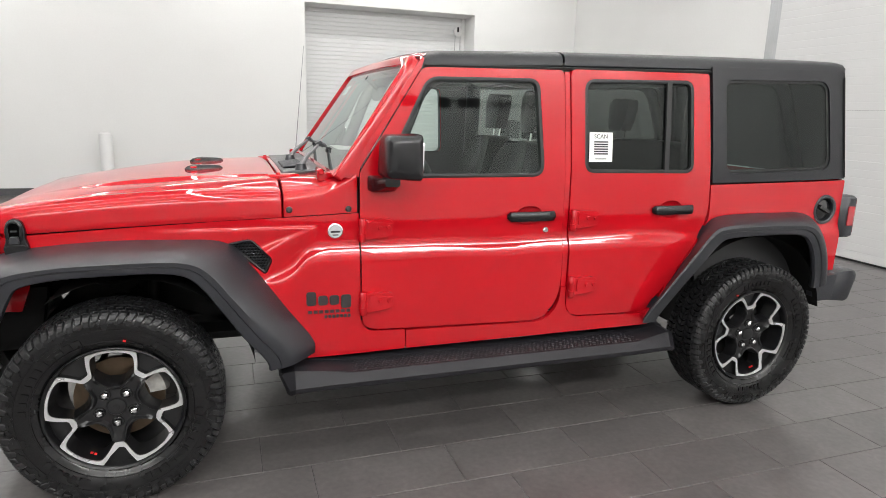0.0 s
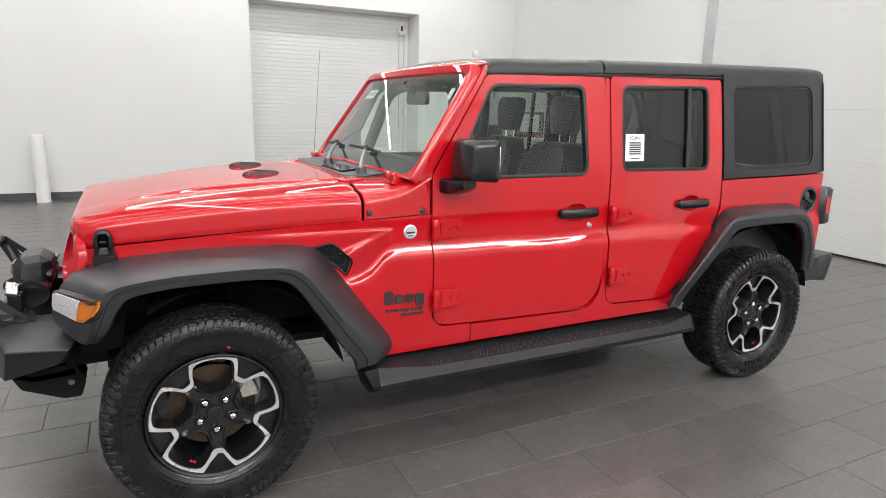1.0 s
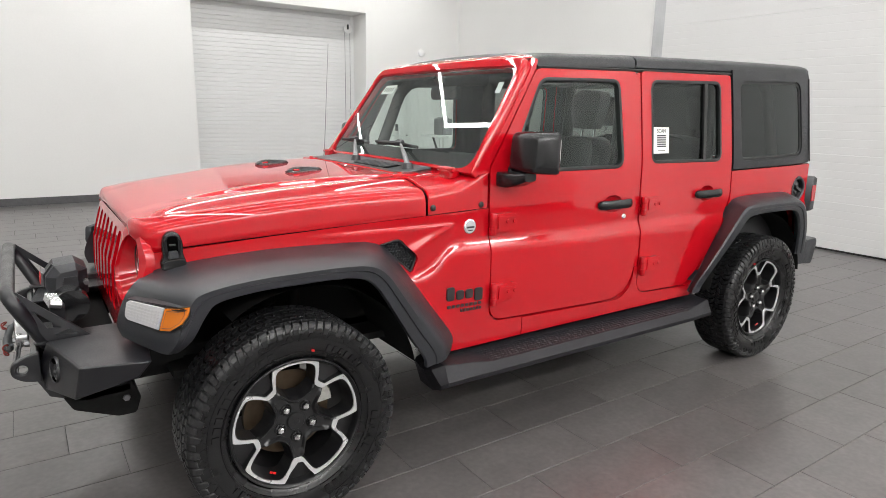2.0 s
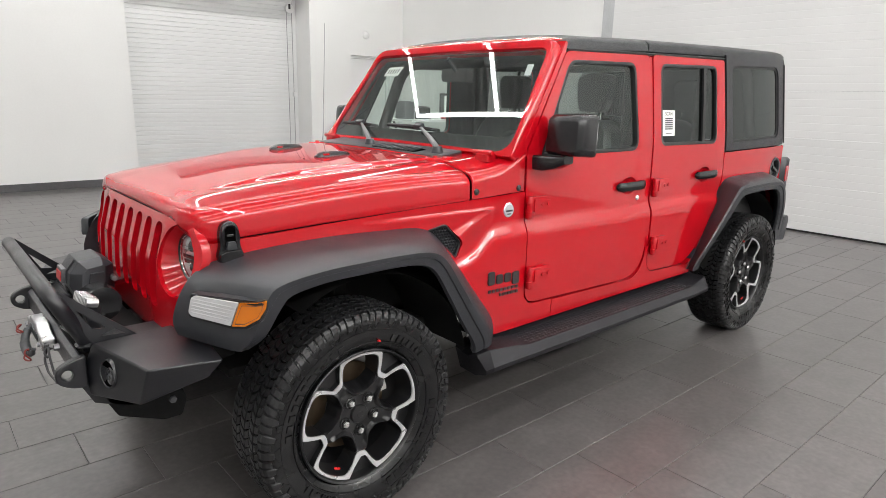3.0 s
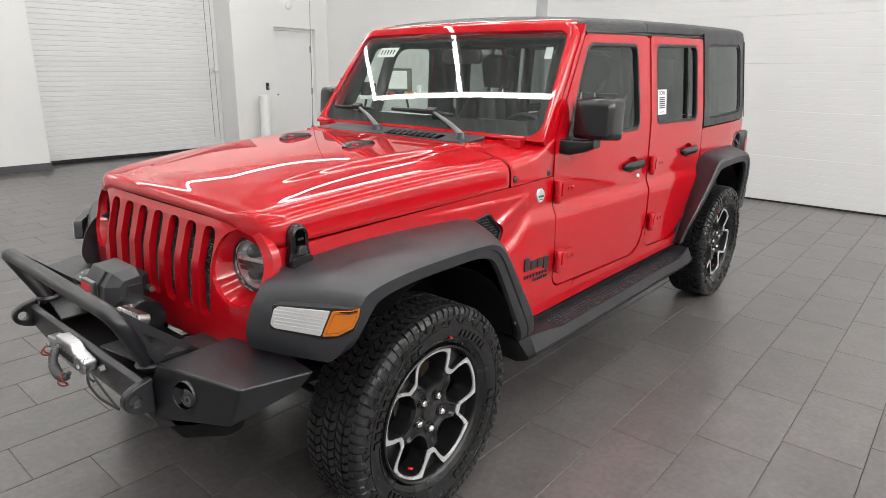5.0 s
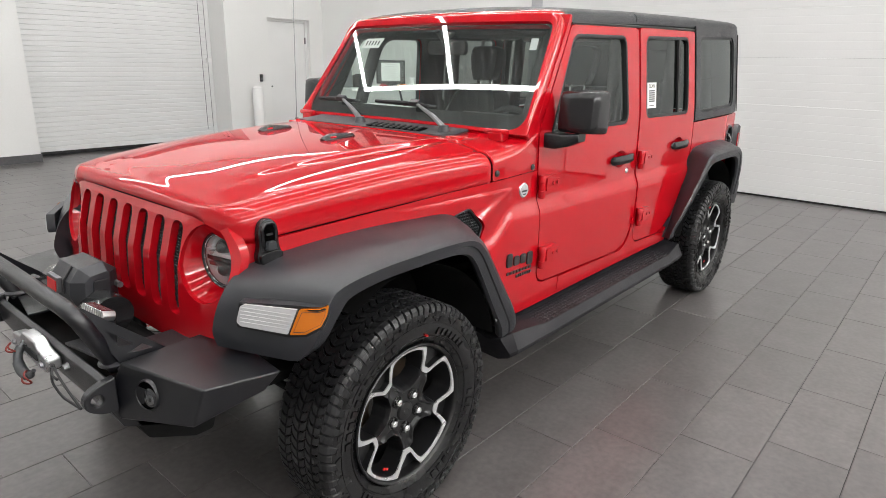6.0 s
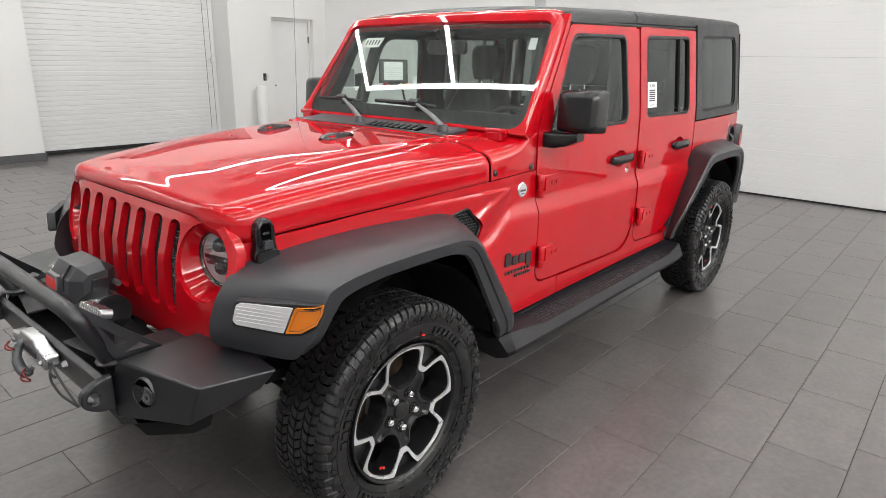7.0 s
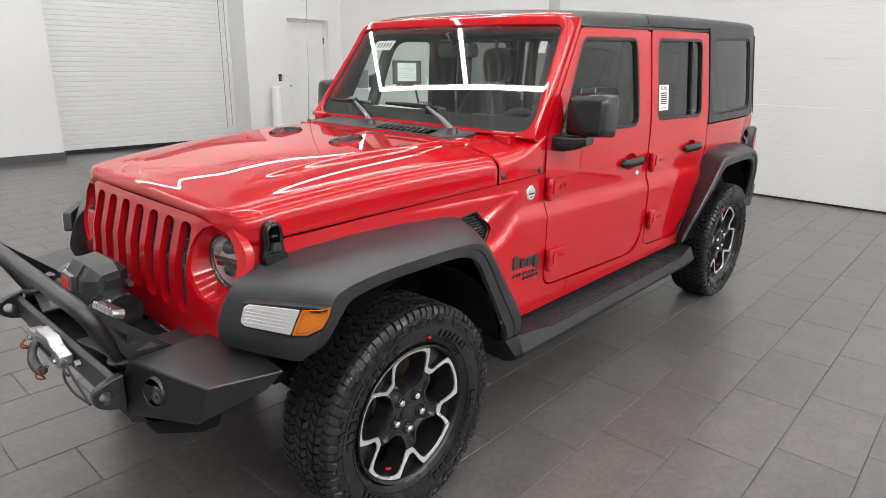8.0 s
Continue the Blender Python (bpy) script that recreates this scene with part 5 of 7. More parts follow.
# ---------- hardtop ----------
def roof_rows(xs, ztab, wtab, edge):
    rows = []
    for x in xs:
        zt, w = lerp_table(ztab, x), lerp_table(wtab, x)
        prof = [(w, zt - edge), (w + 0.006, zt - edge + 0.006), (w + 0.004, zt - 0.028), (w - 0.012, zt - 0.012), (w - 0.04, zt - 0.002), (w - 0.10, zt + 0.006), (w * 0.6, zt + 0.016), (w * 0.3, zt + 0.022), (0.0, zt + 0.024)]
        rows.append([(x, -y, z) for y, z in prof] + [(x, y, z) for y, z in prof[-2::-1]])
    return rows


ZT = [(1.215, 1.714), (1.25, 1.737), (1.30, 1.752), (1.9, 1.778), (2.7, 1.800), (3.4, 1.815), (3.58, 1.816), (3.615, 1.812), (3.63, 1.802)]
WT = [(1.215, 0.682), (1.9, 0.693), (2.7, 0.700), (3.4, 0.694), (3.58, 0.686), (3.615, 0.676), (3.63, 0.660)]
part("front_roof_panel", loft(roof_rows([1.215, 1.235, 1.26, 1.32, 1.55, 1.80, 1.878, 1.884], ZT, WT, 0.067)), TOPBLACK, car, "black removable front roof panel", smooth=45)
ht = part("hardtop", loft(roof_rows([1.896, 1.902, 2.0, 2.4, 2.8, 3.2, 3.45, 3.55, 3.60, 3.618, 3.63], ZT, WT, 0.067)), TOPBLACK, car, "black hardtop", smooth=45)
part("roof_liner", prism([(1.23, 1.715), (3.58, 1.770), (3.58, 1.760), (1.23, 1.705)], "y", -0.66, 0.66), HEADLINER, car, "grey roof lining")
for s in (-1, 1):
    part("corner_seam", tube([(3.598, s * (half(3.6, 1.74) + 0.004), 1.735), (3.652, s * (half(3.6, 1.2) + 0.002), 1.205)], 0.004, 6), SEAL, ht)
part("drip_rail", tube([(1.235, -0.694, 1.686), (1.9, -0.698, 1.704), (2.68, -0.704, 1.7235), (3.1, -0.7055, 1.7375), (3.5, -0.694, 1.743), (3.598, -0.683, 1.742)], 0.007, 6), SEAL, car, "black drip seal")
part("drip_rail", tube([(1.235, 0.694, 1.686), (1.9, 0.698, 1.704), (2.68, 0.704, 1.7235), (3.1, 0.7055, 1.7375), (3.5, 0.694, 1.743), (3.598, 0.683, 1.742)], 0.007, 6), SEAL, car, "black drip seal")
for s in (-1, 1):
    P = lambda x, z, d=0.0: (x, s * (half(x, z) + d - 0.10 * max(0.0, x - 3.52) ** 1.2), z)
    side = rounded([(2.704, 1.748), (2.738, 1.184), (3.668, 1.196), (3.605, 1.768)], [0.005, 0.008, 0.02, 0.02], 3)
    hs = part("hardtop_side", sheet(side, [grow(QWIN, 0.012)], lambda x, z: P(x, z, 0.004), 0.06, 0.03, (0, -s, 0)), TOPBLACK, car, "black hardtop side", bevel=0.006, seg=3)
    ring = grow(QWIN, 0.055)
    part("window_border", ring_strip(QWIN, -0.004, 0.014, lambda x, z, d=0.0: P(x, z, d - 0.004), 0.02), SEAL, hs, smooth=50)
    part("window_pane", sheet(QWIN, [], lambda x, z: P(x, z, -0.008), 0.12, 0.004, (0, -s, 0)), TINT, hs, "dark privacy glass")
    corner = [[(x, s * y, z) for x, y in ((3.600 + (3.665 - 3.600) * (1.76 - z) / 0.57, half(3.6, z) - 0.012), (3.63 + 0.065 * (1.76 - z) / 0.57, half(3.6, z) - 0.03), (3.64 + 0.07 * (1.76 - z) / 0.57, half(3.6, z) - 0.09), (3.645 + 0.07 * (1.76 - z) / 0.57, 0.0))] for z in (1.765, 1.6, 1.4, 1.195)]
    part("hardtop_corner", loft(corner), TOPBLACK, ht, "black hardtop rear face", smooth=60)
    body = [[(x, s * y, z) for x, y in ((3.655, half(3.6, z) - 0.006), (3.675, half(3.6, z) - 0.03), (3.682, half(3.6, z) - 0.08), (3.682, 0.0))] for z in (1.19, 1.0, 0.8, 0.60)]
    part("tailgate_half", loft(body), RED, car, "red rear body face", smooth=60)

# ---------- wheels ----------
R_T = 0.397
random.seed(4)


def ring_row(profile, n):
    return [[(r * math.cos(2 * math.pi * k / n), h, r * math.sin(2 * math.pi * k / n)) for r, h in profile] for k in range(n)]


def build_wheel():
    w = part("wheel", revolve([(0.243, -0.055), (0.232, -0.030), (0.222, 0.0), (0.212, 0.03), (0.205, 0.13), (0.235, 0.15)], 64), SATIN, car, "black alloy wheel with machined edge and all-terrain tyre", smooth=50)
    prof = [(0.240, -0.060), (0.2475, -0.086), (0.254, -0.096), (0.264, -0.100), (0.272, -0.106), (0.288, -0.114), (0.310, -0.119), (0.335, -0.121), (0.356, -0.120), (0.370, -0.116), (0.381, -0.106), (0.386, -0.095), (0.3875, -0.06), (0.388, 0.0), (0.3875, 0.06), (0.386, 0.095), (0.380, 0.110), (0.35, 0.122), (0.30, 0.116), (0.26, 0.10), (0.240, 0.075)]
    ty = part("tyre", revolve(prof, 96), RUBBER, w, "black all-terrain tyre with tread blocks", smooth=45)
    bm = bmesh.new()

    def block(a, da, h0, h1, r0, r1, skew=0.0):
        """A tread block with a zig-zag plan: two halves slanting opposite ways."""
        hm = (h0 + h1) / 2
        plan = [(-1, h0), (1, h0), (1.35, hm), (1, h1), (-1, h1), (-0.65, hm)]
        lo, hi = [], []
        for u, h in plan:
            ang = a + da * u + skew * (h - hm)
            lo.append(bm.verts.new((r0 * math.cos(ang), h, r0 * math.sin(ang))))
            ang = a + da * 0.90 * u + skew * (h - hm)
            hh = hm + (h - hm) * 0.93
            hi.append(bm.verts.new((r1 * math.cos(ang), hh, r1 * math.sin(ang))))
        bm.faces.new(hi)
        for i in range(6):
            bm.faces.new((lo[i], lo[(i + 1) % 6], hi[(i + 1) % 6], hi[i]))

    n = 40
    p = 2 * math.pi / n
    for i in range(n):
        a = p * i
        for h0, h1, off, sk in ((-0.093, -0.064, 0.0, 1.0), (-0.060, -0.034, 0.5, -1.6), (-0.0305, -0.001, 0.15, 1.6), (0.003, 0.031, 0.65, -1.6), (0.034, 0.060, 0.3, 1.6), (0.064, 0.093, 0.8, -1.0)):
            for q in (-0.25, 0.25):        # two sipes to a block
                block(a + (off + q) * p, p * 0.195, h0, h1, 0.383, R_T - 0.0012 * (abs(h0 + h1) > 0.12) - random.random() * 0.0006, sk)
        for sg in (-1, 1):                 # shoulder lugs that run down the side wall in turn long and short
            for off, dep, wide in ((0.0, 0.350, 0.20), (0.5, 0.366, 0.165)):
                aa = a + (off + 0.05 * (random.random() - 0.5)) * p
                dep += 0.006 * (random.random() - 0.5)
                out_ = 0.1205 + 0.003 * (i % 3 == 0)
                top = [[bm.verts.new((r * math.cos(aa + (u * k + sh) * p), sg * h, r * math.sin(aa + (u * k + sh) * p))) for u in (-wide, wide)] for r, h, k, sh in ((R_T - 0.003, 0.090, 1.0, 0), (R_T - 0.007, 0.107, 1.0, 0.02), (0.382, 0.1165, 0.95, 0.06), (0.370, out_, 0.85, 0.12), (dep, out_ + 0.001, 0.6, 0.17))]
                base = [[bm.verts.new((r * math.cos(aa + (u + sh) * p), sg * h, r * math.sin(aa + (u + sh) * p))) for u in (-wide - 0.03, wide + 0.03)] for r, h, sh in ((0.383, 0.089, 0), (0.379, 0.104, 0.02), (0.372, 0.112, 0.06), (0.362, 0.116, 0.12), (dep - 0.004, 0.1175, 0.17))]
                for q in range(4):
                    bm.faces.new((top[q][0], top[q][1], top[q + 1][1], top[q + 1][0]))
                    for u in (0, 1):
                        bm.faces.new((top[q][u], top[q + 1][u], base[q + 1][u], base[q][u]))
                bm.faces.new((top[4][0], top[4][1], base[4][1], base[4][0]))
                bm.faces.new((top[0][0], top[0][1], base[0][1], base[0][0]))
    part("tread", bm, TREADRUBBER, ty, smooth=0)
    bm = bmesh.new()                # raised side wall lettering as plain bars, and ribs
    for a0, cnt, wd in ((55, 11, 4.6), (235, 11, 4.6), (145, 7, 3.2), (325, 7, 3.2)):
        for k in range(cnt):
            a = radians(a0 + (k - cnt / 2) * (wd + 1.9))
            d = radians(wd / 2)
            for u0, u1, ra, rb in ((-0.86, 0.86, 0.287, 0.313),):
                q = [[bm.verts.new((r * math.cos(a + u * d), h, r * math.sin(a + u * d))) for u in (u0, u0 * 0.93 + u1 * 0.07, u0 * 0.07 + u1 * 0.93, u1)] for r, h in ((ra, -0.111), (ra + 0.001, -0.1185 - (ra - 0.286) * 0.14), (rb - 0.001, -0.1185 - (rb - 0.286) * 0.14), (rb, -0.114))]
                for i in range(3):
                    for j in range(3):
                        bm.faces.new((q[i][j], q[i][j + 1], q[i + 1][j + 1], q[i + 1][j]))
    for k in range(27):             # raised arrow blocks below the shoulder
        a, rr = radians(360 / 27 * (k + 0.25 * (random.random() - 0.5))), 0.0035 * (random.random() - 0.5)
        for sg in (-1, 1):
            plan = [(0.334, sg * 0.3), (0.352, sg * 2.0), (0.352, sg * 4.6), (0.344, sg * 4.9), (0.343, sg * 3.3), (0.333, sg * 2.0)]
            lo = [bm.verts.new(((r + rr) * math.cos(a + radians(d)), -0.1195, (r + rr) * math.sin(a + radians(d)))) for r, d in plan]
            hi = [bm.verts.new(((r + rr) * math.cos(a + radians(d * 0.97)), -0.1238, (r + rr) * math.sin(a + radians(d * 0.97)))) for r, d in plan]
            bm.faces.new(hi)
            for q in range(6):
                bm.faces.new((lo[q], lo[(q + 1) % 6], hi[(q + 1) % 6], hi[q]))
    loft(ring_row(((0.326, -0.119), (0.3272, -0.1228), (0.3296, -0.1228), (0.331, -0.119)), 96), close_u=True, bm=bm)
    loft(ring_row(((0.2745, -0.106), (0.276, -0.1115), (0.280, -0.113), (0.282, -0.110)), 96), close_u=True, bm=bm)
    part("paint_dot", moved(box(0.282, 0.288, -0.1205, -0.112, -0.005, 0.005), Matrix.Rotation(radians(-169), 4, "Y")), REDMARK, ty, "small red paint dot")
    part("side_wall_lettering", bm, RUBBER, ty, "raised plain side wall bars", smooth=30)
    # machined band in five lobes with five pointed notches between them
    def phase(d):
        return abs(((d + 36) % 72) - 36)
    band_out = lambda d: lerp_table([(0, 0.1655), (4.6, 0.1665), (6.6, 0.1720), (13.2, 0.2260), (14.4, 0.2360), (15.4, 0.2372), (36, 0.2372)], phase(d))
    band_in = lambda d: lerp_table([(0, 0.1450), (6.0, 0.1475), (8.6, 0.156), (14.6, 0.2040), (16.4, 0.2150), (18.4, 0.2215), (21.5, 0.2250), (26, 0.2268), (36, 0.2275)], phase(d))
    pt = lambda r, d, h: (r * math.cos(radians(d)), h, r * math.sin(radians(d)))
    face_h = lambda r: -0.060 - 0.012 * (r - 0.145) / 0.09
    A_ = sorted(set([k * 1.0 for k in range(360)] + [72 * q + sg * e for q in range(5) for e in (4.6, 6.6, 13.2, 14.4, 15.4, 16.4) for sg in (-1, 1)]))
    part("machined_edge", loft([[pt(band_in(d) - 0.0005, d, face_h(band_in(d)) + 0.006), pt(band_in(d) + 0.0012, d, face_h(band_in(d))), pt(band_out(d) - 0.001, d, face_h(band_out(d))), pt(band_out(d), d, face_h(band_out(d)) + 0.004)] for d in A_], close_u=True), SILVER, w, "bright machined wheel edge", smooth=30)
    part("window_wall", loft([[pt(band_in(d), d, face_h(band_in(d)) + 0.004), pt(band_in(d) - 0.003, d, -0.045), pt(band_in(d) - 0.010, d, 0.0), pt(band_in(d) - 0.012, d, 0.012)] for d in A_], close_u=True), SATIN, w, "black wheel window wall", smooth=40)
    part("rim_face", loft([[pt(band_out(d) - 0.001, d, face_h(band_out(d)) + 0.003), pt(min(0.2372, band_out(d) + 0.004), d, -0.042), pt(0.2372, d, -0.040), pt(0.2385, d, -0.072), pt(0.242, d, -0.080), pt(0.2465, d, -0.083), pt(0.250, d, -0.080), pt(0.250, d, -0.06)] for d in A_], close_u=True), SATIN, w, "satin black outer rim", smooth=35)
    star = lambda d: lerp_table([(0, 0.1515), (8.6, 0.1505), (10.4, 0.143), (13.5, 0.125), (18.5, 0.107), (25, 0.0975), (29, 0.0955), (36, 0.0950)], phase(d))
    plate_h = lambda r: lerp_table([(0.0, -0.047), (0.05, -0.047), (0.085, -0.050), (0.12, -0.055), (0.152, -0.060)], r)
    for k in range(5):
        rows = []
        for d in [72 * k - 36 + q * 1.5 for q in range(49)]:
            R_ = star(d)
            ridge = 0.0095 * min(1.0, max(0.0, (phase(d) - 4) / 6))
            rows.append([pt(0.028, d, -0.047), pt(R_ * 0.58, d, plate_h(R_ * 0.58)), pt(R_ * 0.74, d, plate_h(R_ * 0.74) + 0.002), pt(R_ * 0.835, d, plate_h(R_ * 0.835) - ridge), pt(R_ * 0.905, d, plate_h(R_ * 0.905) - ridge), pt(R_ * 0.985, d, plate_h(R_) + 0.004), pt(R_ * 1.0, d, plate_h(R_) + 0.010), pt(R_ + 0.012, d, 0.004)])
        part("spoke", loft(rows), SATIN, w, smooth=25)
    part("centre_cap", revolve([(0.0, -0.0575), (0.024, -0.057), (0.0315, -0.055), (0.0350, -0.050), (0.036, -0.040)], 32), SATIN, w, "black centre cap", smooth=40)
    part("cap_mark", revolve([(0.010, -0.0562), (0.0115, -0.0578), (0.013, -0.0562)], 28), GLOSSBLACK, w)
    for k in range(5):
        a = radians(72 * k)
        x, z = 0.0635 * math.cos(a), 0.0635 * math.sin(a)
        part("lug_nut", moved(revolve([(0.0, -0.068), (0.0075, -0.0672), (0.0125, -0.063), (0.0150, -0.057), (0.0150, -0.040)], 6), pose(x, 0, z)), NUTCHROME, w, "chrome lug nut", smooth=20)
        part("lug_seat", moved(revolve([(0.0140, -0.0482), (0.0172, -0.0482), (0.0190, -0.0540), (0.0205, -0.0545), (0.0235, -0.047)], 24), pose(x, 0, z)), GLOSSBLACK, w)
    rm = Matrix.Rotation(radians(27), 4, "Y")
    for q in (-0.007, 0.007):
        part("red_mark", moved(box(0.2025, 0.2105, -0.050, -0.046, q - 0.005, q + 0.005), rm), REDMARK, w, "small red mark")
    part("brake_disc", revolve([(0.075, 0.035), (0.085, 0.020), (0.165, 0.020), (0.165, 0.045), (0.085, 0.045)], 48), DISC, w, "brake disc with a rusty film", smooth=30)
    part("disc_bell", revolve([(0.0, -0.005), (0.074, -0.005), (0.080, 0.02)], 36), DARK, w)
    cal = [[(r * math.cos(radians(d)), h, r * math.sin(radians(d))) for r, h in ((0.112, -0.0), (0.172, -0.0), (0.182, 0.02), (0.182, 0.07), (0.112, 0.07))] for d in range(96, 128, 4)]
    part("caliper", loft(cal, close_v=True, cap=True), CALIPER, w, "cast grey brake caliper", smooth=40)
    for o in w.children:
        if o.name.split(".")[0] not in ("tyre", "brake_disc", "caliper"):
            o.location.y = -0.020
    return w


wh = build_wheel()
SMALL = Matrix.Diagonal((0.977, 1, 0.977, 1))          # weight on the tyres
HUB, HUBZ = 0.800, 0.385
wh.matrix_basis = pose(0.002, -HUB, HUBZ, 0, 90, 0) @ SMALL


def copy_part(ob, m):
    made = {}
    for o in (ob, *ob.children_recursive):
        made[o] = o.copy()
        scene.collection.objects.link(made[o])
        if o is not ob:
            made[o].parent = made[o.parent]
    made[ob].matrix_basis = m
    return made[ob]


rear = copy_part(wh, pose(3.013, -HUB + 0.018, HUBZ + 0.003, 0, 47, 0) @ SMALL)
for o in rear.children:
    if o.name.startswith("brake_disc"):
        o.data = o.data.copy()
        o.data.materials[0] = DARK
        o["label"] = "dark brake disc"
copy_part(wh, pose(0, HUB, HUBZ, 0, 0, 180) @ pose(0, 0, 0, 0, 40, 0) @ SMALL)
copy_part(wh, pose(3.013, HUB, HUBZ, 0, 0, 180) @ pose(0, 0, 0, 0, 10, 0) @ SMALL)

# axles, frame rails and springs below
for x in (0.0, 3.008):
    ax = part("axle", tube([(x, -0.68, 0.40), (x, 0.68, 0.40)], 0.045, 14), DARK, car, "dark axle tube")
    part("differential", moved(revolve([(0, -0.11), (0.08, -0.10), (0.12, 0.0), (0.08, 0.1), (0, 0.11)], 20), pose(x, 0.1, 0.40)), DARK, ax)
    for s in (-1, 1):
        bm = bmesh.new()
        tube([(x + 0.06 * math.cos(a * 0.7), s * 0.50 + 0.06 * math.sin(a * 0.7), 0.45 + a * 0.0065) for a in range(60)], 0.008, 6, bm)
        part("spring", bm, DARK, car, "dark coil spring")
        part("shock", tube([(x + 0.10, s * 0.58, 0.38), (x + 0.13, s * 0.55, 0.86)], [0.026, 0.022], 12), GREYMETAL if x > 1 else DARK, car, "grey shock absorber")
for s in (-1, 1):
    part("frame_rail", box(-0.50, 3.60, s * 0.40, s * 0.48, 0.50, 0.60), DARK, car, "dark frame rail", bevel=0.01)
part("underbody", box(-0.35, 3.62, -0.62, 0.62, 0.53, 0.56), DARK, car, "dark underbody")
part("steering_rod", tube([(-0.14, -0.66, 0.36), (-0.14, 0.66, 0.36)], 0.014, 8), DARK, car)
part("tow_loop", tube(arc([(3.25, -0.62, 0.86), (3.12, -0.66, 0.86), (3.05, -0.66, 0.83)], 0.04), 0.014, 8), GREYMETAL, car, "grey exhaust bracket")

# ---------- running boards ----------
for s in (-1, 1):
    rows = []
    for x, w0, w1, z in ((0.600, 0.705, 0.815, 0.388), (0.612, 0.700, 0.860, 0.400), (0.66, 0.700, 0.885, 0.417), (0.80, 0.700, 0.895, 0.424), (0.90, 0.700, 0.897, 0.424), (2.30, 0.700, 0.897, 0.424), (2.40, 0.700, 0.892, 0.424), (2.50, 0.700, 0.880, 0.419), (2.545, 0.70, 0.855, 0.404), (2.552, 0.705, 0.82, 0.391)):
        cut = 0.032 if x < 0.63 else 0.0
        rise = 0.030 if x < 0.75 or x > 2.43 else (0.012 if x < 0.85 or x > 2.36 else 0.0)
        rows.append([(x, s * w0, z + rise + 0.012), (x, s * (w0 + 0.035), z + rise + 0.006), (x, s * (w0 + 0.045), z + rise), (x, s * (w1 - 0.034), z + rise - 0.003), (x, s * (w1 - 0.027), z + rise * 0.8 - 0.006), (x + cut * 0.7, s * (w1 - 0.004), z - 0.034), (x + cut * 0.8, s * w1, z - 0.040), (x + cut, s * (w1 - 0.003), z - 0.058), (x + cut, s * (w1 - 0.012), z - 0.066), (x + cut, s * w0, z - 0.06)])
    rb = part("running_board", loft(rows, close_v=True, cap=True), BOARD, car, "black moulded running board", smooth=22)
    bm = bmesh.new()
    for i in range(70):
        for j in range(6):
            x, y = 0.905 + i * 0.0203 + (j % 2) * 0.010, 0.757 + j * 0.0195
            a = 35 if (i + j) % 2 else -35
            moved_ = pose(x, s * y, 0.4205, 0, 0, a)
            vs = [bm.verts.new(moved_ @ Vector(p)) for p in ((-0.008, 0, 0), (0, -0.0030, 0), (0.008, 0, 0), (0, 0.0030, 0), (-0.004, 0, 0.005), (0.004, 0, 0.005))]
            for f in ((0, 1, 5, 4), (1, 2, 5), (2, 3, 4, 5), (3, 0, 4)):
                bm.faces.new([vs[k] for k in f])
    part("step_tread", bm, BLACK, rb, "raised tread pattern", smooth=0)
    part("tread_pad", box(0.90, 2.345, s * 0.748, s * 0.860, 0.4175, 0.4214), SEAL, rb, "black tread pad")
    for x in (0.85, 1.55, 2.25):
        part("bracket", box(x - 0.03, x + 0.03, s * 0.46, s * 0.80, 0.385, 0.415), DARK, rb, bevel=0.005)

# ---------- rear bumper ----------
rbp = part("rear_bumper", loft([[(x, y, z) for x, z in rounded([(3.50 + k, 0.50), (3.78 - k, 0.48), (3.82 - k, 0.62), (3.80 - k, 0.655), (3.60 + k, 0.655)], 0.02, 3)] for y, k in ((-0.815, 0.05), (-0.80, 0.015), (-0.76, 0.0), (-0.4, 0.0), (0.4, 0.0), (0.76, 0.0), (0.80, 0.015), (0.815, 0.05))], close_v=True, cap=True), BLACK, car, "black rear bumper", smooth=40)
part("bumper_end_plate", prism(rounded([(3.44, 0.63), (3.455, 0.53), (3.50, 0.50), (3.60, 0.50), (3.62, 0.65)], 0.012, 3), "y", -0.83, -0.79), BLACK, rbp, bevel=0.006)
rbp.location.z = 0.028

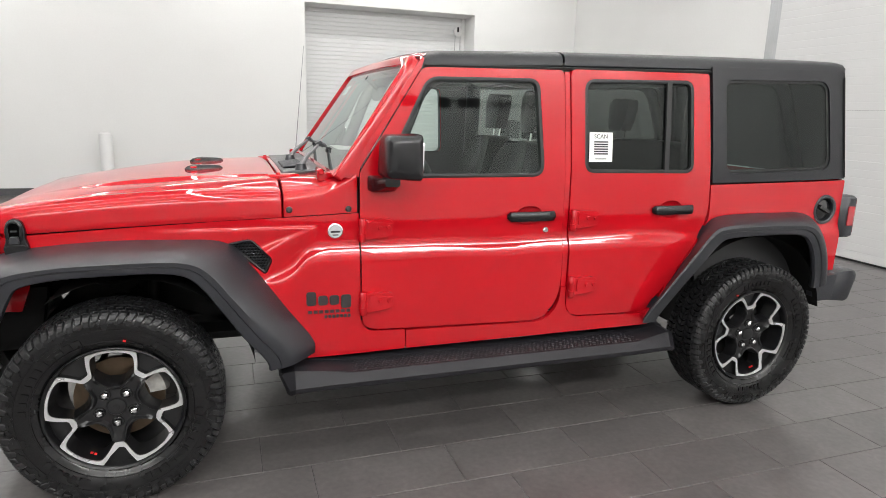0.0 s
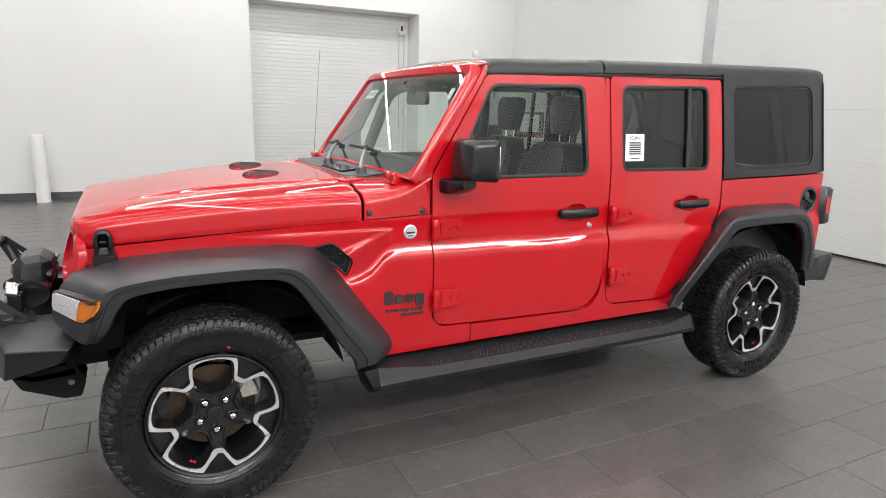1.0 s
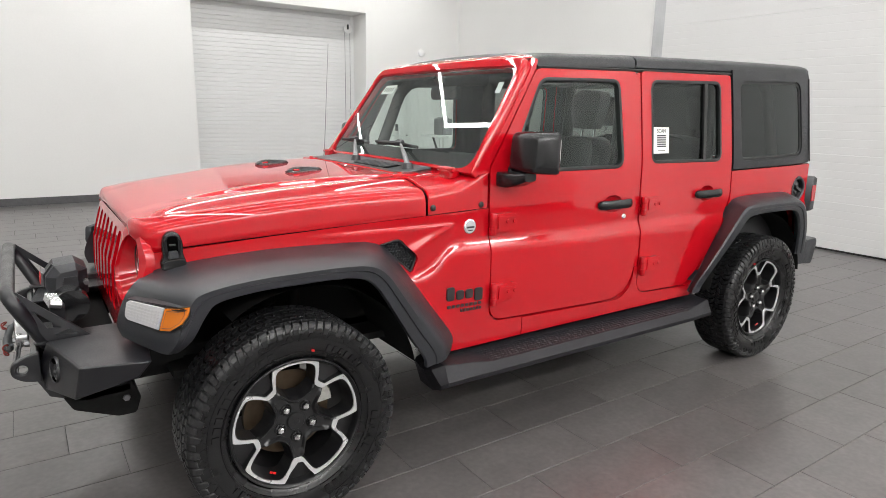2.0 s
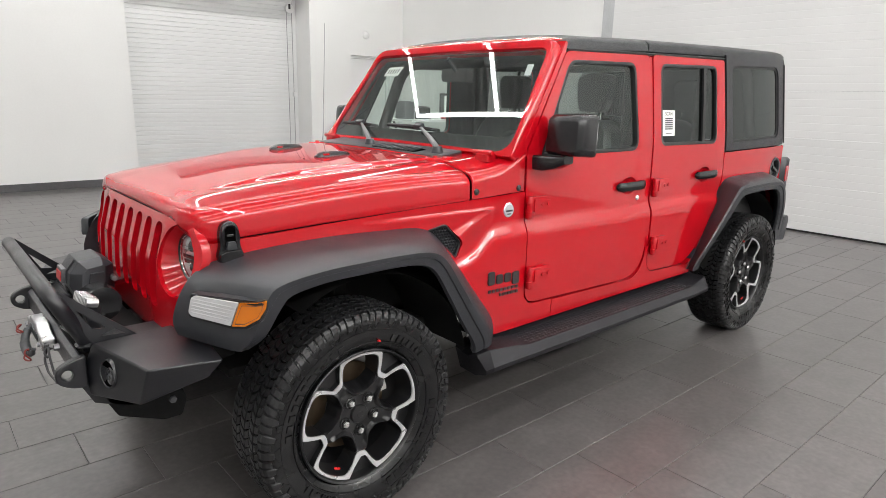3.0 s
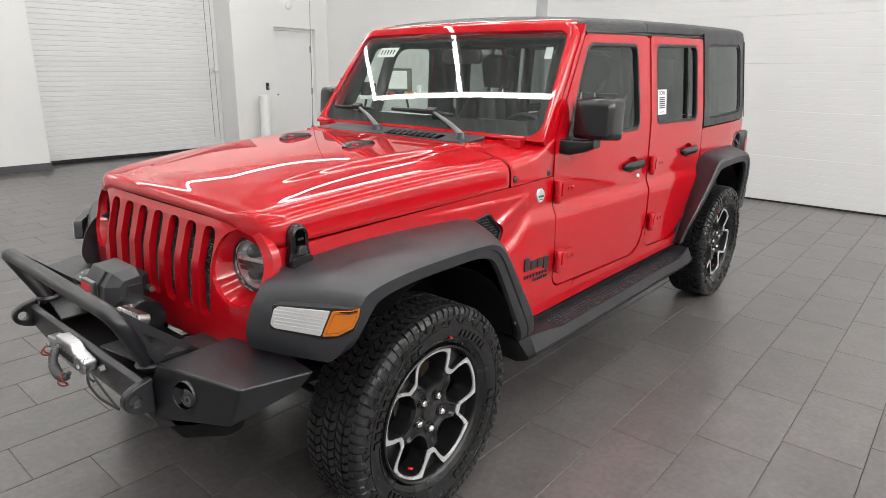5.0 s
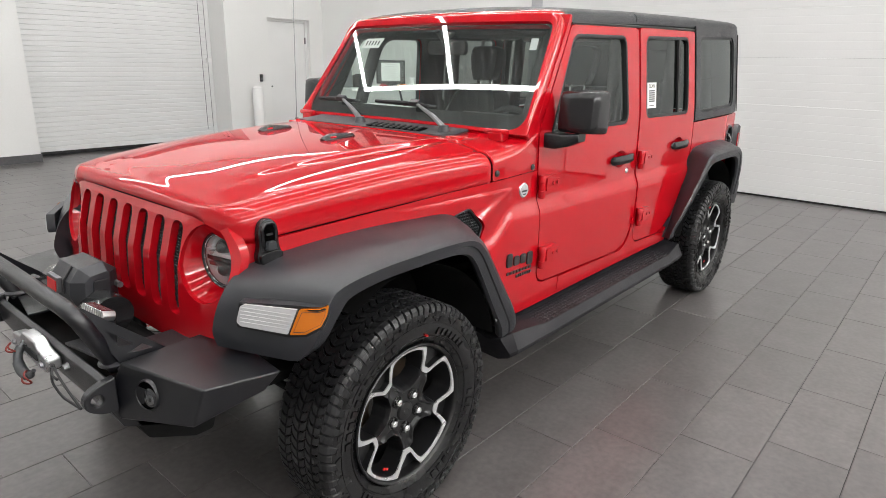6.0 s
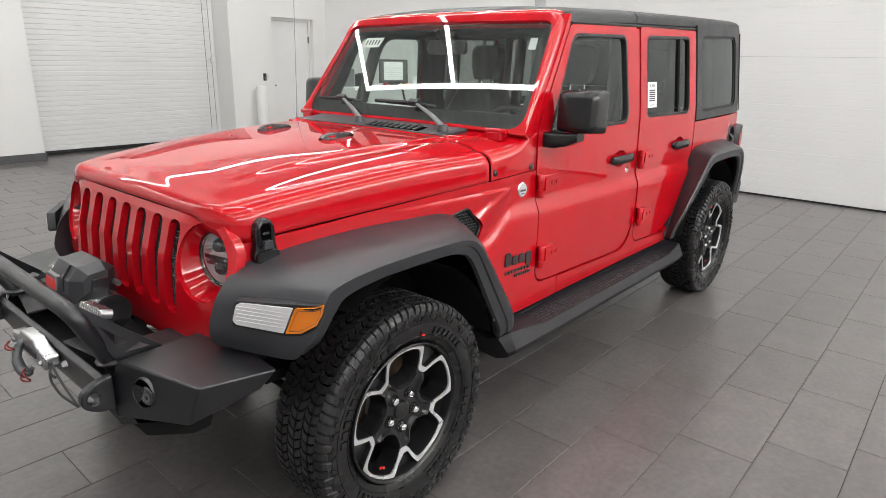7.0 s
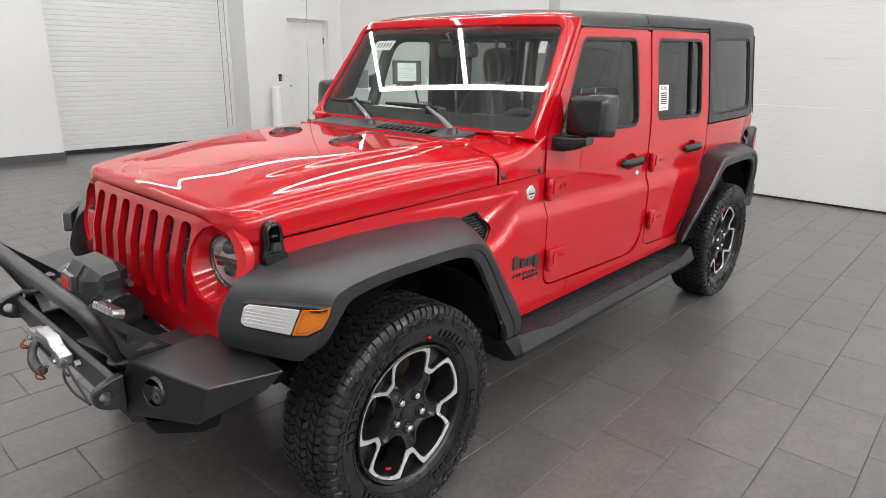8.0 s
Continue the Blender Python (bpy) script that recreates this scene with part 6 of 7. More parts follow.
# ---------- front bumper ----------
tray = [(-0.470, 0.455), (-0.62, 0.445), (-0.725, 0.490), (-0.766, 0.575), (-0.766, 0.640), (-0.748, 0.652), (-0.740, 0.640), (-0.740, 0.585), (-0.706, 0.512), (-0.62, 0.475), (-0.470, 0.485)]
fb = part("front_bumper", prism(tray, "y", -0.455, 0.455), STEEL, car, "black steel winch bumper", bevel=0.004)
def poly(bm, *pts):
    return bm.faces.new([bm.verts.new(p) for p in pts])
for s in (-1, 1):
    v = {k: (x, s * y, z) for k, (x, y, z) in dict(a=(-0.715, 0.455, 0.692), b=(-0.640, 0.770, 0.692), c=(-0.445, 0.838, 0.698), d=(-0.420, 0.56, 0.704), d2=(-0.46, 0.455, 0.70),
                                                     a2=(-0.750, 0.452, 0.620), e=(-0.735, 0.452, 0.520), f=(-0.660, 0.735, 0.575), g=(-0.480, 0.805, 0.640), h=(-0.50, 0.455, 0.515)).items()}
    bm = bmesh.new()
    q = {k: bm.verts.new(p) for k, p in v.items()}
    for f in ("abcdD", "aAefb", "bfgc", "cgd", "dghD", "DheAa", "efgh"):
        bm.faces.new([q[{"D": "d2", "A": "a2"}.get(k, k)] for k in f])
    wing = part("bumper_wing", bm, STEEL, fb, "black steel bumper wing", bevel=0.007, seg=3)
    va, vb, ve = Vector(v["a"]), Vector(v["b"]), Vector(v["e"])
    fn = (vb - va).cross(ve - va).normalized()
    fn = fn if fn.x < 0 else -fn
    fc_ = Vector((-0.693, s * 0.577, 0.630))
    fc_ += fn * ((va - fc_).dot(fn) + 0.0145)
    m = look(fc_, fc_ - fn)
    fog = lambda prof: moved(revolve(prof, 40, "z"), m)
    fr = part("fog_recess", fog([(0.046, -0.012), (0.0425, -0.0002), (0.0415, 0.0), (0.0405, -0.0006), (0.0395, -0.004)]), STEEL, fb, "black fog lamp rim", smooth=40)
    # flat black disc: depth and shade of the hole are painted
    part("fog_hole", fog([(0.0, -0.0042), (0.0400, -0.0042)]), HOLE, fr, "dark fog lamp hole")
    part("fog_lamp", moved(revolve([(0.0, -0.0010), (0.013, -0.0014), (0.022, -0.0024), (0.0265, -0.0041)], 28, "z"), m @ pose(s * -0.0115, -0.004, 0)), LAMPGLASS, fr, "fog lamp glass", smooth=60)
    # the glint on the lamp glass, modelled as a small metal ring
    part("fog_reflector", moved(revolve([(0.006, -0.0006), (0.011, -0.0002), (0.014, -0.0012)], 20, "z"), m @ pose(s * -0.016, -0.008, 0)), GREYMETAL, fr, "bright ring for the glint on the fog lamp")
    tab = rounded([(-0.74, 0.560), (-0.787, 0.566), (-0.826, 0.592), (-0.826, 0.632), (-0.790, 0.654), (-0.74, 0.665)], [0, 0.02, 0.03, 0.03, 0.02, 0], 4)
    eye_ = [(-0.793 + 0.0165 * math.cos(math.pi * k / 10), 0.612 + 0.0165 * math.sin(math.pi * k / 10)) for k in range(20)]
    tb = part("recovery_tab", sheet(tab, [eye_], lambda u, v: (u, s * 0.465, v), 1.0, 0.0), STEEL, fb, "black recovery tab with a round hole", smooth=0)
    mod = tb.modifiers.new("thickness", "SOLIDIFY")
    mod.thickness, mod.offset = 0.028, 0.0
    mod = tb.modifiers.new("edges", "BEVEL")
    mod.width, mod.segments = 0.004, 2
    foot = part("bar_foot", moved(revolve([(0.026, 0.0), (0.040, 0.002), (0.042, 0.008), (0.030, 0.016)], 24, "z"), pose(-0.713, s * 0.410, 0.672)), STEEL, fb)
    side = [(-0.705, 0.674), (-0.575, 0.674), (-0.582, 0.692), (-0.70, 0.795), (-0.785, 0.872), (-0.80, 0.862)]
    cuts_ = [[(-0.745, 0.803), (-0.708, 0.735), (-0.668, 0.730)], [(-0.690, 0.708), (-0.615, 0.702), (-0.645, 0.724)]]
    br = part("bar_brace", sheet(side, cuts_, lambda u, v: (u, s * (0.446 - 0.05 * max(0.0, v - 0.70)), v), 1.0, 0.0), STEEL, fb, "black triangular brace plate with cut-outs", smooth=0)
    mod = br.modifiers.new("thickness", "SOLIDIFY")
    mod.thickness, mod.offset = 0.008, 0.0
    part("lower_skid", prism(rounded([(-0.70, 0.50), (-0.66, 0.42), (-0.52, 0.36), (-0.46, 0.36), (-0.44, 0.42), (-0.47, 0.50)], 0.01, 2), "y", s * 0.30, s * 0.455), DARK, fb, "black lower bracket", bevel=0.006)
    part("bracket_bolt", moved(revolve([(0, -0.008), (0.012, -0.008), (0.014, 0)], 6), pose(-0.49, s * 0.457, 0.43, 0, 0, 0 if s < 0 else 180)), GREYMETAL, fb)
hoop = arc([(-0.711, -0.410, 0.664), (-0.810, -0.462, 0.866), (-0.810, 0.462, 0.866), (-0.711, 0.410, 0.664)], 0.075, 7)
part("bull_bar", tube(hoop, 0.0235, 18), STEEL, fb, "black tubular bull bar", smooth=50)
part("lower_valance", prism(rounded([(-0.70, 0.50), (-0.60, 0.44), (-0.46, 0.44), (-0.46, 0.50)], 0.01, 2), "y", -0.30, 0.30), STEEL, fb, bevel=0.004)
part("top_plate", prism([(-0.755, -0.16), (-0.715, -0.42), (-0.72, -0.45), (-0.46, -0.45), (-0.46, -0.30), (-0.60, -0.30), (-0.64, -0.16)], "z", 0.664, 0.672), STEEL, fb, "black top plate", bevel=0.002)
part("top_plate", prism([(-0.755, 0.16), (-0.715, 0.42), (-0.72, 0.45), (-0.46, 0.45), (-0.46, 0.30), (-0.60, 0.30), (-0.64, 0.16)], "z", 0.664, 0.672), STEEL, fb, "black top plate", bevel=0.002)
part("winch_tray", box(-0.735, -0.48, -0.45, 0.45, 0.60, 0.606), DARK, fb, "dark winch tray")

# winch with its control box, drum, fairlead and hook: fixed to the bumper
winch = part("winch", moved(revolve([(0.0, -0.19), (0.060, -0.19), (0.062, -0.17), (0.062, -0.06), (0.045, -0.055), (0.045, 0.11), (0.062, 0.115), (0.066, 0.13), (0.066, 0.27), (0.05, 0.285), (0, 0.285)], 28), pose(-0.62, -0.02, 0.735)), GLOSSBLACK, car, "black electric winch", smooth=40)
def box_section(k):
    return [(-0.684 + k, 0.750), (-0.697 + k, 0.785), (-0.692 + k, 0.828), (-0.662 + k * 0.6, 0.868 - k * 0.7), (-0.590, 0.876 - k * 0.7), (-0.550 - k, 0.846), (-0.552 - k, 0.750)]
cb = loft([[(x, y, z) for x, z in box_section(k)] for y, k in ((-0.118, 0.034), (-0.093, 0.006), (-0.085, 0.0), (0.066, 0.0), (0.076, 0.006), (0.104, 0.040))], close_v=True, cap=True)
part("control_box", cb, BLACK, winch, "black winch control box", bevel=0.004, smooth=20)
part("box_lid", prism(rounded([(-0.645, 0.772), (-0.588, 0.772), (-0.588, 0.828), (-0.634, 0.828)], 0.004, 2), "y", -0.1235, -0.113), STEEL, winch, bevel=0.002)
part("box_rib", prism([(-0.700, 0.784), (-0.698, 0.830), (-0.668, 0.871), (-0.660, 0.864), (-0.688, 0.828), (-0.690, 0.785)], "y", -0.048, -0.033), STEEL, winch, bevel=0.002)
lf = part("label_frame", moved(box(-0.006, 0.014, -0.042, 0.042, -0.026, 0.026), pose(-0.702, 0.025, 0.806, 0, 6, 0)), GREYMETAL, winch, "grey label frame", bevel=0.003)
part("red_label", moved(box(-0.0085, -0.0062, -0.036, 0.036, -0.020, 0.014), pose(-0.702, 0.025, 0.806, 0, 6, 0)), REDMARK, lf, "red label")
lm = pose(-0.678, -0.250, 0.774, 0, 16, 6)
lp = part("light_plate", moved(prism(rounded([(-0.058, -0.014), (0.058, -0.014), (0.066, 0.0), (0.058, 0.016), (-0.058, 0.016), (-0.066, 0.0)], 0.005, 2), "x", -0.022, 0.018), lm), CASTALU, winch, "bright ribbed metal plate", bevel=0.003)
for k in range(9):
    part("plate_rib", moved(box(-0.0245, 0.015, -0.050 + k * 0.0125 - 0.003, -0.050 + k * 0.0125 + 0.003, -0.010, 0.0185), lm), CHROME, lp, bevel=0.0015)
part("plate_bracket", prism([(-0.69, 0.675), (-0.65, 0.675), (-0.645, 0.760), (-0.695, 0.760)], "y", -0.285, -0.225), STEEL, winch, bevel=0.004)
bm = bmesh.new()
for k in range(13):
    y = 0.0 + k * 0.011
    loft([[(-0.62 + r * math.cos(2 * math.pi * j / 24), y - 0.02 + h, 0.735 + r * math.sin(2 * math.pi * j / 24)) for r, h in ((0.046, -0.005), (0.0515, -0.0035), (0.0535, 0.0), (0.0515, 0.0035), (0.046, 0.005))] for j in range(24)], close_u=True, bm=bm)
part("rope_coils", bm, ROPE, winch, "grey rope on the drum", smooth=60)
for y in (-0.10, 0.20):
    part("tie_bar", tube([(-0.56, y - 0.03, 0.80), (-0.56, y + 0.05, 0.80)], 0.010, 8), GREYMETAL, winch)
fl = moved(prism(rounded([(-0.135, -0.032), (0.135, -0.032), (0.155, -0.012), (0.155, 0.020), (0.075, 0.030), (0.06, 0.050), (-0.06, 0.050), (-0.075, 0.030), (-0.155, 0.020), (-0.155, -0.012)], 0.010, 3), "x", -0.028, 0.014), pose(-0.783, -0.005, 0.612, 0, 0, 0))
fair = part("fairlead", fl, CASTALU, fb, "polished cast aluminium fairlead", bevel=0.007, seg=3)
# the slot isn't cut: a dark plate gives its shade
part("fairlead_mouth", moved(prism(rounded([(-0.075, -0.012), (0.075, -0.012), (0.075, 0.012), (-0.075, 0.012)], 0.011, 4), "x", -0.031, -0.0275), pose(-0.783, -0.005, 0.612)), INK, fair, "dark plate for the shade in the slot", bevel=0.001)
for y in (-0.125, 0.125):
    part("fairlead_bolt", moved(revolve([(0, -0.010), (0.008, -0.010), (0.010, -0.002)], 6, "x"), pose(-0.811, y, 0.606)), GREYMETAL, fair)
hk = part("hook", tube(arc([(-0.806, 0.045, 0.628), (-0.830, 0.040, 0.606), (-0.842, 0.020, 0.575), (-0.842, -0.020, 0.552), (-0.836, -0.060, 0.553), (-0.826, -0.075, 0.575)], 0.02), [0.009] * 2 + [0.014] * 8 + [0.0165] * 10 + [0.012] * 4 + [0.007] * 2, 12), HOOKGREY, fb, "dark grey winch hook")
for cy_, cz_, ry_, rz_ in ((-0.068, 0.555, 0.022, 0.020), (0.050, 0.617, 0.022, 0.014)):
    part("hook_cord", tube([(-0.848 + 0.008 * math.sin(a * 2), cy_ + ry_ * math.cos(a), cz_ + rz_ * math.sin(a)) for a in [2 * math.pi * k / 24 for k in range(25)]], 0.003, 6), REDCORD, hk, "dark red cord loop")
for pts in ([(-0.79, -0.135, 0.606), (-0.800, -0.20, 0.596), (-0.806, -0.29, 0.580), (-0.812, -0.40, 0.566)], [(-0.79, -0.135, 0.606), (-0.812, -0.175, 0.568), (-0.816, -0.27, 0.553), (-0.812, -0.40, 0.566)], [(-0.79, -0.135, 0.606), (-0.812, -0.19, 0.592), (-0.806, -0.215, 0.586)]):
    part("strap", tube(arc(pts, 0.03), 0.004, 6), INK, hk, "black hanging strap")
part("bumper_nut", moved(revolve([(0, -0.016), (0.011, -0.016), (0.013, 0)], 6, "x"), pose(-0.768, -0.205, 0.612)), GREYMETAL, fb)

# ---------- badges, sticker ----------
y = half(0.82, 0.70)
for k, (x0, x1, z0, z1) in enumerate(((0.722, 0.762, 0.690, 0.750), (0.770, 0.810, 0.690, 0.732), (0.817, 0.857, 0.690, 0.732), (0.865, 0.908, 0.674, 0.732))):
    part("badge_letter", prism(rounded([(x0, z0), (x1, z0), (x1, z1), (x0, z1)], 0.012, 3), "y", -(half(x0, z0) - 0.002), -(half(x0, z0) + 0.007)), BADGEGREY, car, "dark badge shape", bevel=0.002)
for x0, n, z0, z1 in ((0.728, 8, 0.655, 0.668), (0.795, 7, 0.632, 0.645)):
    wd = (0.910 - x0) / n
    for k in range(n):
        x = x0 + k * wd
        part("badge_bar", prism([(x, z0), (x + wd * 0.72, z0), (x + wd * 0.72, z1), (x, z1)], "y", -(half(x, z0) - 0.002), -(half(x, z0) + 0.004)), BADGEGREY, car, "small dark badge bar")
yb = half(0.848, 1.003)
rbg = part("round_badge", moved(revolve([(0, -0.005), (0.029, -0.005), (0.032, -0.003), (0.033, 0.002)], 36), pose(0.848, -yb, 1.003)), CHROME, car, "round silver badge")
part("badge_field", moved(revolve([(0, -0.0062), (0.027, -0.0062), (0.028, -0.004)], 32), pose(0.848, -yb, 1.003)), BADGESILVER, rbg, "pale badge field")
part("badge_mark", prism([(0.828, 0.996), (0.868, 0.996), (0.868, 1.004), (0.828, 1.004)], "y", -(yb + 0.0061), -(yb + 0.0068)), INK, rbg, "dark badge bar")
part("badge_mark", prism([(0.836, 0.984), (0.860, 0.984), (0.860, 0.989), (0.836, 0.989)], "y", -(yb + 0.0061), -(yb + 0.0068)), INK, rbg, "dark badge bar")
PL = lambda x, z, d: (x, -(half(x, z) + d - 0.014), z)
st = part("sticker", loft([[PL(2.034, z, 0.0045), PL(2.158, z, 0.0045)] for z in (1.288, 1.36, 1.424)]), PRINT, car, "white paper sticker on the rear door glass", smooth=0)
def flat_text(words, x, z, size, parent):
    cu = bpy.data.curves.new("words", "FONT")
    cu.body, cu.size, cu.extrude = words, size, 0.0003
    tmp = new("words_tmp", cu)
    bpy.context.view_layer.update()
    me = bpy.data.meshes.new_from_object(tmp.evaluated_get(bpy.context.evaluated_depsgraph_get()))
    bpy.data.objects.remove(tmp)
    bpy.data.curves.remove(cu)
    me.materials.clear()
    me.materials.append(INK)
    for v in me.vertices:
        px, pz = x + v.co.x, z + v.co.y
        v.co = (px, PL(px, pz, 0.0058)[1] - v.co.z, pz)
    ob = new("words", me)
    ob.parent = parent
    return ob
flat_text("SCAN", 2.058, 1.396, 0.028, st)["label"] = "dark printed word"
for k in range(6):
    z = 1.322 + k * 0.011
    part("print_bar", loft([[PL(2.058, z, 0.0058), PL(2.134, z, 0.0058)], [PL(2.058, z + 0.0065, 0.0058), PL(2.134, z + 0.0065, 0.0058)]]), INK, st, "dark printed bar")
part("print_bar", loft([[PL(2.066, 1.300, 0.0058), PL(2.126, 1.300, 0.0058)], [PL(2.066, 1.304, 0.0058), PL(2.126, 1.304, 0.0058)]]), BADGEGREY, st, "grey printed bar")

# ---------- cabin ----------
part("cabin_floor", box(0.95, 3.60, -0.68, 0.68, 0.56, 0.62), CABIN, car, "dark cabin floor")
for s in (-1, 1):
    for nm, out in (("front_door_trim", [(0.99, 0.62), (1.87, 0.62), (1.87, 1.19), (0.99, 1.19)]), ("rear_door_trim", [(1.96, 0.62), (2.38, 0.62), (2.66, 0.95), (2.66, 1.20), (1.96, 1.20)]), ("rear_side_trim", [(2.74, 0.62), (3.62, 0.62), (3.62, 1.18), (2.74, 1.18)])):
        part(nm, side_sheet(s, out, out=-0.075, step=0.3, lip=0.0), CABIN, car, "dark door trim")
    part("roll_bar", tube(arc([(1.10, s * 0.57, 1.20), (1.28, s * 0.56, 1.655), (2.0, s * 0.575, 1.695), (3.30, s * 0.575, 1.72), (3.50, s * 0.58, 1.2)], 0.12), 0.034, 12), CABIN, car, "padded roll bar")
    part("pillar_bar", tube([(1.94, s * 0.60, 0.62), (1.96, s * 0.575, 1.69)], 0.045, 12), CABIN, car, "padded pillar bar")
    part("pillar_bar", tube([(2.70, s * 0.60, 0.90), (2.74, s * 0.575, 1.71)], 0.04, 12), CABIN, car, "padded pillar bar")
for x in (1.96, 2.74):
    part("cross_bar", tube([(x, -0.57, 1.695), (x, 0.57, 1.695)], 0.034, 12), CABIN, car, "padded cross bar")
dash = loft([[(x, y, z) for x, z in rounded([(0.925, 1.0), (0.925, 1.245), (1.02, 1.272), (1.19, 1.268), (1.25, 1.17), (1.20, 0.85)], 0.03, 3)] for y in (-0.68, 0.68)], close_v=True, cap=True)
db = part("dashboard", dash, CABIN, car, "dark dashboard", smooth=40)
part("instrument_hood", loft([[(x, y, z) for x, z in rounded([(1.08, 1.21), (1.10, 1.285), (1.22, 1.275), (1.22, 1.20)], 0.02, 3)] for y in (-0.50, -0.20)], close_v=True, cap=True), CABIN, db, smooth=40)
part("paper", prism([(1.02, 0.22), (1.19, 0.18), (1.20, 0.60), (1.03, 0.60)], "z", 1.2755, 1.2775), PRINT, db, "white papers on the dashboard")
sw = part("steering_wheel", moved(revolve([(0.180 + 0.016 * math.cos(2 * math.pi * k / 12), 0.016 * math.sin(2 * math.pi * k / 12)) for k in range(12)], 40, "x", close=True), pose(1.36, -0.36, 1.13, 0, -22, 0)), CABIN, car, "dark steering wheel", smooth=60)
part("wheel_hub", moved(revolve([(0, -0.02), (0.05, -0.02), (0.07, 0.02), (0.0, 0.04)], 24, "x"), pose(1.35, -0.36, 1.13, 0, -22, 0)), CABIN, sw, smooth=50)
for a in (0, 130, 230):
    part("wheel_spoke", moved(box(-0.012, 0.012, -0.018, 0.018, 0.05, 0.178), pose(1.355, -0.36, 1.13, 0, -22, 0) @ pose(0, 0, 0, a + 90, 0, 0)), CABIN, sw, bevel=0.005)
rv = part("rear_view_mirror", prism(rounded([(-0.13, 1.545), (0.11, 1.545), (0.12, 1.575), (0.11, 1.615), (-0.13, 1.615), (-0.14, 1.58)], 0.02, 3), "x", 1.19, 1.22), CABIN, car, "dark rear view mirror", bevel=0.008)
part("mirror_stem", tube([(1.20, 0.0, 1.60), (1.135, 0.0, 1.66)], 0.012, 8), CABIN, rv)


def seat(x, y, w, name, rows_rest):
    st = part(name, loft([[(x + u, y + v * w, z) for u, z in rounded([(-0.02, 0.70), (0.0, 0.86), (0.10, 0.90), (0.50, 0.84), (0.52, 0.70)], 0.04, 3)] for v in (-0.5, -0.47, -0.40, 0.40, 0.47, 0.5)], close_v=True, cap=True), SEATCLOTH, car, "black cloth seat", smooth=50)
    back = []
    for z, d, k in ((0.80, 0.0, 0.96), (0.90, 0.02, 1.0), (1.05, 0.055, 1.0), (1.20, 0.10, 0.95), (1.30, 0.135, 0.82), (1.345, 0.155, 0.66), (1.36, 0.165, 0.45)):
        back.append([(x + 0.46 + d + u, y + v * w * k, z) for u, v in ((-0.06, -0.48), (-0.085, -0.40), (-0.050, -0.26), (-0.045, 0.26), (-0.085, 0.40), (-0.06, 0.48), (0.03, 0.48), (0.06, 0.36), (0.06, -0.36), (0.03, -0.48))])
    part("backrest", loft(back, close_v=True, cap=True), SEATCLOTH, st, smooth=50)
    for r in rows_rest:
        hd = []
        for z, k in ((1.405, 0.62), (1.425, 0.74), (1.48, 0.90), (1.55, 1.0), (1.585, 0.96), (1.605, 0.80), (1.612, 0.5)):
            hd.append([(x + 0.64 + 0.02 * (z - 1.4) / 0.2 + u, y + r + v * k, z) for u, v in ((-0.050, -0.105), (-0.065, -0.06), (-0.065, 0.06), (-0.050, 0.105), (0.025, 0.11), (0.042, 0.07), (0.042, -0.07), (0.025, -0.11))])
        part("headrest", loft(hd, close_v=True, cap=True), SEATCLOTH, st, smooth=55)
        for q in (-0.045, 0.045):
            part("headrest_post", tube([(x + 0.635, y + r + q, 1.33), (x + 0.645, y + r + q, 1.42)], 0.007, 8), CHROME, st, "bright headrest post")


seat(1.30, -0.36, 0.50, "front_seat", (0.0,))
seat(1.40, 0.36, 0.50, "front_seat", (0.0,))
seat(2.32, 0.0, 1.18, "rear_seat", (-0.38, 0.38))
belt = part("seat_belt", tube([(1.95, -0.60, 1.45), (1.80, -0.62, 1.0), (1.75, -0.62, 0.66)], [0.02, 0.02, 0.02], 4), CABIN, car, "dark seat belt")

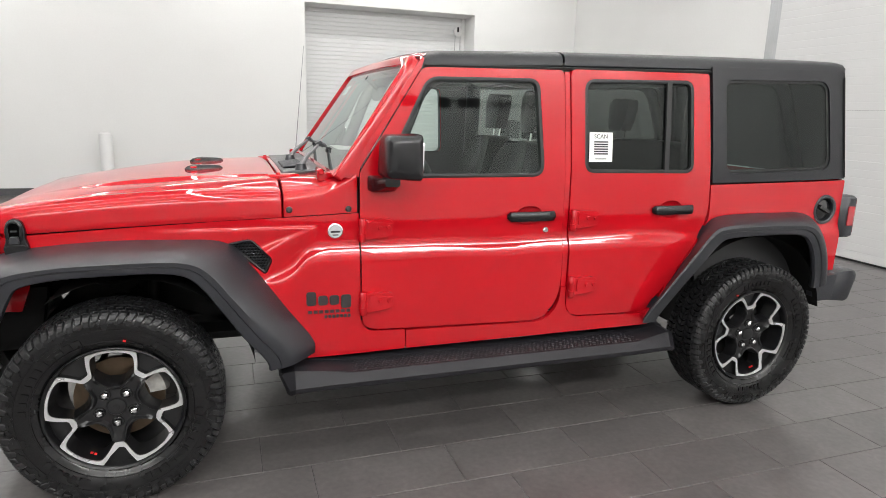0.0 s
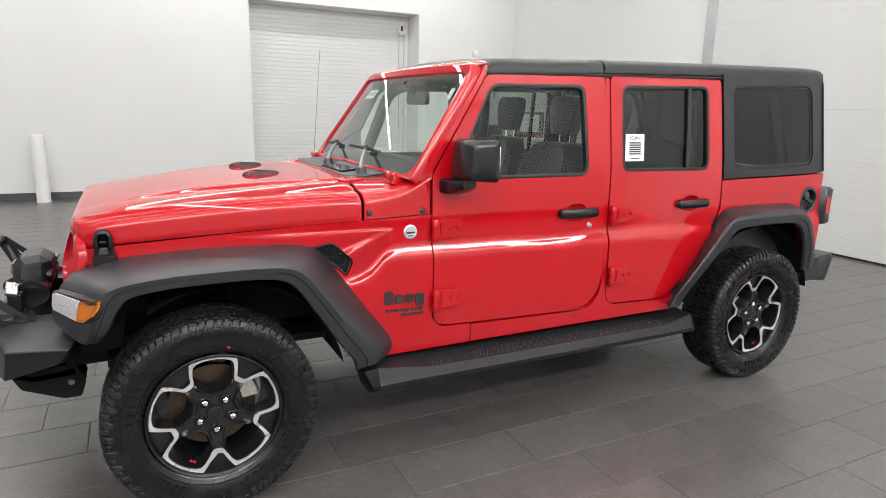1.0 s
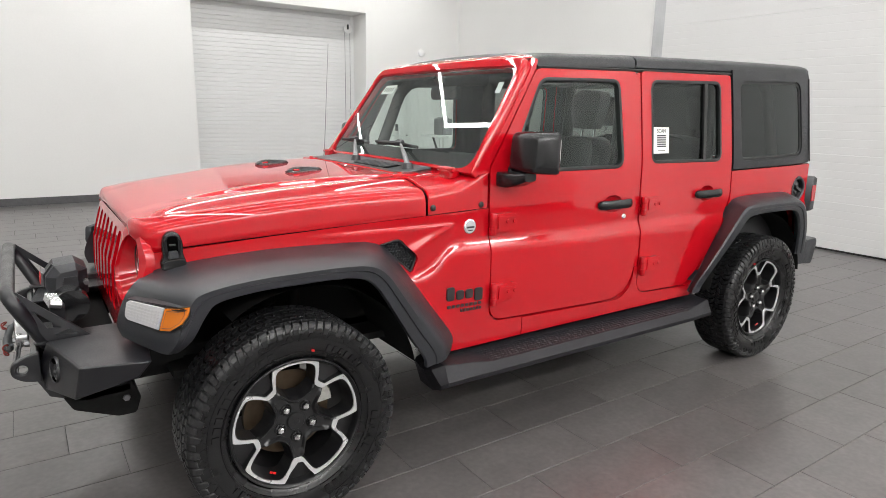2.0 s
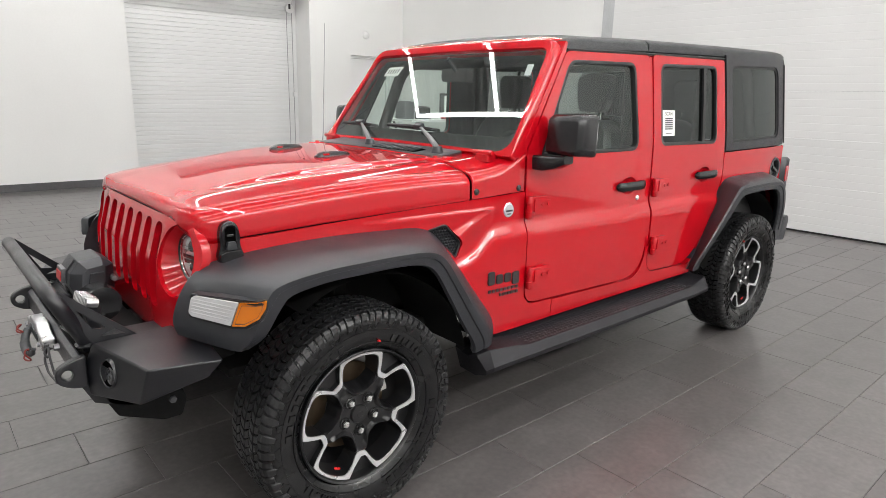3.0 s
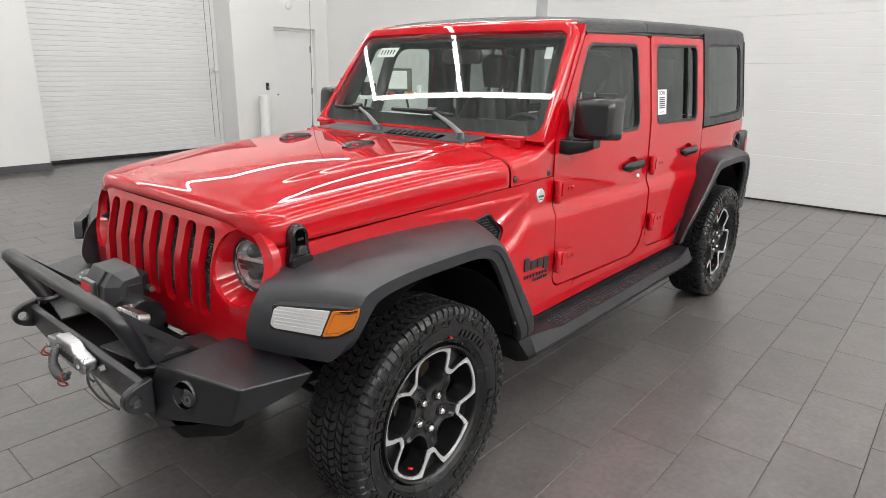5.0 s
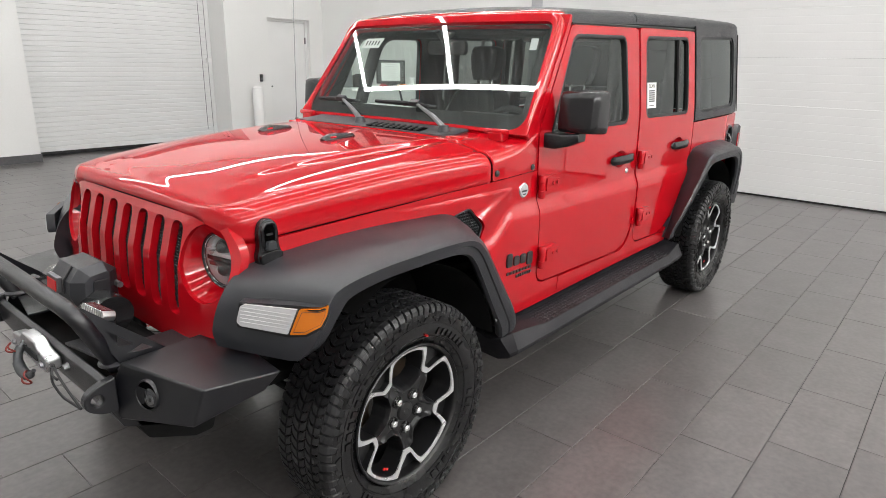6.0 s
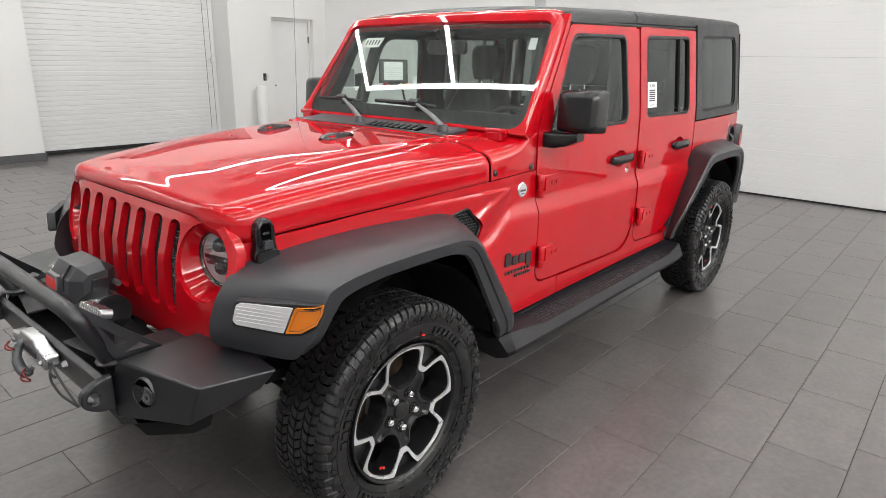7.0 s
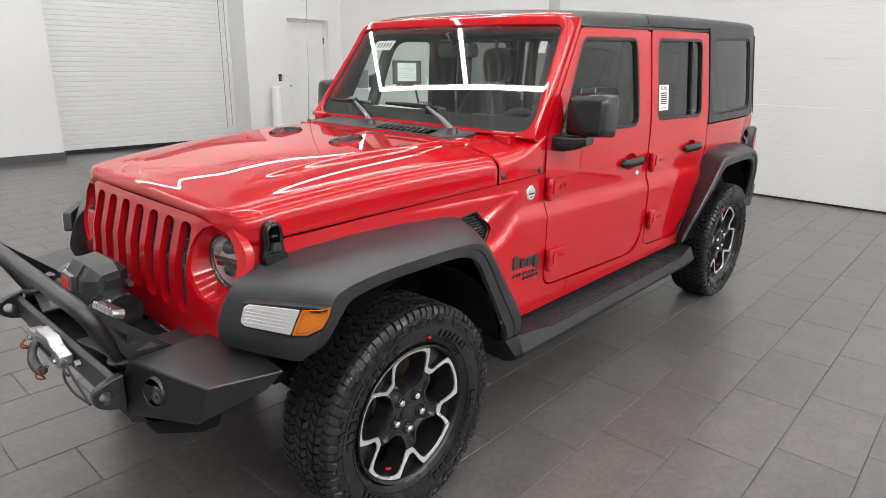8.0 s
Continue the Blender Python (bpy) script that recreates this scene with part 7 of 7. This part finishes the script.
# ---------- tiled floor ----------
fl_ = structure("floor", box(X0 - 0.3, X1 + 0.3, Y0 - 0.3, Y1 + 0.65, -0.12, -0.004), GROUT, "dark grey porcelain tiled floor, one-third bond")
TW, TH, GAP = 0.601, 0.2975, 0.0017
R0Y, R0X = 0.0545, -0.683                      # row of this lower edge has a joint at this x
rows_ = range(math.floor((Y0 - R0Y) / TH), math.ceil((Y1 + 0.6 - R0Y) / TH))
base_tile = bmesh.new()
top = [(GAP + 0.0012, GAP + 0.0012), (TW - GAP - 0.0012, GAP + 0.0012), (TW - GAP - 0.0012, TH - GAP - 0.0012), (GAP + 0.0012, TH - GAP - 0.0012)]
low = [(GAP, GAP), (TW - GAP, GAP), (TW - GAP, TH - GAP), (GAP, TH - GAP)]
loft([[(x, y, -0.006) for x, y in low], [(x, y, -0.0012) for x, y in low], [(x, y, 0.0) for x, y in top]], close_v=True, bm=base_tile)
base_tile.faces.new([v for v in base_tile.verts if v.co.z > -0.0005])
first_tile = None
far_v, far_f = [], []
near = []
for r in rows_:
    y = R0Y + r * TH
    off = (R0X - 0.2003 * r) % TW
    k0 = math.floor((X0 - off) / TW)
    for k in range(k0, math.ceil((X1 + 0.1 - off) / TW)):
        x = off + k * TW
        d = min(math.hypot(x + 0.3 - cx, y + 0.15 - cy) for cx, cy in ((0.8, -2.0), (2.6, -1.9), (-1.0, -1.0), (-1.2, 0.8), (4.2, -1.2)))
        near.append((d, x, y))
near.sort()
for i, (d, x, y) in enumerate(near):
    if i < 300:
        if first_tile is None:
            first_tile = part("tile", base_tile, TILE, fl_, smooth=0)
            first_tile.location = (x, y, 0)
        else:
            o = new("tile", first_tile.data)
            o.parent, o.location = fl_, (x, y, 0)
    else:
        b = len(far_v)
        far_v += [(x + u, y + w, -0.006) for u, w in low] + [(x + u, y + w, -0.0012) for u, w in low] + [(x + u, y + w, 0.0) for u, w in top]
        far_f += [(b + 8, b + 9, b + 10, b + 11)] + [(b + j, b + (j + 1) % 4, b + 4 + (j + 1) % 4, b + 4 + j) for j in range(4)] + [(b + 4 + j, b + 4 + (j + 1) % 4, b + 8 + (j + 1) % 4, b + 8 + j) for j in range(4)]
me = bpy.data.meshes.new("far_tiles")
me.from_pydata(far_v, [], far_f)
me.materials.append(TILE_FAR)
far_tiles = new("far_tiles", me)
far_tiles.parent = fl_
tagged(far_tiles, "grey porcelain tiles", kind="stuff")
